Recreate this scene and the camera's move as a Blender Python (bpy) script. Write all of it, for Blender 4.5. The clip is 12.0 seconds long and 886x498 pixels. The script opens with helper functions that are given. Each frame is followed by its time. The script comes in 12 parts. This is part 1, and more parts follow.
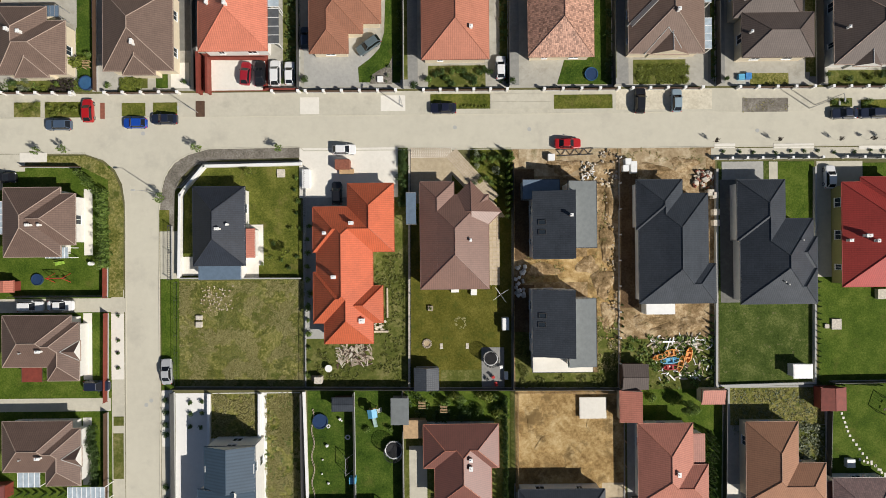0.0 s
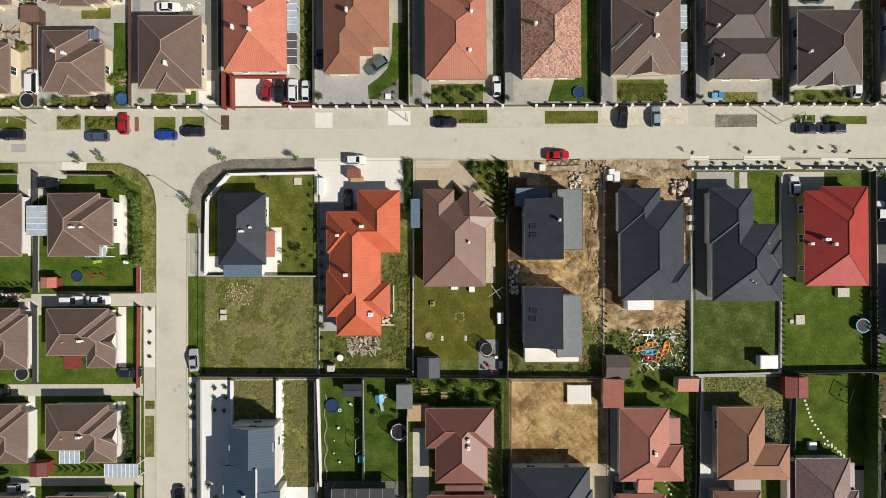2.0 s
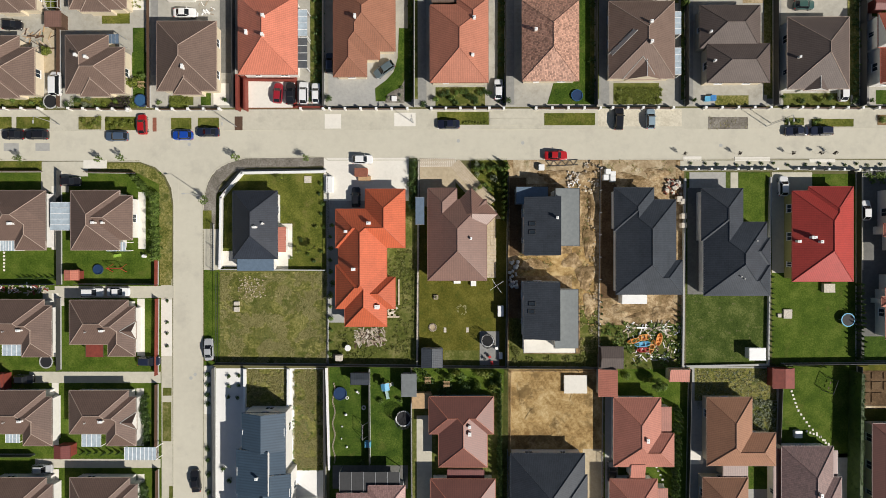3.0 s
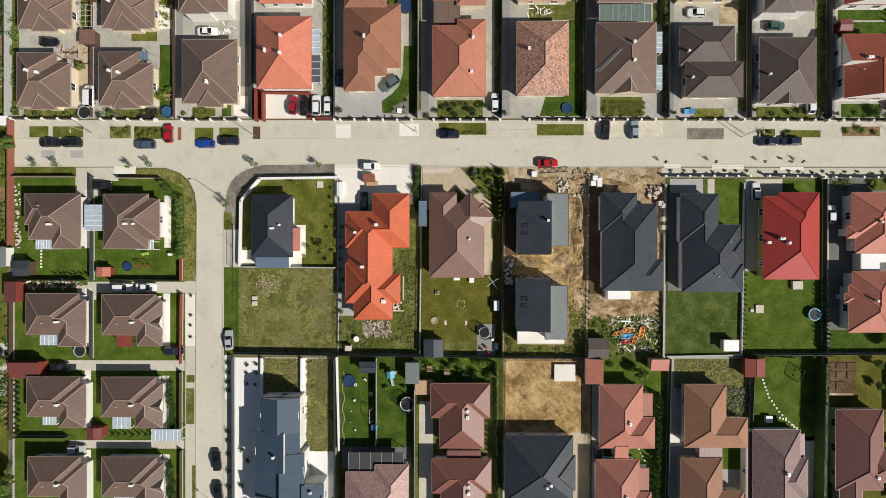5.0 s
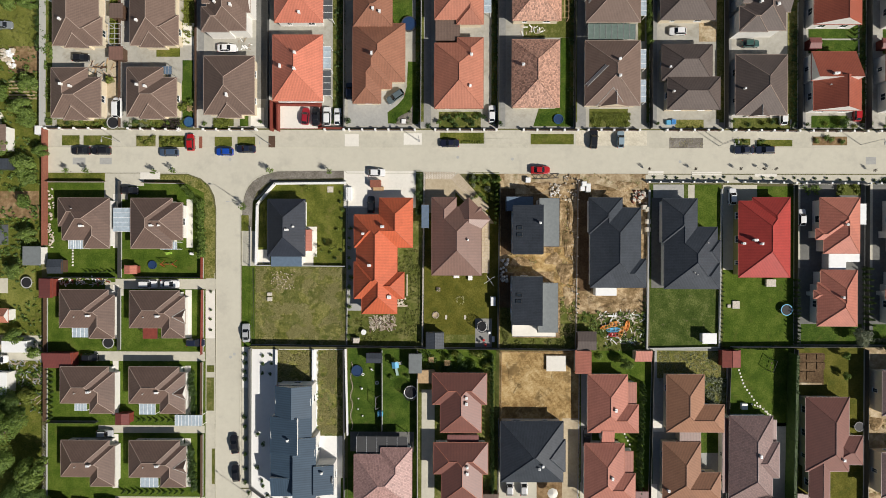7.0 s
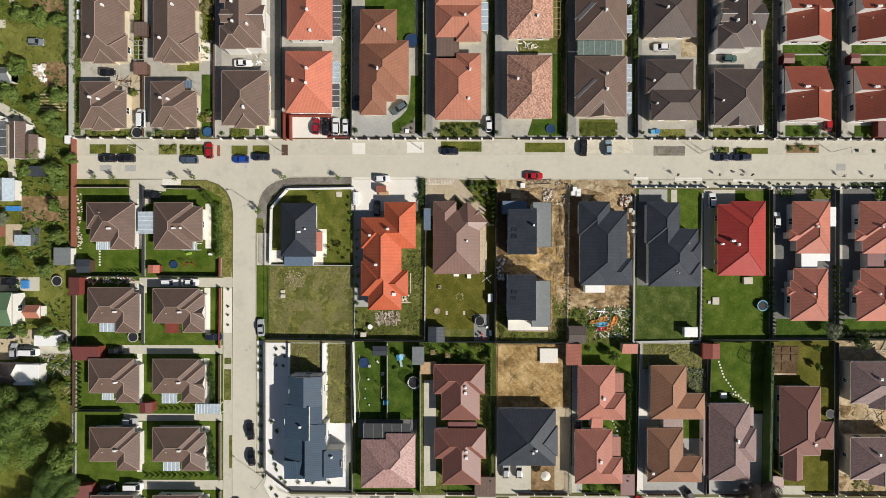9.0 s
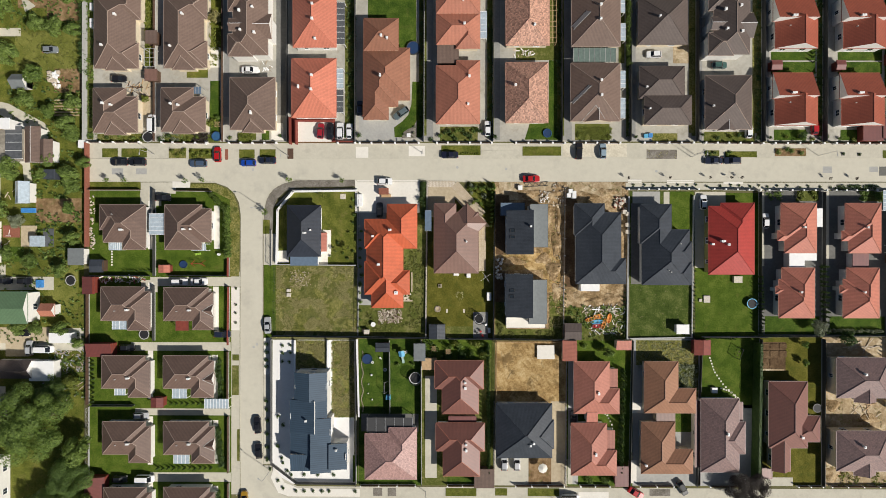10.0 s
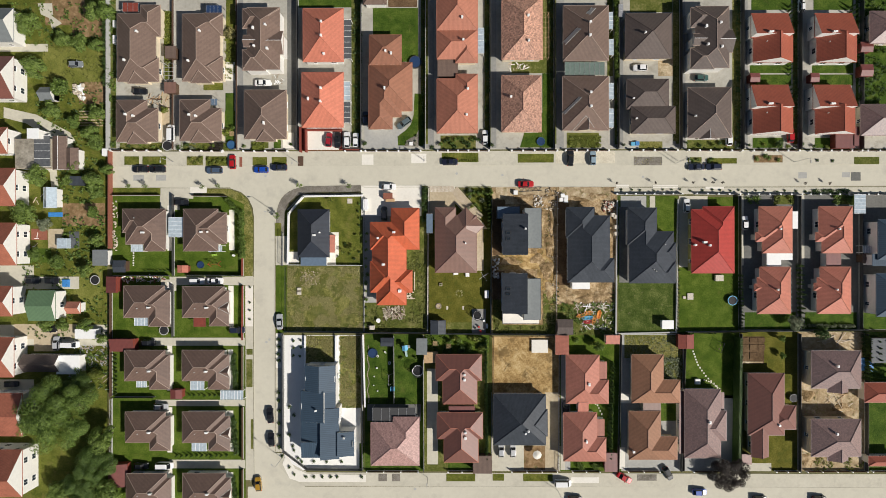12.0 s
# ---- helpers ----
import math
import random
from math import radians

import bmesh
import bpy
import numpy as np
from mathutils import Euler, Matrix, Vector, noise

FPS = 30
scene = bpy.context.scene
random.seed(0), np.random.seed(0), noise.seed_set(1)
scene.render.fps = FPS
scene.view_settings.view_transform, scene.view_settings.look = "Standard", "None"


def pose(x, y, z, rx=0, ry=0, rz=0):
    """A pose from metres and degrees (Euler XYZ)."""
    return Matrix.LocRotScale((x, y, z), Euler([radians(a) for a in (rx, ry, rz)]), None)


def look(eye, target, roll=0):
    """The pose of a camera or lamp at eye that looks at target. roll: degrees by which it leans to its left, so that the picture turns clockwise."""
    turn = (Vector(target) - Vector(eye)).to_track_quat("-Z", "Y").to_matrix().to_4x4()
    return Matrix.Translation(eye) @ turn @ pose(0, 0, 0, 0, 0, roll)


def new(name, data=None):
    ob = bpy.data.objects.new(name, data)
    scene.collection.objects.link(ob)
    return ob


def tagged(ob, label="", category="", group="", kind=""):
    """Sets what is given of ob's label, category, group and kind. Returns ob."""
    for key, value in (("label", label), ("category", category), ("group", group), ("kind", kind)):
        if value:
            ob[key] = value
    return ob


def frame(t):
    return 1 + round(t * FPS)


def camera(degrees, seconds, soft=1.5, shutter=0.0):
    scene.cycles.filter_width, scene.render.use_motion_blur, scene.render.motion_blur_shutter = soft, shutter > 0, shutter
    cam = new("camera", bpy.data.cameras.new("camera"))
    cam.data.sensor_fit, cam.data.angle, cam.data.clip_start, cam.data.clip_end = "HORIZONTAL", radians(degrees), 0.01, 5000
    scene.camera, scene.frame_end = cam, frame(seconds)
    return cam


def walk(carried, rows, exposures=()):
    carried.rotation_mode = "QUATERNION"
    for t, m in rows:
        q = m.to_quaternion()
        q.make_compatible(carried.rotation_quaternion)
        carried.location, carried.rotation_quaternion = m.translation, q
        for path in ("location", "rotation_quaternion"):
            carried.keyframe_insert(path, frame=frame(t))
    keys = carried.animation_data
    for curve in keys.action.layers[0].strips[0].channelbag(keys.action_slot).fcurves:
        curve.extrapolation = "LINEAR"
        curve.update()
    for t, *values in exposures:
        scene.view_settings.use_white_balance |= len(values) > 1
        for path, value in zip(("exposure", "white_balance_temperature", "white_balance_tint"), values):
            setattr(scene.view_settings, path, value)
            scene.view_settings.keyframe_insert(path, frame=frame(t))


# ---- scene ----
import itertools

cam = camera(79.0, 12.0, 0.55)
PATH = [
    (0, -1.15, 1.08, 88.35, 0.201, -0.012, -0.539),
    (0.5, -1.17, 1.07, 90.66, 0.241, 0.006, -0.466),
    (1, -1.19, 1.06, 92.98, 0.275, 0.032, -0.413),
    (1.5, -1.20, 1.05, 95.29, 0.310, 0.045, -0.339),
    (2, -1.21, 1.05, 97.61, 0.327, 0.064, -0.312),
    (2.5, -1.23, 1.04, 99.92, 0.341, 0.070, -0.269),
    (2.6, -1.23, 1.04, 100.39, -0.136, 0.365, -0.100),
    (3, -1.25, 1.04, 102.24, -0.124, 0.375, -0.072),
    (5, -1.34, 1.03, 111.50, -0.151, 0.386, 0.077),
    (5.5, -1.36, 1.03, 113.81, -0.146, 0.387, 0.112),
    (6, -1.39, 1.03, 116.13, -0.143, 0.385, 0.152),
    (6.5, -1.42, 1.04, 118.44, -0.143, 0.389, 0.138),
    (7, -1.45, 1.04, 120.76, -0.137, 0.389, 0.148),
    (9, -1.57, 1.08, 130.03, -0.091, 0.384, 0.078),
    (9.5, -1.61, 1.08, 132.34, -0.087, 0.382, 0.070),
    (10, -1.65, 1.10, 134.66, -0.077, 0.381, 0.036),
    (10.5, -1.68, 1.12, 136.98, -0.051, 0.374, 0.005),
    (11, -1.73, 1.12, 139.30, -0.017, 0.367, -0.022),
    (11.5, -1.77, 1.14, 141.61, -0.004, 0.356, -0.048),
    (12, -1.81, 1.15, 143.93, 0.011, 0.345, -0.071),
]
walk(cam, [(t, pose(x, y, z, rx, ry, rz)) for t, x, y, z, rx, ry, rz in PATH])

# ---- world and sun ----
SUN_EL, SHADE = radians(39.5), Vector((-0.83, 0.56, 0)).normalized()
world = bpy.data.worlds.new("world")
scene.world = world
world.use_nodes = True
wn = world.node_tree
sky = wn.nodes.new("ShaderNodeTexSky")
sky.sky_type, sky.sun_disc, sky.sun_elevation = "NISHITA", False, SUN_EL
sky.sun_rotation = math.atan2(-SHADE.x, -SHADE.y)
wn.nodes["Background"].inputs[1].default_value = 0.046
wn.links.new(sky.outputs[0], wn.nodes["Background"].inputs[0])
sun = new("sun", bpy.data.lights.new("sun", "SUN"))
sun.data.energy, sun.data.angle, sun.data.color = 5.08, radians(0.55), (1.0, 0.95, 0.88)
ray = SHADE * math.cos(SUN_EL) - Vector((0, 0, math.sin(SUN_EL)))
sun.matrix_world = look((0, 0, 300), Vector((0, 0, 300)) + ray)
scene.view_settings.exposure = 0.0


# ---- materials ----
def nodes_of(name, rough=0.8, metal=0.0):
    m = bpy.data.materials.new(name)
    m.use_nodes = True
    t = m.node_tree
    b = t.nodes["Principled BSDF"]
    b.inputs["Roughness"].default_value, b.inputs["Metallic"].default_value = rough, metal
    return m, t, b


def node(t, kind, links=None, **sets):
    n = t.nodes.new(kind)
    for k, v in sets.items():
        n.inputs[k.replace("_", " ")].default_value = v
    for k, v in (links or {}).items():
        t.links.new(v, n.inputs[k])
    return n


def ramp(t, fac, stops):
    n = t.nodes.new("ShaderNodeValToRGB")
    e = n.color_ramp.elements
    while len(e) < len(stops):
        e.new(0.5)
    for el, (p, c) in zip(e, stops):
        el.position, el.color = p, (*c, 1)
    t.links.new(fac, n.inputs[0])
    return n.outputs[0]


def mix(t, fac, a, b, kind="MIX"):
    n = t.nodes.new("ShaderNodeMixRGB")
    n.blend_type = kind
    for sock, v in zip(n.inputs, (fac, a, b)):
        if isinstance(v, (int, float)):
            sock.default_value = v
        elif isinstance(v, tuple):
            sock.default_value = (*v, 1)
        else:
            t.links.new(v, sock)
    return n.outputs[0]


def scaled(c, k):
    return tuple(min(1.0, v * k) for v in c)


def ground_mat(name, stops, small=2.2, big=0.12, bump=0.25, patch=None, seed=0.0, rough=0.95):
    """A surface with fine grain, mid-size mottling and large patches, in world metres."""
    m, t, b = nodes_of(name, rough)
    geo = t.nodes.new("ShaderNodeNewGeometry")
    pos = node(t, "ShaderNodeVectorMath", {0: geo.outputs["Position"]})
    pos.inputs[1].default_value = (seed, seed * 0.7, 0)
    n1 = node(t, "ShaderNodeTexNoise", {"Vector": pos.outputs[0]}, Scale=small, Detail=6.0, Roughness=0.7)
    n2 = node(t, "ShaderNodeTexNoise", {"Vector": pos.outputs[0]}, Scale=big, Detail=5.0, Roughness=0.6)
    f = mix(t, 0.5, n1.outputs[0], n2.outputs[0])
    c = ramp(t, f, stops)
    if patch:
        n3 = node(t, "ShaderNodeTexNoise", {"Vector": pos.outputs[0]}, Scale=patch[1], Detail=7.0, Roughness=0.65)
        g = ramp(t, n3.outputs[0], [(patch[2], (0, 0, 0)), (patch[3], (1, 1, 1))])
        c = mix(t, g, c, patch[0])
    t.links.new(c, b.inputs["Base Color"])
    b.inputs["Specular IOR Level"].default_value = 0.15 if bump > 0.6 else 0.4
    bp = node(t, "ShaderNodeBump", {"Height": n1.outputs[0]}, Strength=bump, Distance=0.12)
    t.links.new(bp.outputs[0], b.inputs["Normal"])
    return m


def roof_mat(name, color, rib=0.33, course=0.36, rough=0.55, depth=0.035, spread=0.18, metal=0.0, speck=0.45, gloss=None, vary=0.11):
    """Roofing that runs down the slope: ribs across u, courses along v, both in metres."""
    color = scaled(color, 0.86) if 0.1 < color[0] < 0.3 else color
    m, t, b = nodes_of(name, rough, metal)
    uv = t.nodes.new("ShaderNodeUVMap")
    sep = node(t, "ShaderNodeSeparateXYZ", {0: uv.outputs[0]})

    def saw(sock, size, power):
        a = node(t, "ShaderNodeMath", {0: sock})
        a.operation, a.inputs[1].default_value = "DIVIDE", size
        w = node(t, "ShaderNodeMath", {0: a.outputs[0]})
        w.operation = "FRACT"
        s = node(t, "ShaderNodeMath", {0: w.outputs[0]})
        s.operation, s.inputs[1].default_value = "SUBTRACT", 0.5
        q = node(t, "ShaderNodeMath", {0: s.outputs[0]})
        q.operation = "ABSOLUTE"
        k = node(t, "ShaderNodeMath", {0: q.outputs[0]})
        k.operation, k.inputs[1].default_value = "POWER", power
        return k.outputs[0]

    ribs, rows = saw(sep.outputs[0], rib, 1.8), saw(sep.outputs[1], course, 2.6)
    high = node(t, "ShaderNodeMath", {0: ribs, 1: rows})
    high.operation = "ADD"
    cells = node(t, "ShaderNodeVectorMath", {0: uv.outputs[0]})
    cells.operation, cells.inputs[1].default_value = "DIVIDE", (rib, course, 1.0)
    tile = node(t, "ShaderNodeVectorMath", {0: cells.outputs[0]})
    tile.operation = "FLOOR"
    each = node(t, "ShaderNodeTexWhiteNoise", {"Vector": tile.outputs[0]})
    geo = t.nodes.new("ShaderNodeNewGeometry")
    n1 = node(t, "ShaderNodeTexNoise", {"Vector": geo.outputs["Position"]}, Scale=0.45, Detail=5.0, Roughness=0.6)
    n2 = node(t, "ShaderNodeTexNoise", {"Vector": geo.outputs["Position"]}, Scale=5.0, Detail=3.0, Roughness=0.7)
    n = mix(t, speck, n1.outputs[0], n2.outputs[0])
    n = mix(t, vary, n, each.outputs["Value"])
    c = ramp(t, n, [(0.3, scaled(color, 1 - spread)), (0.5, color), (0.72, scaled(color, 1 + spread))])
    thin = node(t, "ShaderNodeMath", {0: rows})
    thin.operation, thin.inputs[1].default_value = "MULTIPLY", 0.6
    lines = node(t, "ShaderNodeMath", {0: ribs, 1: thin.outputs[0]})
    lines.operation = "ADD"
    groove = ramp(t, lines.outputs[0], [(0.0, (1.05, 1.05, 1.05)), (0.09, (1, 1, 1)), (0.3, (0.79, 0.79, 0.79))])
    c = mix(t, 1.0, c, groove, "MULTIPLY")
    info = t.nodes.new("ShaderNodeObjectInfo")
    tone = ramp(t, info.outputs["Random"], [(0.0, (0.9, 0.9, 0.9)), (1.0, (1.08, 1.06, 1.04))])
    c = mix(t, 1.0, c, tone, "MULTIPLY")
    t.links.new(c, b.inputs["Base Color"])
    b.inputs["Specular IOR Level"].default_value = gloss or (0.4 if color[0] > 0.26 else 0.95)
    bp = node(t, "ShaderNodeBump", {"Height": high.outputs[0]}, Strength=1.0, Distance=-depth * 0.5)
    t.links.new(bp.outputs[0], b.inputs["Normal"])
    return m


def plain_mat(name, color, rough=0.6, metal=0.0, spread=0.12, scale=1.5, bump=0.0, coat=0.0):
    m, t, b = nodes_of(name, rough, metal)
    geo = t.nodes.new("ShaderNodeNewGeometry")
    n = node(t, "ShaderNodeTexNoise", {"Vector": geo.outputs["Position"]}, Scale=scale, Detail=5.0, Roughness=0.65)
    c = ramp(t, n.outputs[0], [(0.3, scaled(color, 1 - spread)), (0.5, color), (0.7, scaled(color, 1 + spread))])
    t.links.new(c, b.inputs["Base Color"])
    b.inputs["Coat Weight"].default_value = coat
    if bump:
        bp = node(t, "ShaderNodeBump", {"Height": n.outputs[0]}, Strength=bump, Distance=0.05)
        t.links.new(bp.outputs[0], b.inputs["Normal"])
    return m


def leaf_mat(name, dark, light):
    m, t, b = nodes_of(name, 0.6)
    geo = t.nodes.new("ShaderNodeNewGeometry")
    n = node(t, "ShaderNodeTexNoise", {"Vector": geo.outputs["Position"]}, Scale=0.9, Detail=3.0)
    f = mix(t, 0.55, geo.outputs["Random Per Island"], n.outputs[0])
    c = ramp(t, f, [(0.2, dark), (0.8, light)])
    t.links.new(c, b.inputs["Base Color"])
    back = node(t, "ShaderNodeBsdfTranslucent", {"Color": c})
    both = node(t, "ShaderNodeMixShader", {1: b.outputs[0], 2: back.outputs[0]}, Fac=0.42)
    t.links.new(both.outputs[0], t.nodes["Material Output"].inputs["Surface"])
    return m


MAT = {}
MAT["earth"] = ground_mat("earth", [(0.3, (0.085, 0.07, 0.035)), (0.5, (0.12, 0.115, 0.045)), (0.7, (0.17, 0.15, 0.07))], 1.5, 0.1)
MAT["lawn"] = ground_mat("lawn", [(0.36, (0.041, 0.059, 0.0069)), (0.5, (0.099, 0.113, 0.0172)), (0.64, (0.194, 0.189, 0.0414))], 3.2, 0.3, 0.8, ((0.173, 0.146, 0.0460), 0.45, 0.55, 0.75))
MAT["lush"] = ground_mat("lush_lawn", [(0.36, (0.018, 0.043, 0.0043)), (0.5, (0.048, 0.086, 0.0093)), (0.64, (0.103, 0.142, 0.0221))], 3.4, 0.35, 0.8, ((0.106, 0.114, 0.0255), 0.4, 0.56, 0.8))
MAT["rough"] = ground_mat("rough_grass", [(0.38, (0.068, 0.081, 0.014)), (0.47, (0.143, 0.144, 0.033)), (0.55, (0.28, 0.25, 0.09)), (0.64, (0.48, 0.43, 0.215))], 2.6, 0.3, 0.9, ((0.08, 0.095, 0.018), 0.3, 0.5, 0.64))
MAT["weeds"] = ground_mat("weeds", [(0.32, (0.040, 0.057, 0.0096)), (0.5, (0.101, 0.114, 0.0240)), (0.66, (0.231, 0.209, 0.0840))], 1.8, 0.3, 0.9)
MAT["sand"] = ground_mat("sand", [(0.39, (0.2, 0.12, 0.045)), (0.5, (0.385, 0.26, 0.11)), (0.61, (0.54, 0.405, 0.21))], 1.1, 0.28, 0.9, ((0.19, 0.125, 0.052), 0.24, 0.52, 0.62))
MAT["soil"] = ground_mat("soil", [(0.33, (0.19, 0.13, 0.07)), (0.5, (0.38, 0.29, 0.175)), (0.66, (0.62, 0.53, 0.38))], 0.9, 0.25, 0.9, ((0.15, 0.14, 0.055), 0.4, 0.56, 0.74))
MAT["claysoil"] = ground_mat("brown_garden_soil", [(0.33, (0.12, 0.075, 0.035)), (0.5, (0.22, 0.14, 0.07)), (0.66, (0.36, 0.25, 0.14))], 1.0, 0.25, 0.9, ((0.1, 0.11, 0.03), 0.4, 0.54, 0.72))
MAT["meadow"] = ground_mat("sunny_meadow", [(0.36, (0.085, 0.1, 0.016)), (0.5, (0.155, 0.165, 0.034)), (0.64, (0.24, 0.23, 0.065))], 3.0, 0.25, 0.8, ((0.11, 0.125, 0.025), 0.4, 0.54, 0.75))
MAT["straw"] = ground_mat("pale_straw", [(0.36, (0.17, 0.16, 0.06)), (0.5, (0.27, 0.255, 0.11)), (0.64, (0.38, 0.36, 0.18))], 6.0, 0.5, 0.9)
MAT["fresh"] = ground_mat("fresh_lawn", [(0.36, (0.030, 0.062, 0.0048)), (0.5, (0.068, 0.108, 0.0108)), (0.64, (0.125, 0.160, 0.0264))], 3.4, 0.35, 0.8, ((0.100, 0.105, 0.0216), 0.4, 0.56, 0.78))
MAT["dull"] = ground_mat("dull_lawn", [(0.36, (0.027, 0.049, 0.0068)), (0.5, (0.059, 0.086, 0.0153)), (0.62, (0.125, 0.146, 0.0408))], 2.8, 0.4, 0.9, ((0.188, 0.169, 0.0850), 0.9, 0.6, 0.72))
MAT["olive"] = ground_mat("olive_lawn", [(0.36, (0.054, 0.058, 0.0069)), (0.5, (0.106, 0.102, 0.0149)), (0.64, (0.173, 0.154, 0.0322))], 3.0, 0.3, 0.8, ((0.065, 0.080, 0.0115), 0.5, 0.52, 0.72))
MAT["churned"] = ground_mat("churned_soil", [(0.38, (0.12, 0.08, 0.036)), (0.5, (0.29, 0.2, 0.105)), (0.6, (0.5, 0.385, 0.235))], 1.3, 0.3, 1.0, ((0.12, 0.1, 0.04), 0.5, 0.58, 0.72))
MAT["road"] = ground_mat("asphalt_road", [(0.3, (0.484, 0.454, 0.368)), (0.5, (0.541, 0.510, 0.413)), (0.7, (0.586, 0.555, 0.451))], 0.7, 0.05, 0.05, ((0.428, 0.402, 0.334), 0.22, 0.54, 0.8))
MAT["concrete"] = ground_mat("concrete", [(0.3, (0.444, 0.419, 0.336)), (0.5, (0.515, 0.485, 0.392)), (0.7, (0.586, 0.555, 0.454))], 1.2, 0.12, 0.05, ((0.398, 0.372, 0.301), 0.4, 0.53, 0.8))
MAT["pale"] = ground_mat("pale_paving", [(0.3, (0.65, 0.62, 0.54)), (0.5, (0.735, 0.7, 0.62)), (0.7, (0.8, 0.77, 0.69))], 1.6, 0.15, 0.05)
MAT["sandy_gravel"] = ground_mat("sandy_gravel", [(0.33, (0.42, 0.37, 0.27)), (0.5, (0.6, 0.55, 0.43)), (0.66, (0.72, 0.67, 0.55))], 2.6, 0.3, 0.15, ((0.28, 0.25, 0.17), 0.9, 0.6, 0.72))
MAT["grey_paving"] = ground_mat("grey_paving", [(0.3, (0.3, 0.3, 0.28)), (0.5, (0.37, 0.365, 0.34)), (0.7, (0.44, 0.43, 0.4))], 1.6, 0.2, 0.08)
MAT["beige_paving"] = ground_mat("beige_paving", [(0.3, (0.36, 0.29, 0.19)), (0.5, (0.45, 0.37, 0.25)), (0.7, (0.54, 0.46, 0.33))], 1.6, 0.2, 0.1)
MAT["dark_paving"] = ground_mat("dark_paving", [(0.3, (0.11, 0.11, 0.1)), (0.5, (0.15, 0.148, 0.135)), (0.7, (0.2, 0.195, 0.18))], 1.6, 0.2, 0.08)
MAT["yard"] = ground_mat("yard_concrete", [(0.3, (0.3, 0.285, 0.24)), (0.5, (0.39, 0.372, 0.32)), (0.7, (0.48, 0.46, 0.4))], 1.0, 0.15, 0.08, ((0.26, 0.24, 0.19), 0.35, 0.53, 0.75))
# Dark brown of dug beds; also painted as shade beside the new houses.
MAT["humus_and_shade"] = ground_mat("dug_soil_and_shade", [(0.35, (0.06, 0.036, 0.018)), (0.5, (0.12, 0.075, 0.04)), (0.65, (0.2, 0.135, 0.075))], 3.0, 0.3, 0.9)
MAT["white_paving"] = ground_mat("white_paving", [(0.3, (0.7, 0.69, 0.66)), (0.5, (0.76, 0.75, 0.72)), (0.7, (0.82, 0.81, 0.78))], 1.4, 0.15, 0.05)
MAT["alley"] = ground_mat("alley_paving", [(0.3, (0.2, 0.2, 0.19)), (0.5, (0.26, 0.257, 0.24)), (0.7, (0.33, 0.325, 0.3))], 1.6, 0.2, 0.08)
MAT["terrace_tile"] = ground_mat("speckled_terrace_tiles", [(0.36, (0.14, 0.125, 0.1)), (0.5, (0.25, 0.225, 0.18)), (0.64, (0.38, 0.35, 0.29))], 1.4, 0.4, 0.1)
MAT["gravel"] = ground_mat("dark_gravel", [(0.35, (0.1, 0.09, 0.07)), (0.5, (0.2, 0.18, 0.15)), (0.65, (0.33, 0.31, 0.27))], 3.5, 0.3, 0.8)
MAT["orange"] = roof_mat("orange_roof", (0.53, 0.18, 0.115))
MAT["vivid"] = roof_mat("vivid_orange_roof", (0.5, 0.115, 0.05), depth=0.04)
MAT["red"] = roof_mat("red_roof", (0.36, 0.044, 0.034), depth=0.03)
MAT["rust"] = roof_mat("rust_roof", (0.31, 0.078, 0.042), gloss=0.6)
MAT["oldtile"] = roof_mat("old_tile_roof", (0.35, 0.125, 0.078), gloss=0.35, spread=0.3)
MAT["shedred"] = roof_mat("dark_red_shed_roof", (0.19, 0.045, 0.035), depth=0.02)
MAT["pink"] = roof_mat("salmon_roof", (0.47, 0.175, 0.122), depth=0.04)
MAT["terracotta"] = roof_mat("terracotta_roof", (0.42, 0.17, 0.11))
MAT["mottled"] = roof_mat("mottled_roof", (0.44, 0.25, 0.18), 0.3, 0.34, depth=0.06, spread=0.5, speck=0.95, vary=0.34)
MAT["brownred"] = roof_mat("brown_red_roof", (0.21, 0.076, 0.052))
MAT["brown"] = roof_mat("brown_roof", (0.198, 0.139, 0.112), rough=0.55, depth=0.02, gloss=0.2)
MAT["umber"] = roof_mat("umber_roof", (0.135, 0.107, 0.095), rough=0.55, depth=0.02, gloss=0.2)
MAT["clay"] = roof_mat("clay_roof", (0.3, 0.135, 0.082))
MAT["redbrown"] = roof_mat("red_brown_roof", (0.23, 0.125, 0.092))
MAT["tan"] = roof_mat("tan_roof", (0.3, 0.155, 0.092))
MAT["salmon"] = roof_mat("pale_salmon_roof", (0.4, 0.165, 0.12))
MAT["taupe"] = roof_mat("taupe_roof", (0.174, 0.118, 0.095), rough=0.55, depth=0.02, gloss=0.25)
MAT["plum"] = roof_mat("plum_roof", (0.24, 0.15, 0.135), depth=0.03, spread=0.4, speck=0.85, vary=0.2)
MAT["rose"] = roof_mat("rose_roof", (0.4, 0.245, 0.22), depth=0.02, spread=0.4, speck=0.85, vary=0.2)
MAT["slate"] = roof_mat("dark_slate_roof", (0.05, 0.058, 0.07), rough=0.42, depth=0.04, gloss=0.36, spread=0.3)
MAT["ink"] = roof_mat("blue_black_roof", (0.032, 0.038, 0.051), rough=0.45, depth=0.035, gloss=0.32, spread=0.3)
MAT["steelblue"] = roof_mat("blue_grey_metal_roof", (0.044, 0.075, 0.112), 0.5, 50, 0.6, 0.03, gloss=0.4)
MAT["greyflat"] = plain_mat("grey_membrane", (0.16, 0.175, 0.175), 0.8)
MAT["bluesheet"] = plain_mat("blue_grey_sheet", (0.12, 0.17, 0.23), 0.5)
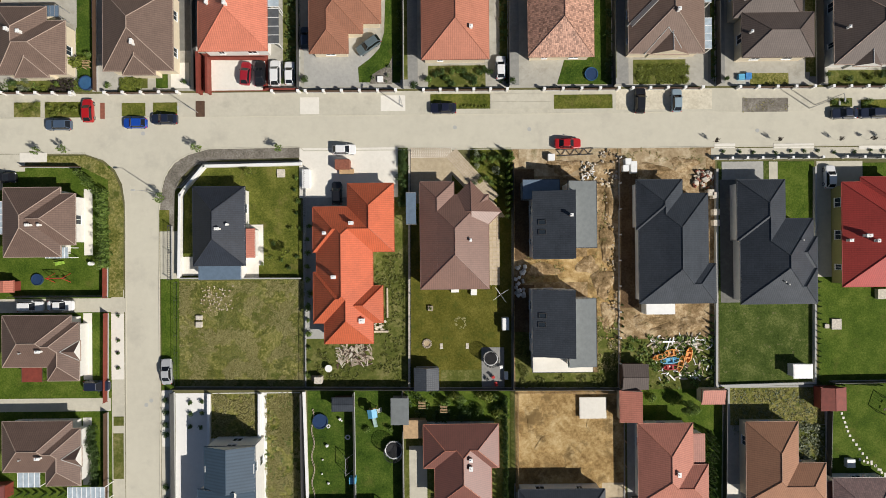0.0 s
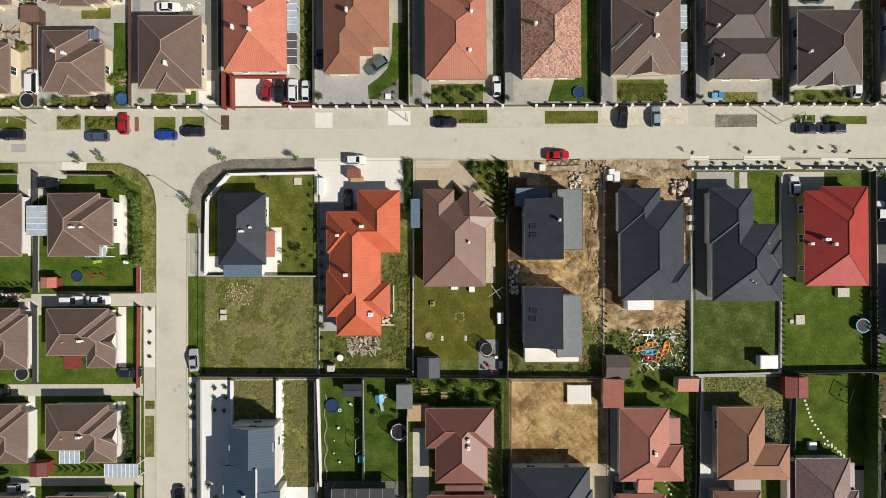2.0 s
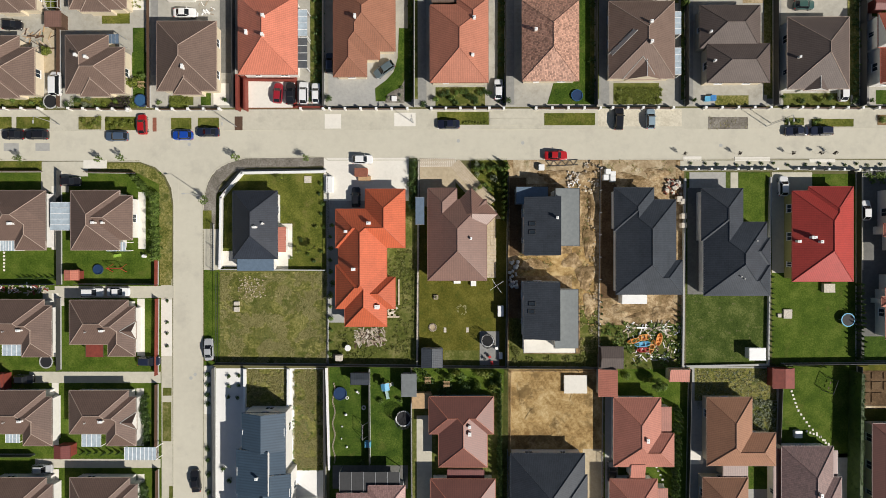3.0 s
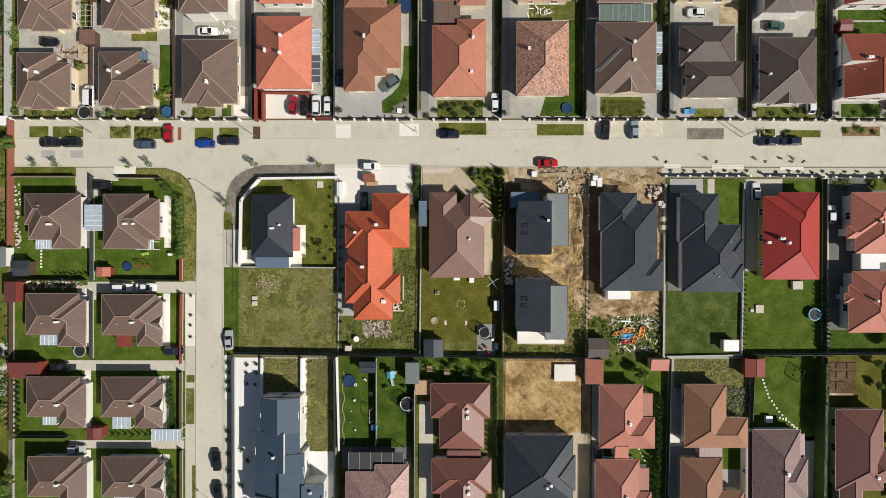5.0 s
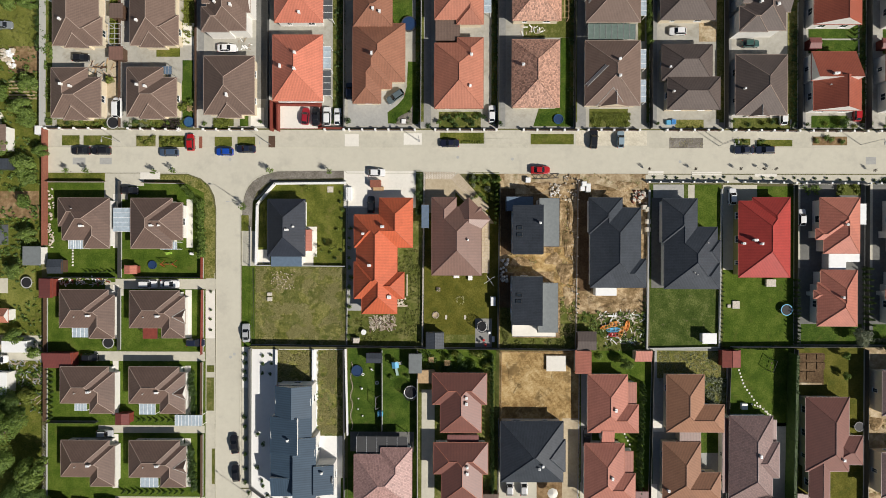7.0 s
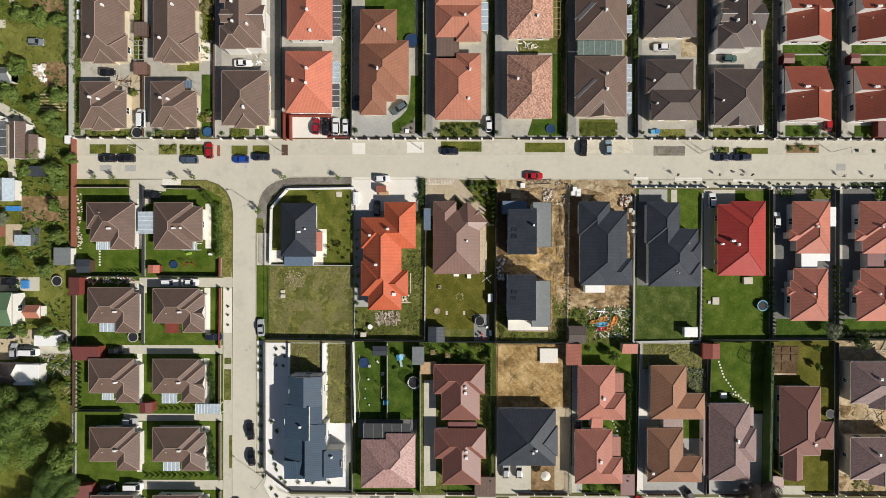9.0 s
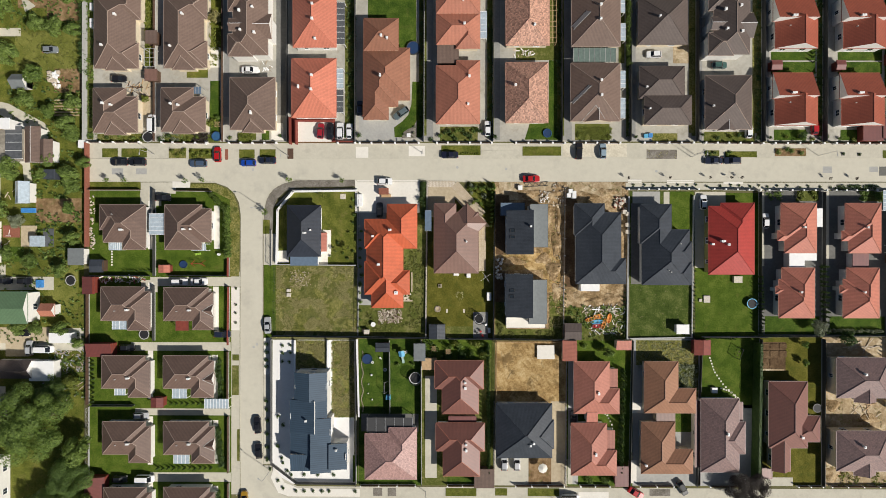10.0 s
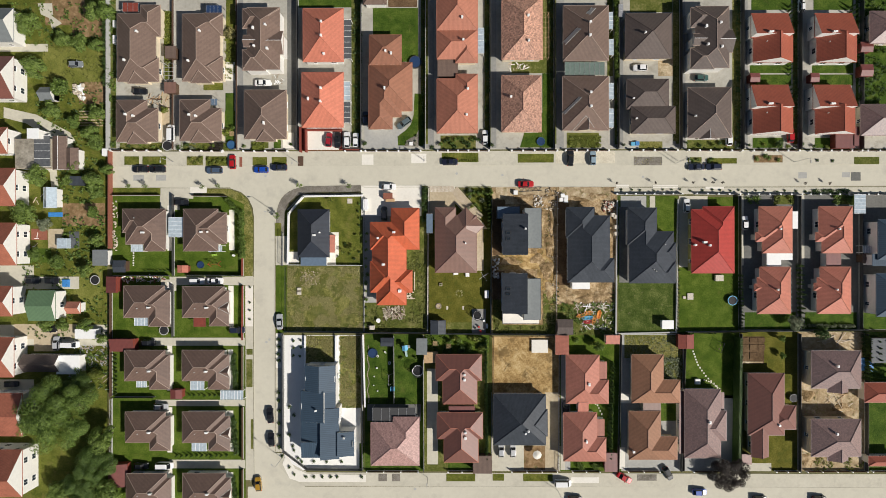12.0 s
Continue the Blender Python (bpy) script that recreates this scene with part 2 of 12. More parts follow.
MAT["hip_tile"] = plain_mat("pale_brown_hip_tiles", (0.33, 0.25, 0.2), 0.7, spread=0.2, scale=4)
MAT["collector"] = plain_mat("collector_glass", (0.2, 0.19, 0.185), 0.25, spread=0.15, scale=3)
MAT["green"] = roof_mat("green_roof", (0.095, 0.17, 0.085))
MAT["white_wall"] = plain_mat("white_render", (0.73, 0.71, 0.66), 0.9, spread=0.06)
MAT["cream_wall"] = plain_mat("cream_render", (0.66, 0.57, 0.42), 0.9, spread=0.06)
MAT["olive_wall"] = plain_mat("olive_render", (0.3, 0.28, 0.1), 0.9, spread=0.06)
MAT["grey_wall"] = plain_mat("grey_render", (0.4, 0.4, 0.38), 0.9, spread=0.06)
MAT["white"] = plain_mat("white_paint", (0.8, 0.8, 0.78), 0.5, spread=0.04)
MAT["dark"] = plain_mat("dark_metal", (0.05, 0.05, 0.05), 0.5)
MAT["brownwood"] = plain_mat("brown_wood", (0.09, 0.05, 0.03), 0.7, spread=0.25)
MAT["redwood"] = plain_mat("red_stained_wood", (0.2, 0.04, 0.025), 0.7, spread=0.2)
MAT["pinewood"] = plain_mat("pale_wood", (0.45, 0.3, 0.16), 0.7, spread=0.2)
MAT["glass"] = plain_mat("window_glass", (0.03, 0.04, 0.05), 0.08, spread=0.02)


# ---- building blocks ----
class Shape:
    """Points and faces of one mesh; faces may carry u, v in metres and a material slot."""

    def __init__(self):
        self.v, self.f, self.uv, self.m = [], [], [], []

    def face(self, pts, uv=None, slot=0):
        n = len(self.v)
        self.v += [tuple(p) for p in pts]
        self.f.append(tuple(range(n, n + len(pts))))
        self.uv.append(uv or [(p[0], p[1]) for p in pts])
        self.m.append(slot)
        return self

    def box(self, x0, y0, z0, x1, y1, z1, slot=0):
        p = [(x, y, z) for z in (z0, z1) for x, y in ((x0, y0), (x1, y0), (x1, y1), (x0, y1))]
        for q in ((3, 2, 1, 0), (4, 5, 6, 7), (0, 1, 5, 4), (1, 2, 6, 5), (2, 3, 7, 6), (3, 0, 4, 7)):
            self.face([p[i] for i in q], slot=slot)
        return self

    def cbox(self, x0, y0, z0, x1, y1, z1, c, slot=0):
        """A box whose upper and upright edges are cut back by c."""
        ring = lambda d, z: [(x0 + d, y0, z), (x1 - d, y0, z), (x1, y0 + d, z), (x1, y1 - d, z), (x1 - d, y1, z), (x0 + d, y1, z), (x0, y1 - d, z), (x0, y0 + d, z)]
        low, mid = ring(c, z0), ring(c, z1 - c)
        top = [(min(max(x, x0 + c), x1 - c), min(max(y, y0 + c), y1 - c), z1) for x, y, _ in mid]
        for a, b in ((low, mid), (mid, top)):
            for i in range(8):
                j = (i + 1) % 8
                self.face([a[i], a[j], b[j], b[i]], slot=slot)
        self.face(top, slot=slot)
        return self.face(low[::-1], slot=slot)

    def prism(self, pts, z0, z1, slot=0):
        n = len(pts)
        self.face([(x, y, z1) for x, y in pts], slot=slot)
        self.face([(x, y, z0) for x, y in reversed(pts)], slot=slot)
        for i in range(n):
            (xa, ya), (xb, yb) = pts[i], pts[(i + 1) % n]
            self.face([(xa, ya, z0), (xb, yb, z0), (xb, yb, z1), (xa, ya, z1)], slot=slot)
        return self

    def tube(self, a, b, r, r2=None, sides=6, slot=0):
        a, b = Vector(a), Vector(b)
        d = (b - a).normalized()
        s = d.orthogonal().normalized()
        t = d.cross(s)
        r2 = r if r2 is None else r2
        ring = lambda o, q: [o + (s * math.cos(k * math.tau / sides) + t * math.sin(k * math.tau / sides)) * q for k in range(sides)]
        p, q = ring(a, r), ring(b, r2)
        for i in range(sides):
            j = (i + 1) % sides
            self.face([p[i], p[j], q[j], q[i]], slot=slot)
        self.face(q, slot=slot)
        return self.face(p[::-1], slot=slot)

    def rod(self, a, b, r, sides=6):
        """A tube that closes on its two end points, so that rods with a common end hang together."""
        a, b = Vector(a), Vector(b)
        d = (b - a).normalized()
        s = d.orthogonal().normalized()
        t = d.cross(s)
        p, q = [[o + (s * math.cos(k * math.tau / sides) + t * math.sin(k * math.tau / sides)) * r for k in range(sides)] for o in (a, b)]
        for i in range(sides):
            j = (i + 1) % sides
            self.face([p[i], p[j], q[j], q[i]])
            self.face([q[i], q[j], b])
            self.face([p[j], p[i], a])
        return self

    def rim(self, a, b, c, d, w, z0, z1):
        """A band of width w round a block, mitred at its corners."""
        ring = lambda o, z: [(a - o, b - o, z), (c + o, b - o, z), (c + o, d + o, z), (a - o, d + o, z)]
        rows = [ring(0, z0), ring(w, z0), ring(w, z1), ring(0, z1)]
        for p, q in zip(rows, rows[1:] + rows[:1]):
            for i in range(4):
                j = (i + 1) % 4
                self.face([p[i], q[i], q[j], p[j]])
        return self

    def hip(self, a, b, c, d, e, k):
        """Four hipped slopes over a block; gives the lines of its ridge and hips."""
        lx, ly = c - a, d - b
        h = min(lx, ly) / 2
        r, q = e + h * k, h * math.hypot(1, k)
        x, y = (a + c) / 2, (b + d) / 2
        if lx >= ly:
            m, n = (a + h, y, r), (c - h, y, r)
            self.face([(a, b, e), (c, b, e), n, m], [(a, 0), (c, 0), (c - h, q), (a + h, q)])
            self.face([(c, d, e), (a, d, e), m, n], [(c, 0), (a, 0), (a + h, q), (c - h, q)])
            self.face([(c, b, e), (c, d, e), n], [(b, 0), (d, 0), (y, q)])
            self.face([(a, d, e), (a, b, e), m], [(d, 0), (b, 0), (y, q)])
            lines = [(m, n), ((a, b, e), m), ((a, d, e), m), ((c, b, e), n), ((c, d, e), n)]
        else:
            m, n = (x, b + h, r), (x, d - h, r)
            self.face([(c, b, e), (c, d, e), n, m], [(b, 0), (d, 0), (d - h, q), (b + h, q)])
            self.face([(a, d, e), (a, b, e), m, n], [(d, 0), (b, 0), (b + h, q), (d - h, q)])
            self.face([(a, b, e), (c, b, e), m], [(a, 0), (c, 0), (x, q)])
            self.face([(c, d, e), (a, d, e), n], [(c, 0), (a, 0), (x, q)])
            lines = [(m, n), ((a, b, e), m), ((c, b, e), m), ((a, d, e), n), ((c, d, e), n)]
        return lines[1:] if abs(lx - ly) < 0.05 else lines

    def mesh(self, name, mats):
        seen, pts, to = {}, [], []
        for p in self.v:
            k = (round(p[0], 4), round(p[1], 4), round(p[2], 4))
            if k not in seen:
                seen[k] = len(pts)
                pts.append(p)
            to.append(seen[k])
        me = bpy.data.meshes.new(name)
        me.from_pydata(pts, [], [tuple(to[i] for i in f) for f in self.f])
        for m in mats:
            me.materials.append(m)
        lay = me.uv_layers.new(name="UVMap")
        lay.data.foreach_set("uv", [c for f in self.uv for p in f for c in p])
        me.polygons.foreach_set("material_index", self.m)
        me.update()
        return me


def part(name, shape, mats, parent=None, label="", at=None):
    """One mesh object, as a thing of its own or as a part under its thing."""
    me = shape if isinstance(shape, bpy.types.Mesh) else shape.mesh(name, mats if isinstance(mats, (list, tuple)) else [mats])
    ob = new(name, me)
    if parent:
        ob.parent = parent
    if at is not None:
        ob.matrix_basis = at if isinstance(at, Matrix) else Matrix.Translation(at)
    return tagged(ob, label)


def thing(name, x, y, z=0.0, label="", category="", group="", turn=0.0):
    ob = new(name)
    ob.empty_display_size = 0.3
    ob.matrix_basis = pose(x, y, z, 0, 0, turn)
    return tagged(ob, label, category, group)


def slab(name, mat, z, x0, y0, x1, y1, label="", category="", kind="structure", low=-0.05):
    s = Shape().box(x0, y0, low, x1, y1, z)
    return tagged(part(name, s, MAT[mat]), label, category, "", kind)


def patch(name, mat, z, pts, label="", category="", kind="structure", low=-0.05):
    return tagged(part(name, Shape().prism(pts, low, z), MAT[mat]), label, category, "", kind)


# ---- houses ----
CACHE = {}


def window_mesh(w, h):
    if ("win", w, h) not in CACHE:
        f = Shape()
        for a, b, c, d in ((-w / 2, 0, w / 2, 0.07), (-w / 2, h - 0.07, w / 2, h), (-w / 2, 0.07, -w / 2 + 0.07, h - 0.07), (w / 2 - 0.07, 0.07, w / 2, h - 0.07), (-0.03, 0.07, 0.03, h - 0.07)):
            f.box(a, -0.04, b, c, 0.05, d)
        f.box(-w / 2 - 0.06, -0.16, -0.05, w / 2 + 0.06, 0.02, 0)
        p = Shape().box(-w / 2 + 0.07, -0.02, 0.07, w / 2 - 0.07, 0.0, h - 0.07)
        CACHE["win", w, h] = f.mesh("window", [MAT["white"]]), p.mesh("pane", [MAT["glass"]])
    return CACHE["win", w, h]


class House:
    def __init__(self, x, y, roof, wall, eave, pitch, label, group="", cap=None, over=0.45, name="house"):
        self.x, self.y, self.roof, self.wall, self.eave, self.pitch, self.over = x, y, roof, wall, eave, pitch, over
        self.cap = cap or roof
        self.wings = []
        self.ob = thing(name, x, y, 0, label, "house" if name == "house" else name, group)

    def wing(self, x0, y0, x1, y1, kind="hip", drop=0.0, pitch=None, caps=True, roof=None, eave=None, walls=True, wall=None, turn=0, capmat=None):
        """One block under one roof: hip, x or y (gable with the ridge along that axis), flat, or n, s, e, w (a lean-to that falls that way)."""
        e = (eave or self.eave) - drop - 0.007 * len(self.wings)
        k = math.tan(radians(pitch or self.pitch))
        self.wings.append((x0, y0, x1, y1, kind, e, k))
        X, Y = self.x, self.y
        a, b, c, d = x0 - X, y0 - Y, x1 - X, y1 - Y
        o = self.over if kind != "flat" else 0.12
        lx, ly, th = c - a, d - b, 0.16
        s, lines = Shape(), []
        P = lambda x, y, z: (x, y, e + z)
        if kind == "hip":
            lines = s.hip(a, b, c, d, e, k)
        elif kind in "xy":
            h = (ly if kind == "x" else lx) / 2
            r, q = h * k, h * math.hypot(1, k)
            if kind == "x":
                m, n = P(a, (b + d) / 2, r), P(c, (b + d) / 2, r)
                s.face([P(a, b, 0), P(c, b, 0), n, m], [(a, 0), (c, 0), (c, q), (a, q)])
                s.face([P(c, d, 0), P(a, d, 0), m, n], [(c, 0), (a, 0), (a, q), (c, q)])
                s.face([P(c, b, 0), P(c, d, 0), n], slot=1)
                s.face([P(a, d, 0), P(a, b, 0), m], slot=1)
            else:
                m, n = P((a + c) / 2, b, r), P((a + c) / 2, d, r)
                s.face([P(c, b, 0), P(c, d, 0), n, m], [(b, 0), (d, 0), (d, q), (b, q)])
                s.face([P(a, d, 0), P(a, b, 0), m, n], [(d, 0), (b, 0), (b, q), (d, q)])
                s.face([P(a, b, 0), P(c, b, 0), m], slot=1)
                s.face([P(c, d, 0), P(a, d, 0), n], slot=1)
            lines = [(m, n)]
        elif kind == "flat":
            s.face([P(a, b, 0), P(c, b, 0), P(c, d, 0), P(a, d, 0)])
        else:
            z = [P(a, b, 0), P(c, b, 0), P(c, d, 0), P(a, d, 0)]
            up = {"s": (2, 3), "n": (0, 1), "e": (0, 3), "w": (1, 2)}[kind]
            r = (ly if kind in "ns" else lx) * k
            z = [(p[0], p[1], p[2] + (r if i in up else 0)) for i, p in enumerate(z)]
            s.face(z, [(p[0], p[1]) if kind in "ns" else (p[1], p[0]) for p in z])
            for i in range(4):
                p, q2 = z[i], z[(i + 1) % 4]
                if max(p[2], q2[2]) > e + 0.01:
                    s.face([(p[0], p[1], e), (q2[0], q2[1], e)] + [t for t in (q2, p) if t[2] > e + 0.01], slot=1)
        for p, q2 in (((a, b), (c, b)), ((c, b), (c, d)), ((c, d), (a, d)), ((a, d), (a, b))):
            s.face([P(*p, -th), P(*q2, -th), P(*q2, 0), P(*p, 0)], slot=1)
        s.face([P(a, d, -th), P(c, d, -th), P(c, b, -th), P(a, b, -th)], slot=1)
        m = Matrix.Translation(((a + c) / 2, (b + d) / 2, 0)) @ pose(0, 0, 0, 0, 0, turn) @ Matrix.Translation((-(a + c) / 2, -(b + d) / 2, 0))
        part("roof", s, [MAT[roof or self.roof], MAT[wall or self.wall]], self.ob, "", m)
        if caps and lines:
            rc = Shape()
            for p, q2 in lines:
                rc.rod(p, q2, 0.05)
            part("ridge_cap", rc, MAT[capmat or self.cap], self.ob, "", m)
        part("gutter", Shape().rim(a, b, c, d, 0.1, e - 0.13, e - 0.03), MAT[self.cap], self.ob, "", m)
        if walls:
            w = Shape().box(a + o, b + o, -0.05, c - o, d - o, e - th - 0.002)
            part("wall", w, MAT[wall or self.wall], self.ob, "", m)
        return self

    def plan(self, *blocks, drop=0.0, roof=None, cap=None, wide=0.075):
        """One hipped roof over a plan that joins several blocks (x0, y0, x1, y1): every slope has the same pitch."""
        e0, k, o, th = self.eave - drop - 0.004 * len(self.wings), math.tan(radians(self.pitch)), self.over, 0.16
        xs, ys = sorted({v for b in blocks for v in (b[0], b[2])}), sorted({v for b in blocks for v in (b[1], b[3])})
        inside = lambda x, y: any(b[0] < x < b[2] and b[1] < y < b[3] for b in blocks)
        cell = [[inside((xa + xb) / 2, (ya + yb) / 2) for ya, yb in zip(ys, ys[1:])] for xa, xb in zip(xs, xs[1:])]
        full = []
        for i, j in itertools.combinations(range(len(xs)), 2):
            for m, n in itertools.combinations(range(len(ys)), 2):
                if all(cell[u][v] for u in range(i, j) for v in range(m, n)):
                    full.append((xs[i], ys[m], xs[j], ys[n]))
        within = lambda p, q: p != q and q[0] <= p[0] and q[1] <= p[1] and q[2] >= p[2] and q[3] >= p[3]
        full = [p for p in full if not any(within(p, q) for q in full)]
        over = lambda x, y: max([min(x - p[0], p[2] - x, y - p[1], p[3] - y) for p in full] + [-1.0]) * k
        rods = []
        for i, (x0, y0, x1, y1) in enumerate(full):
            s = Shape()
            e = e0 - 0.003 * i
            self.wings.append((x0, y0, x1, y1, "hip", e, k))
            a, b, c, d = x0 - self.x, y0 - self.y, x1 - self.x, y1 - self.y
            for p, q in s.hip(a, b, c, d, e, k):
                p, q = Vector(p), Vector(q)
                side = Vector((q.y - p.y, p.x - q.x, 0)).normalized() * 0.3
                n = max(4, int((q - p).length / 0.25))
                on = []
                for u in range(n + 1):
                    at = p.lerp(q, u / n)
                    top, l, r = [over(v.x + self.x, v.y + self.y) for v in (at, at + side, at - side)]
                    on.append(at.z - e > top - 0.03 and (l + r) / 2 < top - 0.03)
                on[0] = on[1]
                run = 0
                for u in range(n + 1):
                    if on[u] and (u == n or not on[u + 1]):
                        if u > run:
                            rods.append((p.lerp(q, run / n), p.lerp(q, u / n)))
                    if u < n and on[u + 1] and not on[u]:
                        run = u + 1
            for p, q in (((a, b), (c, b)), ((c, b), (c, d)), ((c, d), (a, d)), ((a, d), (a, b))):
                s.face([(*p, e - th), (*q, e - th), (*q, e), (*p, e)], slot=1)
            s.face([(a, d, e - th), (c, d, e - th), (c, b, e - th), (a, b, e - th)], slot=1)
            t = o + 0.003 * i
            part("roof", s, [MAT[roof or self.roof], MAT[self.wall]], self.ob)
            part("gutter", Shape().rim(a, b, c, d, 0.1, e - 0.13, e - 0.03), MAT[self.cap], self.ob)
            part("wall", Shape().box(a + t, b + t, -0.05, c - t, d - t, e - th - 0.002), MAT[self.wall], self.ob)
        while rods:
            chain = [rods.pop()]
            for link in chain:
                near = [r for r in rods if min((u - v).length for u in r for v in link) < 0.001]
                chain += near
                rods = [r for r in rods if r not in near]
            rc = Shape()
            for p, q in chain:
                rc.rod(p, q, wide)
            part("ridge_cap", rc, MAT[cap or self.cap], self.ob)
        return self

    def height(self, x, y):
        """The roof's height over a place of the plan."""
        best = self.eave
        for x0, y0, x1, y1, kind, e, k in self.wings:
            if x0 <= x <= x1 and y0 <= y <= y1:
                dx, dy = min(x - x0, x1 - x), min(y - y0, y1 - y)
                d = {"hip": min(dx, dy), "x": dy, "y": dx, "flat": 0, "s": y - y0, "n": y1 - y, "e": x1 - x, "w": x - x0}[kind]
                best = max(best, e + d * k)
        return best

    def windows(self, floors=1, gap=4.0):
        """Windows in every wall that stands free."""
        for i, (x0, y0, x1, y1, kind, e, k) in enumerate(self.wings):
            o = self.over if kind != "flat" else 0.12
            if e < 2.2:
                continue
            for side in range(4):
                along = x1 - x0 if side % 2 == 0 else y1 - y0
                n = int((along - 2 * o - 1.2) / gap) if along > 4 else 0
                for j in range(n):
                    u = o + (along - 2 * o) * (j + 0.5) / n
                    x, y, turn = ((x0 + u, y0 + o, 0), (x1 - o, y0 + u, 90), (x0 + u, y1 - o, 180), (x0 + o, y0 + u, 270))[side]
                    if any(q != i and w[0] - 0.2 < x < w[2] + 0.2 and w[1] - 0.2 < y < w[3] + 0.2 for q, w in enumerate(self.wings)):
                        continue
                    for fl in range(floors):
                        size = (1.5, 1.35) if (i + j + side) % 3 else (0.95, 1.35)
                        fm, pm = window_mesh(*size)
                        win = part("window", fm, None, self.ob, "", pose(x - self.x, y - self.y, 0.95 + 2.8 * fl, 0, 0, turn))
                        part("pane", pm, None, win)
        return self

    def chimney(self, x, y, sx=0.45, sy=0.45, tall=0.65, mat="white_wall"):
        z = self.height(x, y)
        a, b = x - self.x, y - self.y
        ch = part("chimney", Shape().cbox(a - sx / 2, b - sy / 2, z - 0.8, a + sx / 2, b + sy / 2, z + tall, 0.03), MAT[mat], self.ob)
        cap = Shape().cbox(a - sx / 2 - 0.06, b - sy / 2 - 0.06, z + tall, a + sx / 2 + 0.06, b + sy / 2 + 0.06, z + tall + 0.08, 0.02)
        cap.tube((a, b, z + tall + 0.08), (a, b, z + tall + 0.25), 0.07)
        part("chimney_cap", cap, MAT["white"], ch)
        return self

    def flashing(self, *pts):
        """A pale metal strip that lies on the slope along a line."""
        s = Shape()
        for (xa, ya), (xb, yb) in zip(pts, pts[1:]):
            for i in range(6):
                p, q = [(xa + (xb - xa) * k / 6, ya + (yb - ya) * k / 6) for k in (i, i + 1)]
                s.tube((p[0] - self.x, p[1] - self.y, self.height(*p) + 0.03), (q[0] - self.x, q[1] - self.y, self.height(*q) + 0.03), 0.06, sides=5)
        part("flashing", s, MAT["grey_wall"], self.ob)
        return self

    def collector(self, *corners):
        """A flat glazed panel over the slope between four places of the plan."""
        s = Shape()
        low = [(x - self.x, y - self.y, self.height(x, y) + 0.04) for x, y in corners]
        top = [(x, y, z + 0.07) for x, y, z in low]
        s.face(top)
        for i in range(4):
            s.face([low[i], low[(i + 1) % 4], top[(i + 1) % 4], top[i]])
        part("solar_collector", s, MAT["collector"], self.ob, "grey glazed solar collector")
        return self

    def skylight(self, x, y, w=0.8, d=1.2, frame="dark", glass="glass"):
        """A roof window that lies in the slope."""
        z = self.height(x, y)
        n = Vector((self.height(x - 0.2, y) - self.height(x + 0.2, y), self.height(x, y - 0.2) - self.height(x, y + 0.2), 0.4)).normalized()
        m = Matrix.Translation((x - self.x, y - self.y, z)) @ n.to_track_quat("Z", "Y").to_matrix().to_4x4()
        f = Shape()
        for bx in ((-w / 2, -d / 2, w / 2, -d / 2 + 0.09), (-w / 2, d / 2 - 0.09, w / 2, d / 2), (-w / 2, -d / 2 + 0.09, -w / 2 + 0.09, d / 2 - 0.09), (w / 2 - 0.09, -d / 2 + 0.09, w / 2, d / 2 - 0.09)):
            f.box(bx[0], bx[1], -0.05, bx[2], bx[3], 0.12)
        win = part("roof_window", f, MAT[frame], self.ob, "", m)
        part("pane", Shape().box(-w / 2 + 0.09, -d / 2 + 0.09, -0.02, w / 2 - 0.09, d / 2 - 0.09, 0.07), MAT[glass], win)
        return self

    def vent(self, x, y):
        z = self.height(x, y)
        a, b = x - self.x, y - self.y
        part("vent_pipe", Shape().tube((a, b, z - 0.2), (a, b, z + 0.45), 0.08).tube((a, b, z + 0.45), (a, b, z + 0.5), 0.14), MAT["grey_wall"], self.ob)
        return self


# ---- plants ----
MAT["leaf"] = leaf_mat("leaf_green", (0.055, 0.105, 0.015), (0.25, 0.35, 0.07))
MAT["leaf_broad"] = leaf_mat("broad_tree_leaf", (0.065, 0.115, 0.018), (0.29, 0.39, 0.085))
MAT["leaf_deep"] = leaf_mat("deep_green_leaf", (0.045, 0.09, 0.016), (0.21, 0.31, 0.07))
MAT["leaf_dark"] = leaf_mat("leaf_dark_green", (0.024, 0.054, 0.011), (0.11, 0.18, 0.04))
MAT["leaf_lime"] = leaf_mat("leaf_yellow_green", (0.085, 0.115, 0.013), (0.3, 0.34, 0.055))
MAT["leaf_red"] = leaf_mat("leaf_purple", (0.03, 0.024, 0.02), (0.082, 0.062, 0.05))
MAT["leaf_silver"] = leaf_mat("leaf_silver_green", (0.15, 0.18, 0.1), (0.36, 0.39, 0.26))
MAT["bark"] = plain_mat("bark", (0.1, 0.075, 0.05), 0.9, spread=0.3, scale=6, bump=0.5)


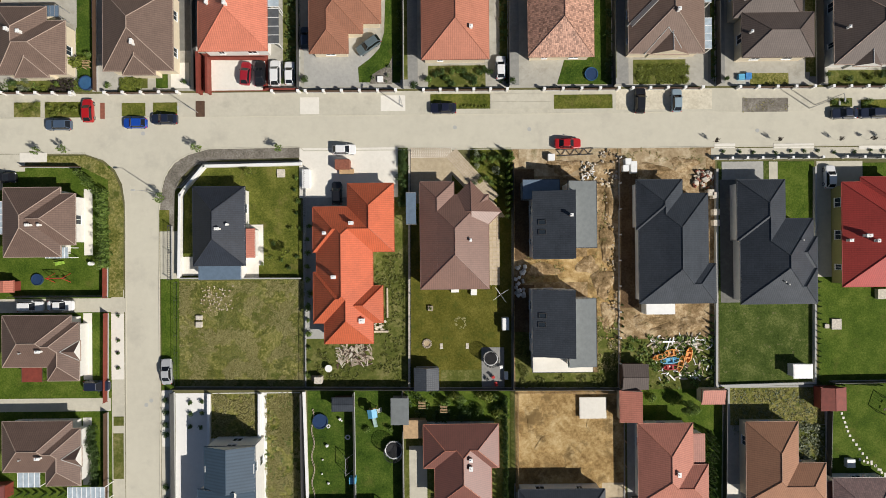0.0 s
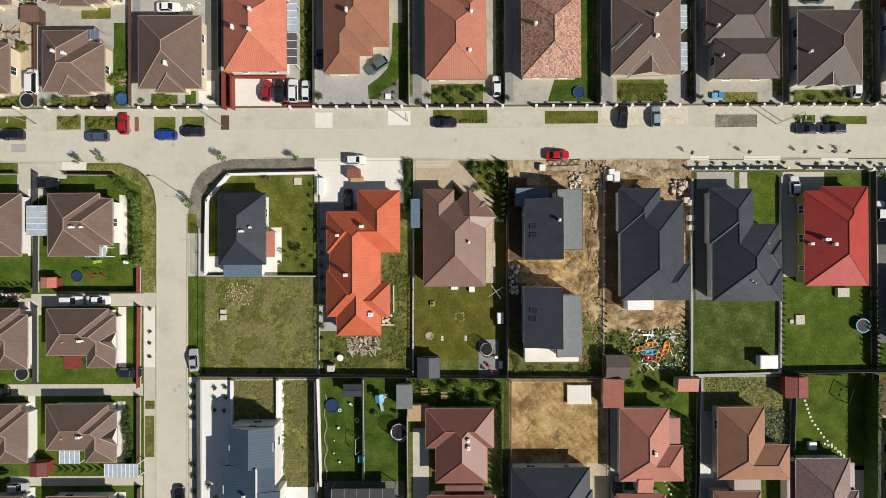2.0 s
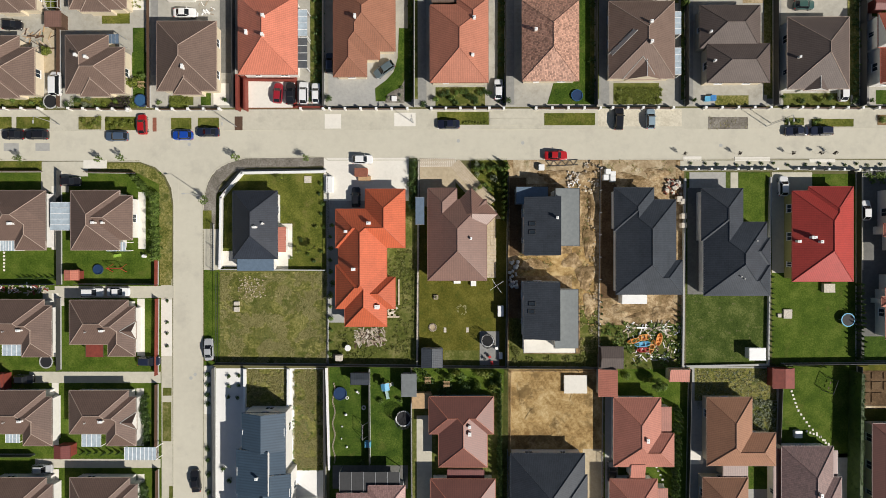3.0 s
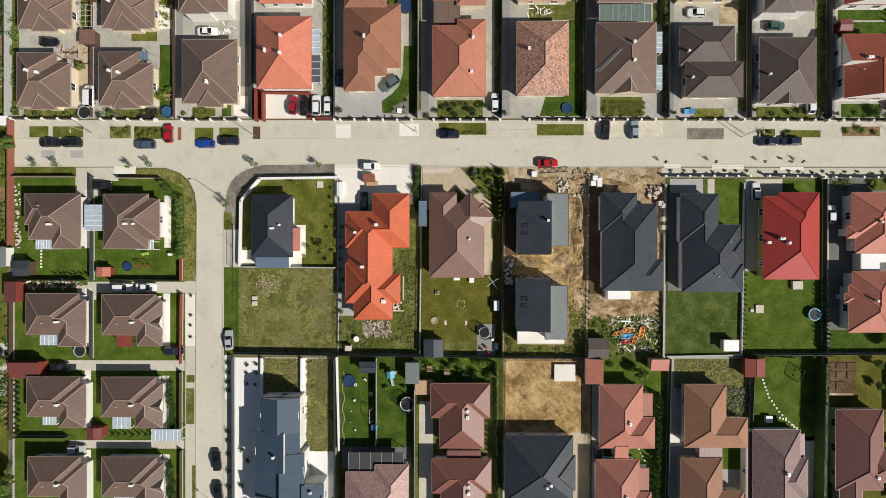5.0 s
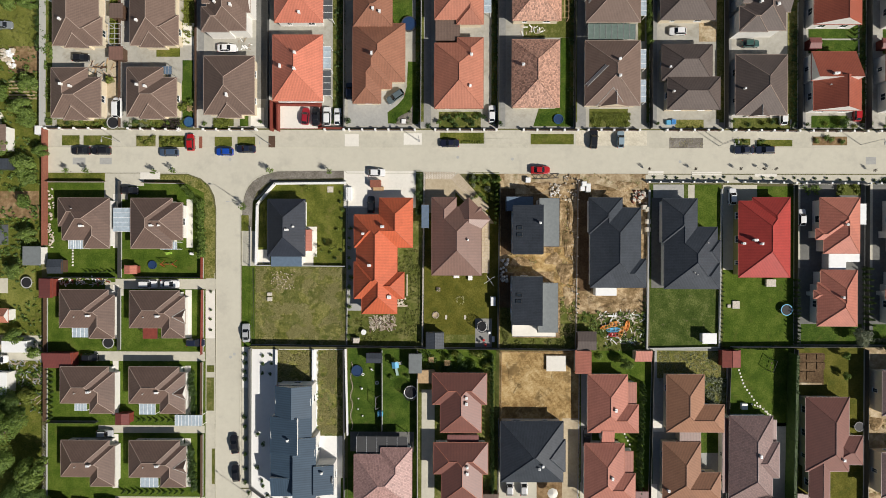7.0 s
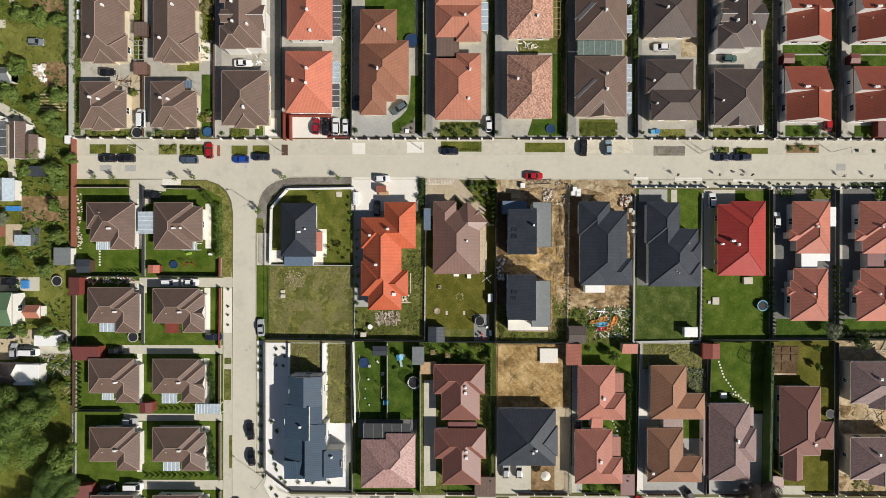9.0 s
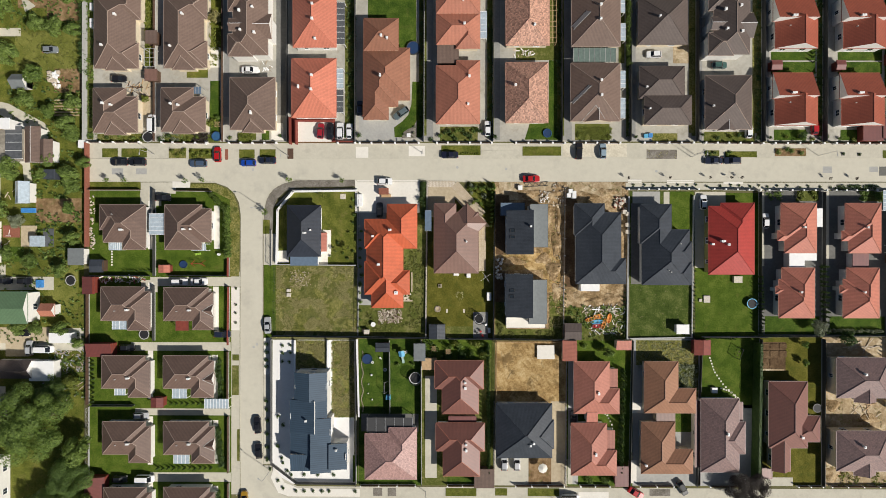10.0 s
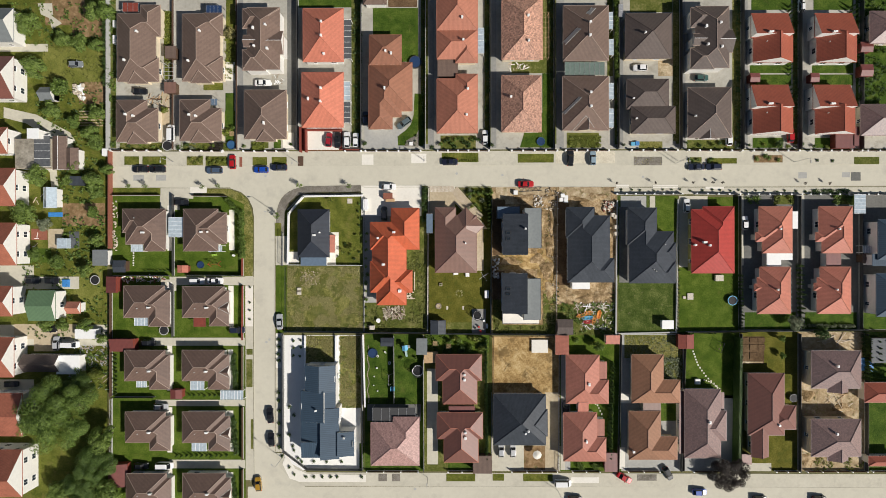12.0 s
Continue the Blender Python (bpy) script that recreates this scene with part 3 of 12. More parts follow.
def leaves(shape, rng, centre, radii, count, size):
    """Small leaf clumps through an egg-shaped lobe, more of them near its skin."""
    for _ in range(count):
        d = Vector((rng.gauss(0, 1), rng.gauss(0, 1), rng.gauss(0, 1))).normalized()
        k = rng.uniform(0.35, 1.0) ** 0.45
        p = Vector((centre[0] + d.x * radii[0] * k, centre[1] + d.y * radii[1] * k, centre[2] + d.z * radii[2] * k))
        n = (d + Vector((rng.uniform(-0.55, 0.55), rng.uniform(-0.55, 0.55), rng.uniform(-0.1, 1.1)))).normalized()
        a = n.orthogonal().normalized()
        a = (Matrix.Rotation(rng.uniform(0, 6.28), 3, n) @ a) * size * rng.uniform(0.6, 1.3)
        b = n.cross(a) * rng.uniform(0.5, 0.9)
        shape.face([p - a, p - b * 0.7 + a * 0.1, p + a, p + b * 0.7 - a * 0.1])


def tree_meshes(kind, variant):
    key = (kind, variant)
    if key in CACHE:
        return CACHE[key]
    rng = random.Random(f"{kind}{variant}")
    crown, wood = Shape(), Shape()
    if kind == "tree":
        wood.tube((0, 0, -0.1), (0.02, 0.01, 0.42), 0.035, 0.026, 7)
        for i in range(13):
            a, r = i * 2.4 + rng.random(), 0.62 * math.sqrt((i + 0.3) / 13)
            c = (math.cos(a) * r, math.sin(a) * r, 0.72 + rng.uniform(-0.12, 0.1) - r * r * 0.35)
            q = rng.uniform(0.24, 0.36)
            leaves(crown, rng, c, (q, q, q * 0.8), 190, 0.058)
            wood.tube((0.01, 0.0, 0.3), (c[0] * 0.8, c[1] * 0.8, c[2] * 0.95), 0.02, 0.006, 5)
    elif kind == "bigtree":
        wood.tube((0, 0, -0.1), (0.02, 0.01, 0.42), 0.04, 0.028, 8)
        for i in range(26):
            a, r = i * 2.4 + rng.random(), 0.74 * math.sqrt((i + 0.3) / 26)
            c = (math.cos(a) * r, math.sin(a) * r, 0.76 + rng.uniform(-0.14, 0.1) - r * r * 0.4)
            q = rng.uniform(0.17, 0.28)
            leaves(crown, rng, c, (q, q, q * 0.75), 1100, 0.0185)
            wood.tube((0.01, 0.0, 0.3), (c[0] * 0.8, c[1] * 0.8, c[2] * 0.95), 0.018, 0.005, 5)
    elif kind == "bush":
        wood.tube((0, 0, -0.05), (0, 0, 0.4), 0.06, 0.03, 5)
        for i in range(6):
            a = i * 1.1 + rng.random()
            r = rng.uniform(0.1, 0.55)
            q = rng.uniform(0.4, 0.6)
            leaves(crown, rng, (math.cos(a) * r, math.sin(a) * r, 0.5 + rng.uniform(-0.1, 0.15)), (q, q, q * 0.9), 60, 0.13)
            wood.tube((0, 0, 0.2), (math.cos(a) * r, math.sin(a) * r, 0.6), 0.03, 0.01, 4)
    elif kind == "thuja":
        wood.tube((0, 0, -0.05), (0, 0, 0.8), 0.07, 0.02, 5)
        for i in range(7):
            z = (i + 0.4) / 7
            r = 0.5 * (1 - z) ** 0.7 + 0.06
            leaves(crown, rng, (0, 0, z), (r, r, 0.12), int(24 + 40 * r), 0.12)
    elif kind == "sapling":
        wood.tube((0, 0, -0.05), (0, 0, 0.65), 0.02, 0.012, 5)
        for i in range(6):
            a = i * 1.05 + rng.random()
            c = (math.cos(a) * 0.26, math.sin(a) * 0.26, 0.72 + rng.uniform(-0.15, 0.2))
            wood.tube((0, 0, 0.45), c, 0.012, 0.004, 4)
            leaves(crown, rng, c, (0.2, 0.2, 0.2), 34, 0.075)
    CACHE[key] = crown, wood
    return CACHE[key]


def plant(kind, x, y, wide, tall, leaf="leaf", label="", category="", group="", variant=None, z=0.0):
    """kind: tree, bush, thuja or sapling; wide is the crown's width and tall its top."""
    v = variant if variant is not None else int(abs(x * 7.3 + y * 3.1)) % (2 if "tree" in kind else 3)
    key = ("mesh", kind, v, leaf)
    name = {"tree": "tree", "bigtree": "tree", "bush": "shrub", "thuja": "thuja", "sapling": "young_tree"}[kind]
    sort = category or {"tree": "tree", "bigtree": "tree", "bush": "shrub", "thuja": "conifer", "sapling": "tree"}[kind]
    low = kind in ("bush", "thuja")
    if key not in CACHE:
        crown, wood = tree_meshes(kind, v)
        if low:
            both = Shape()
            both.v, both.f, both.uv, both.m = list(crown.v), list(crown.f), list(crown.uv), list(crown.m)
            for f, uv in zip(wood.f, wood.uv):
                both.face([wood.v[i] for i in f], uv, 1)
            CACHE[key] = both.mesh(name, [MAT[leaf], MAT["bark"]])
        else:
            CACHE[key] = crown.mesh("crown", [MAT[leaf]]), wood.mesh("trunk", [MAT["bark"]])
    turn = (x * 37 + y * 91) % 360
    if low:
        ob = tagged(part(name, CACHE[key], None, None, label, pose(x, y, z, 0, 0, turn)), "", sort, group)
    else:
        ob = thing(name, x, y, z, label, sort, group, turn)
        part("crown", CACHE[key][0], None, ob)
        part("trunk", CACHE[key][1], None, ob)
    ob.scale = (wide / 2, wide / 2, tall)
    return ob


def hedge(x0, y0, x1, y1, wide, tall, step, leaf, label, group, kind="thuja"):
    """A row of single plants, each a little different in size."""
    rng = random.Random(f"{x0}{y0}")
    n = max(1, round(math.hypot(x1 - x0, y1 - y0) / step))
    for i in range(n + 1):
        t, k = i / n, rng.uniform(0.8, 1.18)
        plant(kind, x0 + (x1 - x0) * t + rng.uniform(-0.12, 0.12), y0 + (y1 - y0) * t + rng.uniform(-0.12, 0.12), wide * k, tall * rng.uniform(0.8, 1.15), leaf, label, "", group)


def clipped_hedge(x0, y0, x1, y1, wide, tall, leaf, label):
    """A dense trimmed hedge: a core of twigs and a close skin of leaves."""
    rng = random.Random(f"hedge{x0}{y0}")
    L, turn = math.hypot(x1 - x0, y1 - y0), math.degrees(math.atan2(y1 - y0, x1 - x0))
    ob = thing("hedge", x0, y0, 0, label, "hedge", "clipped hedges", turn)
    part("core", Shape().cbox(0, -wide * 0.36, -0.05, L, wide * 0.36, tall * 0.93, 0.1), MAT[leaf], ob)
    skin = Shape()
    for _ in range(int(L * 26)):
        side = rng.choice((-1, 1, 0))
        c = (rng.uniform(0, L), side * wide * 0.4 if side else rng.uniform(-0.4, 0.4) * wide, rng.uniform(0.1, 0.95) * tall if side else tall * rng.uniform(0.9, 1.02))
        leaves(skin, rng, c, (0.2, 0.12, 0.16), 6, 0.11)
    part("foliage", skin, MAT[leaf], ob)
    return ob


def thicket(name, x0, y0, x1, y1, tall, count, leaf, size=0.22, label="", gaps=0.35):
    """Low tangled growth over a patch of ground, too dense to count."""
    rng = random.Random(f"{name}{x0}{y0}")
    s = Shape()
    for _ in range(count):
        x, y = rng.uniform(x0, x1), rng.uniform(y0, y1)
        if noise.noise(Vector((x * 0.8, y * 0.8, 1.7))) < gaps - 0.5:
            continue
        k = rng.uniform(0.5, 1.3)
        leaves(s, rng, (x, y, tall * 0.4), (0.3 * k, 0.3 * k, tall * 0.5 * k), 7, size)
    return tagged(part(name, s, MAT[leaf]), label, "weeds", "", "stuff")


def tall_grass(name, x0, y0, x1, y1, count, leaf, long, tall, label, gaps=0.4, seed=0.0):
    """Long blades that lean over in drifts, too many to count."""
    rng = random.Random(f"{name}{x0}{y0}{leaf}")
    s = Shape()
    for _ in range(count):
        x, y = rng.uniform(x0, x1), rng.uniform(y0, y1)
        drift = noise.noise(Vector((x * 0.35 + seed, y * 0.35, 4.1))) + 0.6 * noise.noise(Vector((x * 1.1, y * 1.1, seed)))
        if drift < gaps - 0.5:
            continue
        a = 2.6 * noise.noise(Vector((x * 0.16, y * 0.16, 9.3 + seed))) + rng.gauss(0.6, 0.5)
        d = Vector((math.cos(a), math.sin(a), 0)) * long * rng.uniform(0.5, 1.5)
        w = Vector((-math.sin(a), math.cos(a), 0)) * rng.uniform(0.025, 0.06)
        p, h = Vector((x, y, 0.03)), Vector((0, 0, tall * rng.uniform(0.3, 1.2)))
        m = p + d * 0.5 + h
        s.face([p - w, p + w, m + w * 1.2, m - w * 1.2])
        s.face([m - w * 1.2, m + w * 1.2, p + d + h * 0.5])
    return tagged(part(name, s, MAT[leaf]), label, "grass", "", "stuff")


# ---- fences and walls ----
def fence(x0, y0, x1, y1, tall, label, panel="brownwood", post="brownwood", bay=4.0, thick=0.05, base=0.25, post_size=0.1, post_tall=None, cap=None, solid=True, group="fences and garden walls", name="fence", picket=0.32, slim=0.018):
    """A run of bays between posts on a footing; solid panels, or rails and pickets."""
    L, turn = math.hypot(x1 - x0, y1 - y0), math.degrees(math.atan2(y1 - y0, x1 - x0))
    n = max(1, round(L / bay))
    ob = thing(name, x0, y0, 0, label, "fence" if name == "fence" else "wall", group, turn)
    step, key = L / n, ("fence", round(L / n, 2), tall, panel, thick, base, solid, picket, slim)
    if base:
        part("footing", Shape().cbox(0, -0.11, -0.05, L, 0.11, base, 0.02), MAT["grey_wall"], ob)
    if key not in CACHE:
        s = Shape()
        if solid:
            s.box(post_size / 2, -thick / 2, base + 0.01, step - post_size / 2, thick / 2, tall)
        else:
            xs = [0.0]
            for i in range(max(2, int(step / picket))):
                u = (i + 0.5) * step / max(2, int(step / picket))
                xs += [u - slim, u + slim]
            xs.append(step)
            zs = [base + 0.05, base + 0.12, base + 0.17, tall - 0.12, tall - 0.07, tall]
            for i in range(len(xs) - 1):
                for j in range(5):
                    if i % 2 or j in (1, 3):
                        s.box(xs[i], -0.018, zs[j], xs[i + 1], 0.018, zs[j + 1])
        CACHE[key] = s.mesh("panel", [MAT[panel]])
    pk = ("post", tall, post, post_size, post_tall, cap)
    if pk not in CACHE:
        h, q = post_tall or tall + 0.06, post_size / 2
        s = Shape().cbox(-q, -q, -0.05, q, q, h, 0.015)
        if cap:
            s.cbox(-q - 0.04, -q - 0.04, h, q + 0.04, q + 0.04, h + 0.07, 0.03, 1)
        CACHE[pk] = s.mesh("post", [MAT[post], MAT[cap or post]])
    for i in range(n + 1):
        part("post", CACHE[pk], None, ob, "", (i * step, 0, 0))
        if i < n:
            part("panel", CACHE[key], None, ob, "", (i * step, 0, 0))
    return ob


def garden_wall(pts, tall, thick, label, mat="white_wall", cap="white", group="fences and garden walls"):
    """A solid wall along a line of corners, with a coping."""
    ob = thing("garden_wall", pts[0][0], pts[0][1], 0, label, "wall", group)
    for (xa, ya), (xb, yb) in zip(pts, pts[1:]):
        L, turn = math.hypot(xb - xa, yb - ya), math.degrees(math.atan2(yb - ya, xb - xa))
        m = pose(xa - pts[0][0], ya - pts[0][1], 0, 0, 0, turn)
        part("wall_run", Shape().box(0, -thick / 2, -0.05, L, thick / 2, tall), MAT[mat], ob, "", m)
        part("coping", Shape().cbox(-thick / 2, -thick / 2 - 0.05, tall, L + thick / 2, thick / 2 + 0.05, tall + 0.06, 0.02), MAT[cap], ob, "", m)
    return ob


# ---- cars ----
def paint(color):
    if ("paint", color) not in CACHE:
        CACHE["paint", color] = plain_mat("car_paint", color, 0.32, 0.0, 0.04, 2.0, coat=0.8)
    return CACHE["paint", color]


MAT["tyre"] = plain_mat("tyre_rubber", (0.02, 0.02, 0.02), 0.9)
MAT["rim"] = plain_mat("wheel_rim", (0.45, 0.45, 0.46), 0.35, 0.8)
MAT["car_glass"] = plain_mat("car_glass", (0.012, 0.014, 0.017), 0.06, spread=0.02)
MAT["headlight"] = plain_mat("headlight", (0.7, 0.7, 0.7), 0.15)
MAT["taillight"] = plain_mat("taillight", (0.4, 0.01, 0.01), 0.25)
FORMS = {  # length, width, height, cabin foot and cabin roof from front to rear, as shares of the length
    "hatch": (3.81, 1.65, 1.48, 0.27, 0.97, 0.43, 0.84),
    "sedan": (4.23, 1.69, 1.45, 0.28, 0.86, 0.44, 0.7),
    "estate": (4.28, 1.69, 1.5, 0.27, 0.98, 0.42, 0.88),
    "suv": (4.19, 1.75, 1.68, 0.26, 0.98, 0.4, 0.88),
    "van": (4.56, 1.83, 1.95, 0.14, 0.99, 0.27, 0.95),
}


def car(kind, x, y, turn, color, label, group="parked cars"):
    """A parked car whose nose points along turn (0: to +x)."""
    key = ("car", kind, color)
    if key not in CACHE:
        L, W, H, f0, f1, r0, r1 = FORMS[kind]
        X = lambda k: L * (0.5 - k)
        body = Shape()
        plan = lambda s: [(X(0.0), 0.27 * W * s), (X(0.025), 0.42 * W * s), (X(0.1), 0.485 * W * s), (X(0.3), 0.5 * W * s), (X(0.75), 0.5 * W * s), (X(0.93), 0.475 * W * s), (X(0.985), 0.42 * W * s), (X(1.0), 0.3 * W * s)]
        full = lambda s, i: [(px - (i if px > 0 else -i) * (abs(px) > L * 0.38), py) for px, py in plan(s)] + [(px - (i if px > 0 else -i) * (abs(px) > L * 0.38), -py) for px, py in reversed(plan(s))]
        belt = lambda px, drop: (0.62 + 0.36 * (H / 1.5)) - (0.2 * max(0.0, (px - X(f0)) / (X(0) - X(f0)))) ** 1 - (0.1 * max(0.0, (X(f1) - px) / max(0.01, X(f1) - X(1)))) - drop
        rings = [[(px, py, 0.22) for px, py in full(0.94, 0.06)], [(px, py, 0.4) for px, py in full(1.0, 0.0)], [(px, py, belt(px, 0.16)) for px, py in full(1.0, 0.01)], [(px, py, belt(px, 0.03)) for px, py in full(0.95, 0.05)], [(px, py, belt(px, 0.0)) for px, py in full(0.84, 0.14)]]
        for a, b in zip(rings, rings[1:]):
            for i in range(16):
                j = (i + 1) % 16
                body.face([a[j], a[i], b[i], b[j]])
        top = rings[-1]
        for i in range(7):
            body.face([top[i], top[15 - i], top[14 - i], top[i + 1]][::-1])
        zb, zr = belt(X(f0), 0.02), H
        foot = [(X(f0), 0.4 * W), (X(f0 + 0.06), 0.455 * W), (X(f1 - 0.05), 0.45 * W), (X(f1), 0.38 * W)]
        roof = [(X(r0), 0.32 * W), (X(r0 + 0.04), 0.36 * W), (X(r1 - 0.04), 0.355 * W), (X(r1), 0.31 * W)]
        fl = [(a, b, zb - 0.02) for a, b in foot] + [(a, -b, zb - 0.02) for a, b in reversed(foot)]
        rl = [(a, b, zr - (0.05 if i in (0, 3) else 0.03)) for i, (a, b) in enumerate(roof)]
        rl += [(a, -b, c) for a, b, c in reversed(rl)]
        glass, skin = Shape(), Shape()
        for i in range(8):
            j = (i + 1) % 8
            glass.face([fl[j], fl[i], rl[i], rl[j]])
        ins = [(a * 0.95 + 0.05 * X((r0 + r1) / 2), b * 0.86, zr) for a, b, c in rl]
        out = [(a * 1.0, b * 1.02, c + 0.004) for a, b, c in rl]
        for i in range(8):
            j = (i + 1) % 8
            skin.face([out[j], out[i], ins[i], ins[j]])
        skin.face(ins[::-1])
        for sy in (1, -1):
            for (pa, pb) in ((fl[0] if sy > 0 else fl[7], rl[0] if sy > 0 else rl[7]), (fl[3] if sy > 0 else fl[4], rl[3] if sy > 0 else rl[4])):
                skin.tube(pa, pb, 0.05, 0.045, 5)
        tyre = Shape().tube((0, -0.11, 0), (0, 0.11, 0), 0.32, sides=14)
        rim = Shape().tube((0, -0.118, 0), (0, 0.118, 0), 0.21, sides=10)
        lamp = Shape().cbox(-0.1, -0.2, -0.07, 0.1, 0.2, 0.06, 0.03)
        mir = Shape().cbox(-0.07, -0.1, 0, 0.07, 0.1, 0.14, 0.03)
        p = paint(color)
        CACHE[key] = [body.mesh("body", [p]), glass.mesh("glazing", [MAT["car_glass"]]), skin.mesh("roof", [p]), tyre.mesh("tyre", [MAT["tyre"]]), rim.mesh("rim", [MAT["rim"]]), lamp.mesh("headlight", [MAT["headlight"]]), lamp.mesh("taillight", [MAT["taillight"]]), mir.mesh("mirror", [p])]
    b, g, s, ty, ri, hl, tl, mi = CACHE[key]
    L, W, H, f0, *_ = FORMS[kind]
    ob = thing("car" if kind != "van" else "van", x, y, 0.03, label, "car" if kind != "van" else "van", group, turn)
    part("body", b, None, ob)
    part("glazing", g, None, ob)
    part("roof", s, None, ob)
    for wx in (L * 0.31, -L * 0.29):
        for wy in (W * 0.43, -W * 0.43):
            w = part("tyre", ty, None, ob, "", (wx, wy, 0.32))
            part("rim", ri, None, w)
    for wy in (W * 0.36, -W * 0.36):
        part("headlight", hl, None, ob, "", (L * 0.455, wy, 0.64))
        part("taillight", tl, None, ob, "", (-L * 0.465, wy, 0.78))
        part("mirror", mi, None, ob, "", (L * (0.5 - f0) - 0.45, wy * 1.48, 0.92))
    return ob


# ---- garden things ----
def shed(x0, y0, x1, y1, tall, roof, wall, label, kind="flat", name="shed", pitch=14):
    h = House((x0 + x1) / 2, (y0 + y1) / 2, roof, wall, tall, pitch, label, "", None, 0.15, name)
    h.wing(x0, y0, x1, y1, kind, caps=kind in ("x", "y", "hip"))
    return h


def canopy(x0, y0, x1, y1, tall, mat, label, name="canopy", bars=4, frame="dark", fall=0.0):
    """An open roof on posts, with a sheet between bars."""
    ob = thing(name, (x0 + x1) / 2, (y0 + y1) / 2, 0, label, "canopy", "canopies and pergolas")
    a, b = (x1 - x0) / 2, (y1 - y0) / 2
    if mat:
        part("sheet", Shape().box(-a, -b, tall, a, b, tall + 0.04), MAT[mat], ob)
    else:
        for u in (-a + 0.08, 0, a - 0.08):
            part("beam", Shape().box(u - 0.05, -b, tall, u + 0.05, b, tall + 0.04), MAT[frame], ob)
    for i in range(bars + 1):
        if a >= b:
            u = -a + 2 * a * i / bars
            part("bar", Shape().box(u - 0.04, -b, tall + 0.042, u + 0.04, b, tall + 0.09), MAT[frame], ob)
        else:
            u = -b + 2 * b * i / bars
            part("bar", Shape().box(-a, u - 0.04, tall + 0.042, a, u + 0.04, tall + 0.09), MAT[frame], ob)
    for px in (-a + 0.08, a - 0.08):
        for py in (-b + 0.08, b - 0.08):
            part("post", Shape().box(px - 0.06, py - 0.06, -0.05, px + 0.06, py + 0.06, tall - 0.002), MAT[frame], ob)
    return ob


def ring(shape, r0, r1, z0, z1, sides=24):
    c = [(math.cos(i * math.tau / sides), math.sin(i * math.tau / sides)) for i in range(sides)]
    for i in range(sides):
        (ax, ay), (bx, by) = c[i], c[(i + 1) % sides]
        shape.face([(ax * r0, ay * r0, z1), (ax * r1, ay * r1, z1), (bx * r1, by * r1, z1), (bx * r0, by * r0, z1)])
        shape.face([(ax * r1, ay * r1, z0), (bx * r1, by * r1, z0), (bx * r1, by * r1, z1), (ax * r1, ay * r1, z1)])
        shape.face([(bx * r0, by * r0, z0), (ax * r0, ay * r0, z0), (ax * r0, ay * r0, z1), (bx * r0, by * r0, z1)])
        shape.face([(ax * r1, ay * r1, z0), (ax * r0, ay * r0, z0), (bx * r0, by * r0, z0), (bx * r1, by * r1, z0)])
    return shape


def disc(shape, r, z, sides=24):
    return shape.face([(math.cos(i * math.tau / sides) * r, math.sin(i * math.tau / sides) * r, z) for i in range(sides)])


MAT["net"] = plain_mat("black_mat", (0.015, 0.015, 0.017), 0.7)
MAT["tarp"] = plain_mat("blue_tarpaulin", (0.05, 0.22, 0.52), 0.5, spread=0.25, scale=2.5, bump=0.5)
MAT["blue"] = plain_mat("blue_plastic", (0.02, 0.045, 0.11), 0.4)
MAT["sky_blue"] = plain_mat("light_blue_plastic", (0.12, 0.4, 0.6), 0.4)
MAT["pool_water"] = plain_mat("pool_water", (0.04, 0.11, 0.22), 0.1)
MAT["steel"] = plain_mat("galvanised_steel", (0.5, 0.5, 0.5), 0.4, 0.6)
MAT["sheet_green"] = plain_mat("green_grey_sheet", (0.13, 0.175, 0.15), 0.5, spread=0.2)
MAT["pale_green"] = plain_mat("pale_green_pad", (0.3, 0.42, 0.38), 0.5)
MAT["acrylic"] = plain_mat("clear_sheet", (0.4, 0.47, 0.52), 0.2, spread=0.2)
MAT["dark_glass"] = plain_mat("smoked_sheet", (0.1, 0.105, 0.11), 0.2, spread=0.2)
MAT["stone"] = plain_mat("pale_stone", (0.55, 0.5, 0.42), 0.85, spread=0.25, scale=3, bump=0.4)
MAT["brick"] = plain_mat("brick_red", (0.24, 0.085, 0.052), 0.85, spread=0.25, scale=3)
MAT["yellow"] = plain_mat("yellow_plastic", (0.72, 0.29, 0.05), 0.5)
MAT["red_cloth"] = plain_mat("red_plastic", (0.45, 0.03, 0.025), 0.5)


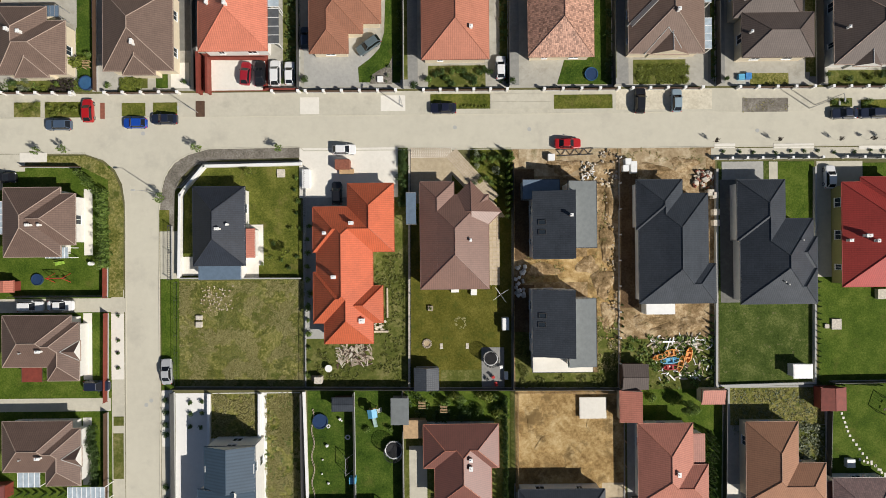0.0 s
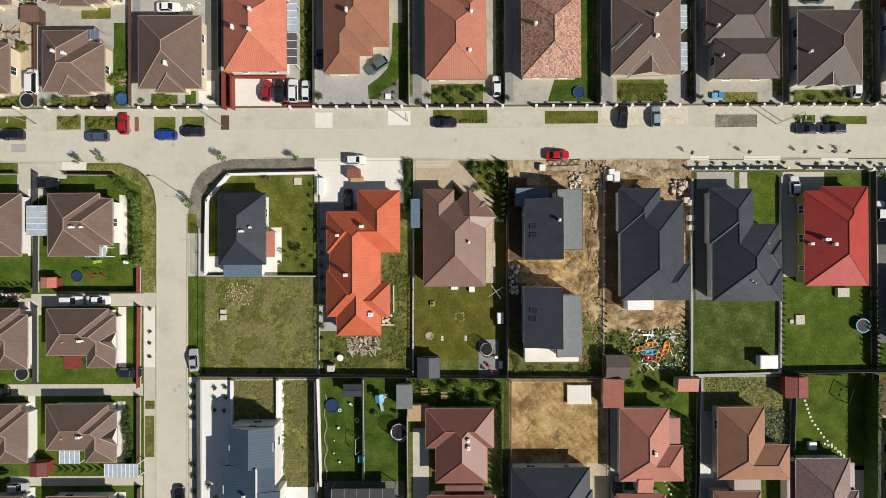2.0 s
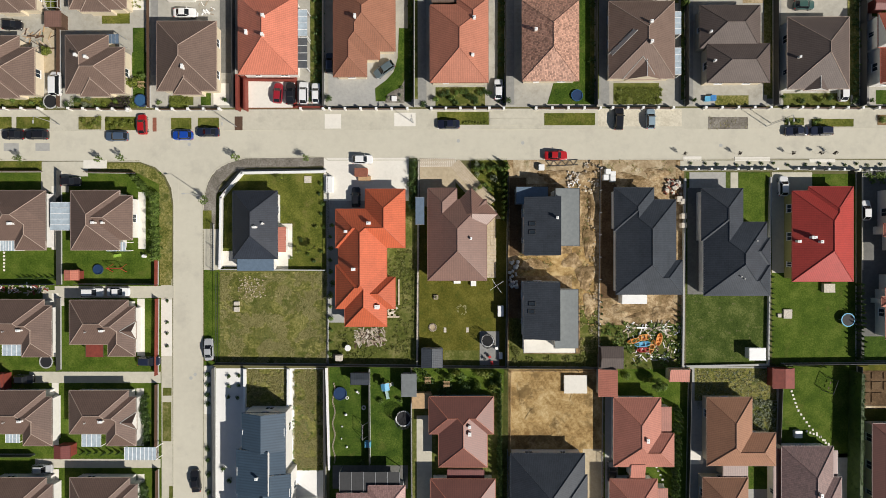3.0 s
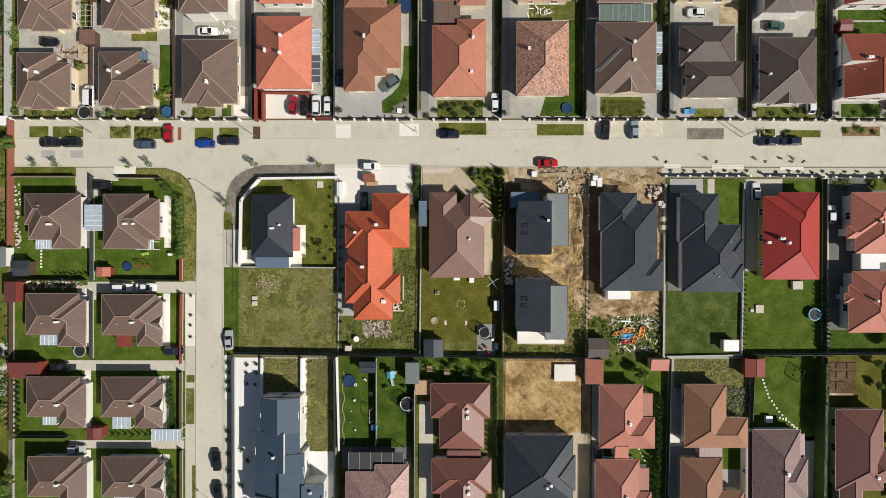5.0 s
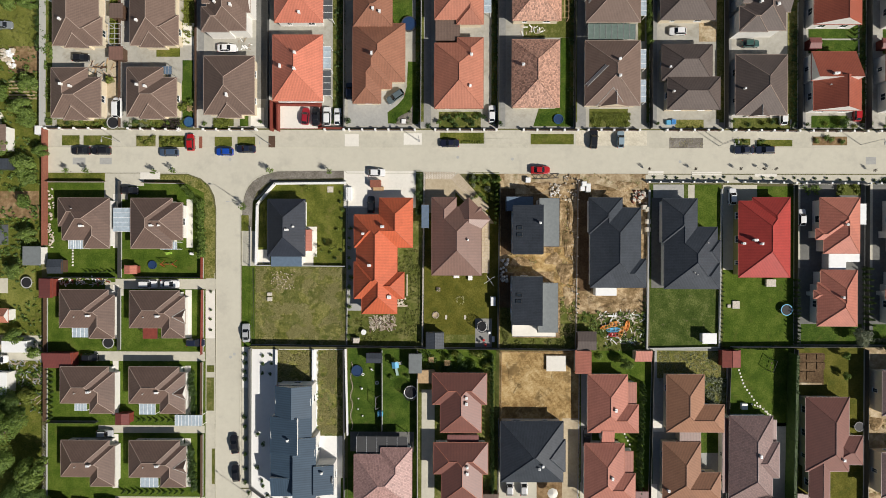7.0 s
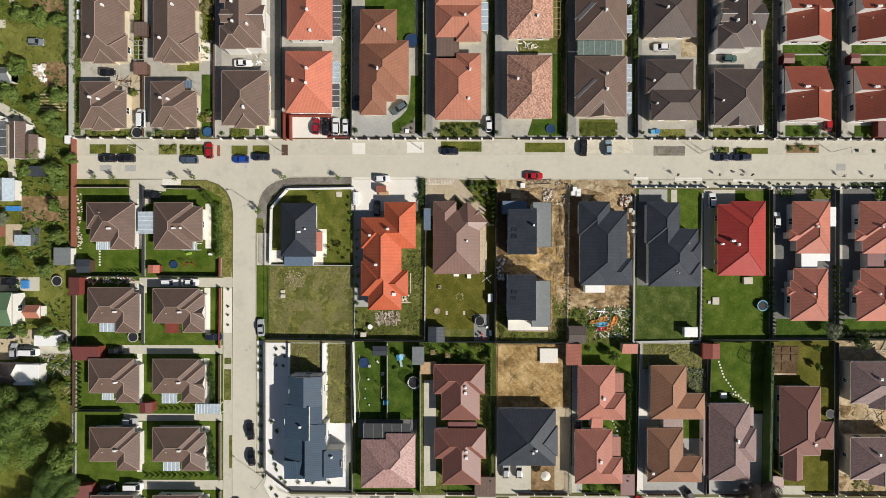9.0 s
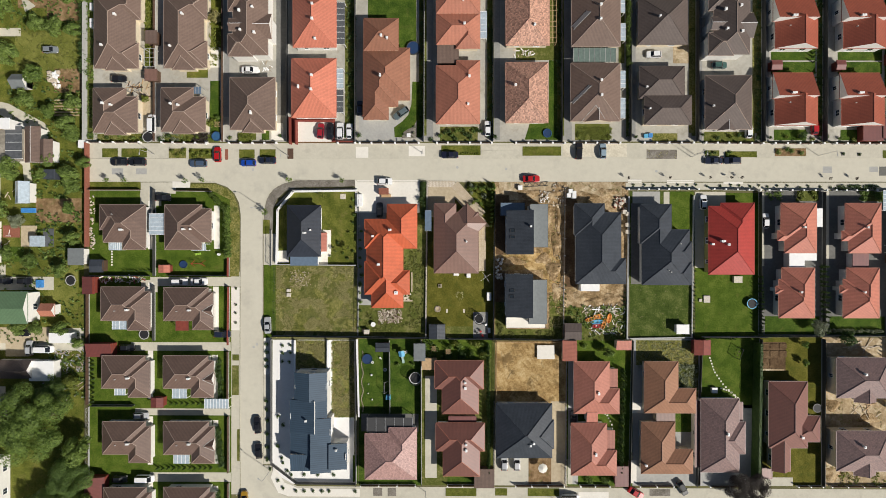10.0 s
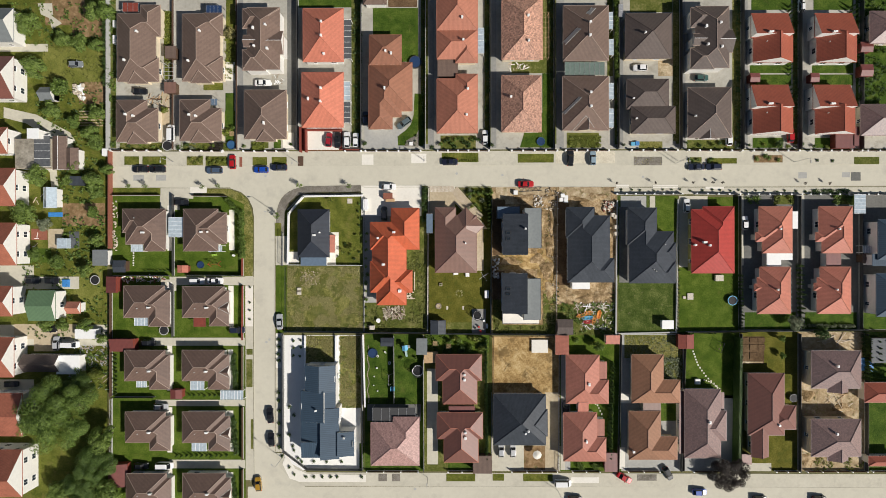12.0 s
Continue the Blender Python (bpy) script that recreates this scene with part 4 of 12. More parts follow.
def trampoline(x, y, r, pad="pale_green", label="round trampoline with a padded rim on the lawn", net=False):
    ob = thing("trampoline", x, y, 0, label, "trampoline", "trampolines")
    part("mat", disc(Shape(), r * 0.88, 0.78), MAT["net"], ob)
    part("rim_pad", ring(Shape(), r * 0.86, r, 0.74, 0.82), MAT[pad], ob)
    for i in range(6):
        a = i * math.tau / 6
        c, s = math.cos(a), math.sin(a)
        part("leg", Shape().tube((c * r * 0.93, s * r * 0.93, 0), (c * r * 0.93, s * r * 0.93, 0.74), 0.03), MAT["steel"], ob)
        if net:
            part("net_pole", Shape().tube((c * r, s * r, 0.5), (c * r * 1.02, s * r * 1.02, 2.3), 0.025), MAT["net"], ob)
    if net:
        web = Shape()
        for i in range(54):
            a = i * math.tau / 54
            web.tube((math.cos(a) * r, math.sin(a) * r, 0.8), (math.cos(a) * r, math.sin(a) * r, 2.28), 0.016, sides=3)
        for k in range(8):
            ring(web, r * 0.995, r * 1.005, 0.9 + k * 0.18, 0.93 + k * 0.18)
        part("safety_net", web, MAT["net"], ob, "black safety net")
        part("net_hoop", ring(Shape(), r * 1.0, r * 1.02, 2.28, 2.32), MAT["net"], ob)
    return ob


def pool(x, y, r, label="round blue paddling pool on the lawn", wall="blue", water="pool_water", tall=0.6):
    ob = thing("pool", x, y, 0, label, "pool", "garden pools")
    part("wall", ring(Shape(), r * 0.9, r, -0.03, tall), MAT[wall], ob)
    part("water", disc(Shape(), r * 0.9, tall - 0.12), MAT[water], ob)
    return ob


def lamp_post(x, y, turn, tall=6.6, label="tall dark steel street lamp beside the road"):
    ob = thing("street_lamp", x, y, 0, label, "street lamp", "street lamps", turn)
    part("pole", Shape().tube((0, 0, -0.05), (0, 0, tall), 0.075, 0.045, 8), MAT["steel"], ob)
    part("arm", Shape().tube((0, 0, tall - 0.05), (0.8, 0, tall + 0.12), 0.035, 0.03, 6), MAT["steel"], ob)
    part("lamp_head", Shape().cbox(0.7, -0.13, tall + 0.08, 1.3, 0.13, tall + 0.2, 0.03), MAT["grey_wall"], ob)
    return ob


def block(name, x0, y0, x1, y1, z0, z1, mat, label, category, group="", c=0.03):
    ob = part(name, Shape().cbox(x0 - (x0 + x1) / 2, y0 - (y0 + y1) / 2, 0, (x1 - x0) / 2, (y1 - y0) / 2, z1 - z0, c), MAT[mat], None, label, ((x0 + x1) / 2, (y0 + y1) / 2, z0))
    return tagged(ob, "", category, group)


def kerb(pts, label):
    """A row of kerb stones along a line."""
    s = Shape()
    for (xa, ya), (xb, yb) in zip(pts, pts[1:]):
        d = Vector((xb - xa, yb - ya)).normalized()
        n = Vector((-d.y, d.x)) * 0.075
        s.prism([(xa - n.x, ya - n.y), (xb - n.x, yb - n.y), (xb + n.x, yb + n.y), (xa + n.x, ya + n.y)], -0.05, 0.075)
    return tagged(part("kerb", s, MAT["concrete"]), label, "kerb", "", "structure")


MAT["leaf_dry"] = leaf_mat("dry_grass_blades", (0.21, 0.195, 0.052), (0.49, 0.44, 0.2))
MAT["grass_blades"] = leaf_mat("grass_blades", (0.1, 0.125, 0.02), (0.24, 0.245, 0.06))
MAT["path_stone"] = ground_mat("beige_flagstone", [(0.3, (0.4, 0.33, 0.235)), (0.5, (0.48, 0.4, 0.3)), (0.7, (0.56, 0.48, 0.37))], 1.6, 0.4, 0.1)
MAT["plank_a"] = plain_mat("weathered_plank", (0.5, 0.42, 0.32), 0.85, spread=0.3, scale=4)
MAT["plank_b"] = plain_mat("grey_plank", (0.34, 0.28, 0.21), 0.85, spread=0.3, scale=4)


def heap(name, x0, y0, x1, y1, count, mats, size, label, category, tall=0.5, flat=True):
    """A loose heap: single pieces thrown over one another."""
    rng = random.Random(f"{name}{x0}{y0}")
    ob = thing(name, (x0 + x1) / 2, (y0 + y1) / 2, 0.05, label, category)
    piece = "plank" if flat else "rubble_piece"
    for i in range(count):
        u, v = rng.uniform(-1, 1), rng.uniform(-1, 1)
        z = tall * (1 - max(abs(u), abs(v))) * rng.uniform(0.3, 1.0)
        L, W, H = (size * rng.uniform(0.6, 1.4), rng.uniform(0.12, 0.3), 0.05) if flat else (size * rng.uniform(0.5, 1.3), size * rng.uniform(0.4, 1.0), size * rng.uniform(0.3, 0.7))
        key = ("heap", piece, i % 9, mats[i % len(mats)], size)
        if key not in CACHE:
            CACHE[key] = Shape().cbox(-L / 2, -W / 2, 0, L / 2, W / 2, H, min(0.02, H / 3) if flat else H * 0.3).mesh(piece, [MAT[mats[i % len(mats)]]])
        part(piece, CACHE[key], None, ob, "", pose(u * (x1 - x0) / 2, v * (y1 - y0) / 2, max(z, 0), rng.uniform(-8, 8), rng.uniform(-8, 8), rng.uniform(0, 180)))
    return ob


def mound(x, y, wide, deep, tall, mat, label):
    """A low bumpy spread of dug earth that runs out to nothing."""
    rng = random.Random(f"mound{x}{y}")
    rings, sides, rows = 5, 18, []
    for i in range(rings + 1):
        r = i / rings
        rows.append([])
        for k in range(sides):
            a = k * math.tau / sides
            q = r * (1 + 0.22 * math.sin(3 * a + x) + 0.12 * rng.uniform(-1, 1) * r)
            rows[i].append((math.cos(a) * q * wide / 2, math.sin(a) * q * deep / 2, (tall * (1 - r * r) * rng.uniform(0.8, 1.06) if i else tall) if i < rings else -0.06))
    s = Shape()
    for i in range(rings):
        for k in range(sides):
            j = (k + 1) % sides
            s.face([rows[i][k], rows[i + 1][k], rows[i + 1][j], rows[i][j]] if i else [rows[0][0], rows[1][k], rows[1][j]])
    return tagged(part("earth_mound", s, MAT[mat], None, label, (x, y, 0.05)), "", "earth", "mounds of earth")


def boat(x, y, length, width, turn, mat, label):
    """A small open plastic hull with a rim, a deep well and two thwarts."""
    ob = thing("plastic_boat", x, y, 0.05, label, "boat", "plastic boats", turn)
    hull, n = Shape(), 10
    sec = []
    for i in range(n + 1):
        u = i / n * 2 - 1
        w = width / 2 * max(0.12, 1 - abs(u) ** 4)
        X = u * length / 2
        sec.append([(X * 0.92, -w * 0.6, 0), (X, -w, 0.42), (X * 0.95, -w * 0.78, 0.43), (X * 0.88, -w * 0.5, 0.1), (X * 0.88, w * 0.5, 0.1), (X * 0.95, w * 0.78, 0.43), (X, w, 0.42), (X * 0.92, w * 0.6, 0)])
    for a, b in zip(sec, sec[1:]):
        for k in range(8):
            j = (k + 1) % 8
            hull.face([a[k], b[k], b[j], a[j]])
    part("hull", hull, MAT[mat], ob)
    for u in (-0.35, 0.3):
        part("thwart", Shape().cbox(u * length / 2 - 0.12, -width * 0.34, 0.3, u * length / 2 + 0.12, width * 0.34, 0.36, 0.015), MAT[mat], ob)
    return ob


def swing(x, y, turn, label="metal garden swing frame on the lawn", mat="red_cloth"):
    """Two A-frames, a top bar and two hanging seats."""
    ob = thing("garden_swing", x, y, 0, label, "swing", "garden swings", turn)
    for sx in (-1.3, 1.3):
        for sy in (-0.75, 0.75):
            part("leg", Shape().tube((sx, sy, 0), (sx, 0, 2.1), 0.05), MAT[mat], ob)
    part("top_bar", Shape().tube((-1.4, 0, 2.1), (1.4, 0, 2.1), 0.05), MAT[mat], ob)
    for sx in (-0.5, 0.5):
        st = part("seat", Shape().cbox(sx - 0.25, -0.1, 0.45, sx + 0.25, 0.1, 0.5, 0.01), MAT["brownwood"], ob)
        for dx in (-0.2, 0.2):
            part("rope", Shape().tube((sx + dx, 0, 0.5), (sx + dx, 0, 2.1), 0.015, sides=4), MAT["net"], st)
    return ob


def dryer(x, y):
    """A rotary clothes dryer."""
    ob = thing("clothes_dryer", x, y, 0, "white rotary clothes dryer on the lawn", "clothes dryer")
    part("pole", Shape().tube((0, 0, 0), (0, 0, 1.9), 0.03), MAT["steel"], ob)
    for i in range(4):
        c, s = math.cos(0.6 + i * math.pi / 2), math.sin(0.6 + i * math.pi / 2)
        part("arm", Shape().tube((0, 0, 1.4), (c * 1.5, s * 1.5, 2.0), 0.03), MAT["white"], ob)
    return ob


def round_bed(x, y, r, label, mat="stone", plants="leaf", group="round flower beds"):
    ob = thing("flower_bed", x, y, 0.03, label, "flower bed", group)
    for i in range(14):
        a = i * math.tau / 14
        part("stone", Shape().cbox(-0.16, -0.13, 0, 0.16, 0.13, 0.16, 0.05), MAT[mat], ob, "", pose(math.cos(a) * r, math.sin(a) * r, 0, 0, 0, math.degrees(a)))
    part("soil", disc(Shape(), r - 0.1, 0.05, 14), MAT["soil"], ob)
    return ob


def manhole(x, y):
    return tagged(part("manhole_cover", Shape().tube((0, 0, -0.02), (0, 0, 0.03), 0.33, sides=16), MAT["grey_wall"], None, "round iron manhole cover in the road", (x, y, 0.0)), "", "manhole", "manhole covers")


def sunshade(x, y, r, mat, label):
    ob = thing("parasol", x, y, 0, label, "parasol")
    part("pole", Shape().tube((0, 0, 0), (0, 0, 2.4), 0.03), MAT["steel"], ob)
    s = Shape()
    c = [(math.cos(i * math.tau / 8) * r, math.sin(i * math.tau / 8) * r, 2.05) for i in range(8)]
    for i in range(8):
        s.face([c[i], c[(i + 1) % 8], (0, 0, 2.5)])
    part("canopy", s, MAT[mat], ob)
    return ob


def pavers(x0, y0, x1, y1, dx, dy, turn, mat, label, z=0.05, gap=0.03, jitter=0.0, alternate=0.0):
    """Single paving stones in rows over a strip that starts at x0, y0 and is turned."""
    rng = random.Random(f"{x0}{y0}")
    L, W = math.hypot(x1 - x0, y1 - y0), dy[1]
    ob = thing("paving", x0, y0, z, label, "paving", "", math.degrees(math.atan2(y1 - y0, x1 - x0)))
    nx, ny = max(1, round(L / dx)), max(1, round(W / dy[0]))
    key = ("paver", round(dx, 2), dy[0], mat)
    for k in range(4):
        if (*key, k) not in CACHE:
            a, b = dx * (0.5 - rng.uniform(0, jitter)) - gap / 2, dy[0] * (0.5 - rng.uniform(0, jitter)) - gap / 2
            CACHE[(*key, k)] = Shape().cbox(-a, -b, 0, a, b, 0.04, 0.012).mesh("paver", [MAT[mat]])
    for i in range(nx):
        for j in range(ny):
            part("paver", CACHE[(*key, rng.randrange(4))], None, ob, "", pose((i + 0.5) * L / nx, (j + 0.5) * W / ny, rng.uniform(0, 0.008), 0, 0, turn * (1 if j % 2 else -1) * (1 if alternate else 0) + rng.uniform(-9, 9) * jitter * 4))
    return ob


# ---- ground and streets ----
tagged(part("ground", Shape().face([(-1500, -1500, 0), (1500, -1500, 0), (1500, 1500, 0), (-1500, 1500, 0)]), MAT["earth"]), "dry grassy earth between the plots", "ground", "", "structure")
slab("road", "road", 0.02, -92.02, 17.77, 145.6, 23.62, "pale sun-bleached asphalt street", "road")
slab("road", "road", 0.016, -53.38, -85.05, -47.71, 18.54, "pale asphalt side street between kerbs", "road")
slab("road", "road", 0.012, -55.15, -72.04, 146.62, -62.53, "pale sun-bleached asphalt street", "road")
patch("road", "road", 0.026, [(-59.76, 18.96), (-59.78, 17.61), (-56.81, 16.56), (-54.89, 14.92), (-53.72, 12.52), (-53.30, 9.51), (-52.40, 9.51), (-52.31, 18.98)], "rounded asphalt corner of the junction", "road")
patch("road", "road", 0.0265, [(-48.52, 8.01), (-47.63, 8.01), (-47.14, 12.39), (-46.07, 14.78), (-44.11, 16.60), (-41.11, 17.66), (-41.10, 19.01), (-48.42, 18.99)], "rounded asphalt corner of the junction", "road")
patch("road", "road", 0.0225, [(-48.68, -53.19), (-47.77, -53.19), (-46.25, -56.98), (-43.52, -60.01), (-39.73, -61.97), (-39.73, -63.19), (-48.69, -63.20)], "rounded asphalt corner of the junction", "road")
kerb([(-91.95, 23.52), (145.49, 23.67)], "low concrete kerb along the street")
kerb([(-92.07, 17.98), (-59.75, 17.60), (-56.78, 16.55), (-54.86, 14.91), (-53.69, 12.51), (-53.27, 9.51), (-53.52, -59.23), (-54.43, -61.05)], "low concrete kerb along the street")
kerb([(145.55, 17.82), (-23.83, 17.74), (-24.58, 18.4), (-39.69, 18.24), (-43.01, 17.36), (-45.28, 16.0), (-46.8, 13.74), (-47.56, 10.4), (-47.78, 8.06), (-47.93, -53.44), (-46.43, -57.26), (-43.71, -60.32), (-39.92, -62.31), (146.47, -62.69)], "low concrete kerb along the street")
slab("pavement", "concrete", 0.06, -91.96, 23.63, 145.51, 27.44, "pale concrete strip between fences and street", "pavement")
slab("pavement", "concrete", 0.05, 43.08, 15.76, 144.23, 17.53, "pale concrete pavement beside the houses", "pavement")
slab("pavement", "concrete", 0.05, -55.70, -60.76, -53.61, -4.81, "pale concrete pavement beside the houses", "pavement")
slab("pavement", "concrete", 0.05, -47.63, -53.17, -45.66, -21.52, "pale concrete pavement beside the houses", "pavement")
patch("pavement", "concrete", 0.05, [(-46.44, -57.2), (-43.72, -60.27), (-39.93, -62.26), (146.53, -62.64), (146.48, -59.03), (-39.16, -58.67), (-45.22, -55.3), (-45.67, -53.47), (-47.87, -53.46)], "pale concrete pavement round the corner", "pavement")
slab("verge", "rough", 0.09, -71.45, 23.71, -67.10, 26.12, "dry sandy verge bed with a young tree", "verge")
slab("verge", "lawn", 0.09, -66.36, 23.57, -60.49, 26.13, "small planted verge bed", "verge")
slab("verge", "lawn", 0.09, -53.72, 23.72, -49.84, 25.87, "small planted verge bed", "verge")
slab("verge", "lawn", 0.09, -48.58, 23.75, -44.58, 25.90, "small planted verge bed", "verge")
slab("verge", "lawn", 0.09, -2.97, 24.41, 6.83, 26.86, "small clipped grass verge", "verge")
slab("verge", "lawn", 0.09, 17.34, 24.27, 26.97, 26.58, "small clipped grass verge", "verge")
slab("verge", "lawn", 0.09, 67.82, 23.88, 75.74, 25.32, "small clipped grass verge", "verge")
slab("verge", "gravel", 0.08, 48.31, 23.47, 55.84, 25.74, "bare earth verge with dry weeds", "verge")
slab("verge", "weeds", 0.09, 62.74, 24.15, 66.38, 25.58, "small clipped grass verge", "verge")
slab("verge", "brownwood", 0.09, -41.57, 23.50, -40.08, 26.11, "dark planted bed beside the houses", "verge")
slab("paving", "pale", 0.075, -24.40, 23.77, -21.27, 26.54, "white concrete paving square", "paving")
slab("paving", "pale", 0.075, -11.16, 24.17, -7.10, 26.73, "white concrete paving square", "paving")
slab("paving", "sandy_gravel", 0.075, 27.52, 24.02, 43.34, 27.31, "pale sandy gravel parking bay", "paving")
slab("verge", "lawn", 0.09, -88.25, 23.90, -84.30, 26.17, "small clipped grass verge", "verge")
slab("verge", "lawn", 0.09, -83.38, 23.90, -77.00, 26.15, "small clipped grass verge", "verge")
slab("verge", "claysoil", 0.09, 80.24, 24.14, 87.92, 26.08, "planted bed with low shrubs", "verge")
slab("verge", "weeds", 0.09, 106.95, 23.62, 113.56, 25.56, "small clipped grass verge", "verge")
slab("paving", "dark_paving", 0.03, 106.09, 19.26, 108.66, 21.52, "dark asphalt repair patch", "road patch")
slab("paving", "grey_paving", 0.026, 92.14, 19.90, 94.41, 21.55, "grey asphalt repair patch", "road patch")
slab("paving", "grey_paving", 0.026, 103.70, 20.17, 105.81, 21.53, "grey asphalt repair patch", "road patch")
slab("paving", "grey_paving", 0.026, -85.86, 19.65, -82.97, 21.16, "grey asphalt repair patch", "road patch")
slab("paving", "grey_paving", 0.026, -79.77, 19.65, -77.04, 21.15, "grey asphalt repair patch", "road patch")
slab("verge", "lawn", 0.08, -91.31, 15.87, -78.54, 17.66, "small clipped grass verge", "verge")
slab("paving", "concrete", 0.085, -78.52, 14.78, -69.71, 17.60, "concrete drive crossing beside the houses", "paving")
patch("verge", "rough", 0.08, [(-67.27, 15.53), (-60.53, 15.50), (-56.08, 13.27), (-55.98, -6.02), (-53.73, -6.02), (-53.58, 8.75), (-54.14, 12.07), (-55.17, 14.46), (-56.94, 16.11), (-59.91, 17.30), (-67.25, 17.32)], "strip of dry grass round the corner", "verge")
slab("verge", "lawn", 0.09, -1.85, -60.99, 5.87, -59.00, "small clipped grass verge", "verge")
slab("verge", "lawn", 0.09, 10.55, -60.81, 13.57, -58.99, "small clipped grass verge", "verge")
slab("verge", "lawn", 0.09, 18.70, -60.96, 26.56, -58.97, "small clipped grass verge", "verge")
slab("verge", "gravel", 0.09, -20.01, -61.00, -17.74, -59.03, "dark planted verge bed", "verge")
slab("verge", "gravel", 0.09, -16.37, -61.00, -14.25, -59.02, "dark planted verge bed", "verge")
slab("verge", "gravel", 0.09, 49.15, -60.76, 54.29, -59.09, "dark planted verge bed", "verge")
slab("paving", "pale", 0.09, 31.37, -61.39, 38.92, -59.86, "pale gravel strip beside the street", "paving")
slab("plot", "fresh", 0.03, -91.59, -82.13, -55.68, 15.51, "green lawns of the west block", "lawn")
slab("drive", "concrete", 0.054, -76.13, -8.45, -53.45, -6.17, "grey concrete drive between the plots", "drive")
slab("drive", "concrete", 0.054, -81.02, -24.69, -55.86, -22.55, "grey concrete drive between the plots", "drive")
slab("drive", "concrete", 0.05, -79.97, -40.93, -55.93, -39.22, "grey concrete drive between the plots", "drive")
slab("drive", "concrete", 0.05, -76.18, -57.62, -55.81, -55.29, "grey concrete drive between the plots", "drive")
slab("drive", "concrete", 0.052, -78.69, 11.75, -73.36, 15.67, "grey concrete drive between the plots", "drive")
slab("drive", "concrete", 0.06, -78.42, -9.96, -74.32, -6.93, "grey concrete drive between the plots", "drive")
slab("path", "pale", 0.059, -76.70, 0.81, -75.38, 12.96, "pale paved path beside the house", "path")
slab("path", "pale", 0.055, -60.07, 0.92, -58.67, 11.76, "pale paved path beside the house", "path")
slab("path", "pale", 0.067, -76.72, -19.67, -75.40, -7.53, "pale paved path beside the house", "path")
slab("path", "pale", 0.055, -60.30, -19.50, -58.88, -8.59, "pale paved path beside the house", "path")
slab("path", "pale", 0.055, -76.74, -36.82, -75.43, -24.68, "pale paved path beside the house", "path")
slab("path", "pale", 0.055, -60.49, -36.72, -59.07, -25.74, "pale paved path beside the house", "path")
slab("path", "pale", 0.055, -76.75, -53.35, -75.44, -41.21, "pale paved path beside the house", "path")
slab("path", "pale", 0.055, -60.34, -53.04, -59.01, -42.12, "pale paved path beside the house", "path")
slab("path", "pale", 0.055, -76.78, -69.90, -75.46, -57.76, "pale paved path beside the house", "path")
slab("path", "pale", 0.055, -60.36, -69.57, -59.03, -58.64, "pale paved path beside the house", "path")
slab("paving", "pale", 0.07, -55.72, -19.52, -53.63, -8.75, "white paving with small round shrubs", "paving")
slab("verge", "weeds", 0.07, -55.44, -27.12, -53.77, -25.60, "small clipped grass verge", "verge")
slab("verge", "weeds", 0.07, -55.51, -35.83, -53.82, -28.35, "small clipped grass verge", "verge")
slab("verge", "weeds", 0.07, -54.27, -52.42, -53.61, -44.38, "small clipped grass verge", "verge")
patch("plot", "lawn", 0.034, [(-24.19, -3.49), (-24.59, 15.65), (-41.17, 15.44), (-45.09, 11.20), (-45.20, -3.30)], "lawn of the corner plot", "lawn")
patch("verge", "gravel", 0.06, [(-45.40, 4.25), (-45.19, 11.02), (-44.12, 13.58), (-42.01, 15.40), (-39.46, 16.30), (-24.58, 16.64), (-24.58, 18.29), (-39.60, 18.11), (-42.89, 17.20), (-45.15, 15.84), (-46.67, 13.58), (-47.44, 10.27), (-47.65, 4.25)], "dark gravel verge along the garden wall", "verge")
slab("verge", "lawn", 0.07, -47.73, 4.71, -46.03, 8.23, "small clipped grass verge", "verge")
slab("paving", "concrete", 0.064, -47.59, -3.11, -44.39, 4.70, "concrete drive beside the houses", "drive")
slab("paving", "pale", 0.05, -44.43, -2.58, -41.25, 0.49, "pale terrace paving beside the houses", "paving")
slab("paving", "pale", 0.05, -34.00, -1.00, -30.63, 5.68, "pale terrace paving beside the houses", "paving")
slab("paving", "pale", 0.056, -34.03, -3.23, -31.42, -0.81, "pale terrace paving beside the houses", "paving")
slab("plot", "rough", 0.04, -44.92, -21.35, -23.77, -3.49, "rough dry meadow grass", "meadow")
slab("verge", "fresh", 0.05, -47.5, -21.27, -44.54, -3.11, "grass strip beside the street", "verge")
slab("plot", "weeds", 0.03, -24.14, -21.53, -6.91, 15.57, "weedy garden grass beside the houses", "lawn")
slab("paving", "pale", 0.05, -24.62, 9.98, -8.43, 18.19, "pale concrete forecourt beside the houses", "paving")
slab("drive", "grey_paving", 0.056, -24.10, -13.16, -16.81, 10.03, "grey side path beside the houses", "path")
slab("verge", "weeds", 0.055, -8.42, 11.76, -6.75, 18.08, "small clipped grass verge", "verge")
slab("plot", "olive", 0.03, -6.83, -21.68, 10.31, 15.40, "mown lawn beside the houses", "lawn")
slab("paving", "beige_paving", 0.05, -6.40, 8.92, 0.47, 16.47, "beige block-paved drive beside the houses", "paving")
slab("paving", "pale", 0.055, -6.45, 16.45, 0.52, 18.05, "pale zigzag paving beside the houses", "paving")
patch("paving", "beige_paving", 0.056, [(0.48, 13.55), (6.91, 6.51), (9.22, 6.50), (1.90, 16.32), (0.32, 16.34)], "flagstone path to the house", "path")
slab("paving", "pale", 0.05, 5.74, -4.62, 8.15, 6.51, "pale terrace beside the houses", "paving")
slab("plot", "lawn", 0.045, 3.46, 11.62, 10.23, 17.95, "planted front garden beside the houses", "garden")
slab("paving", "alley", 0.05, 5.03, -21.3, 8.75, -14.85, "dark garden paving beside the houses", "paving")
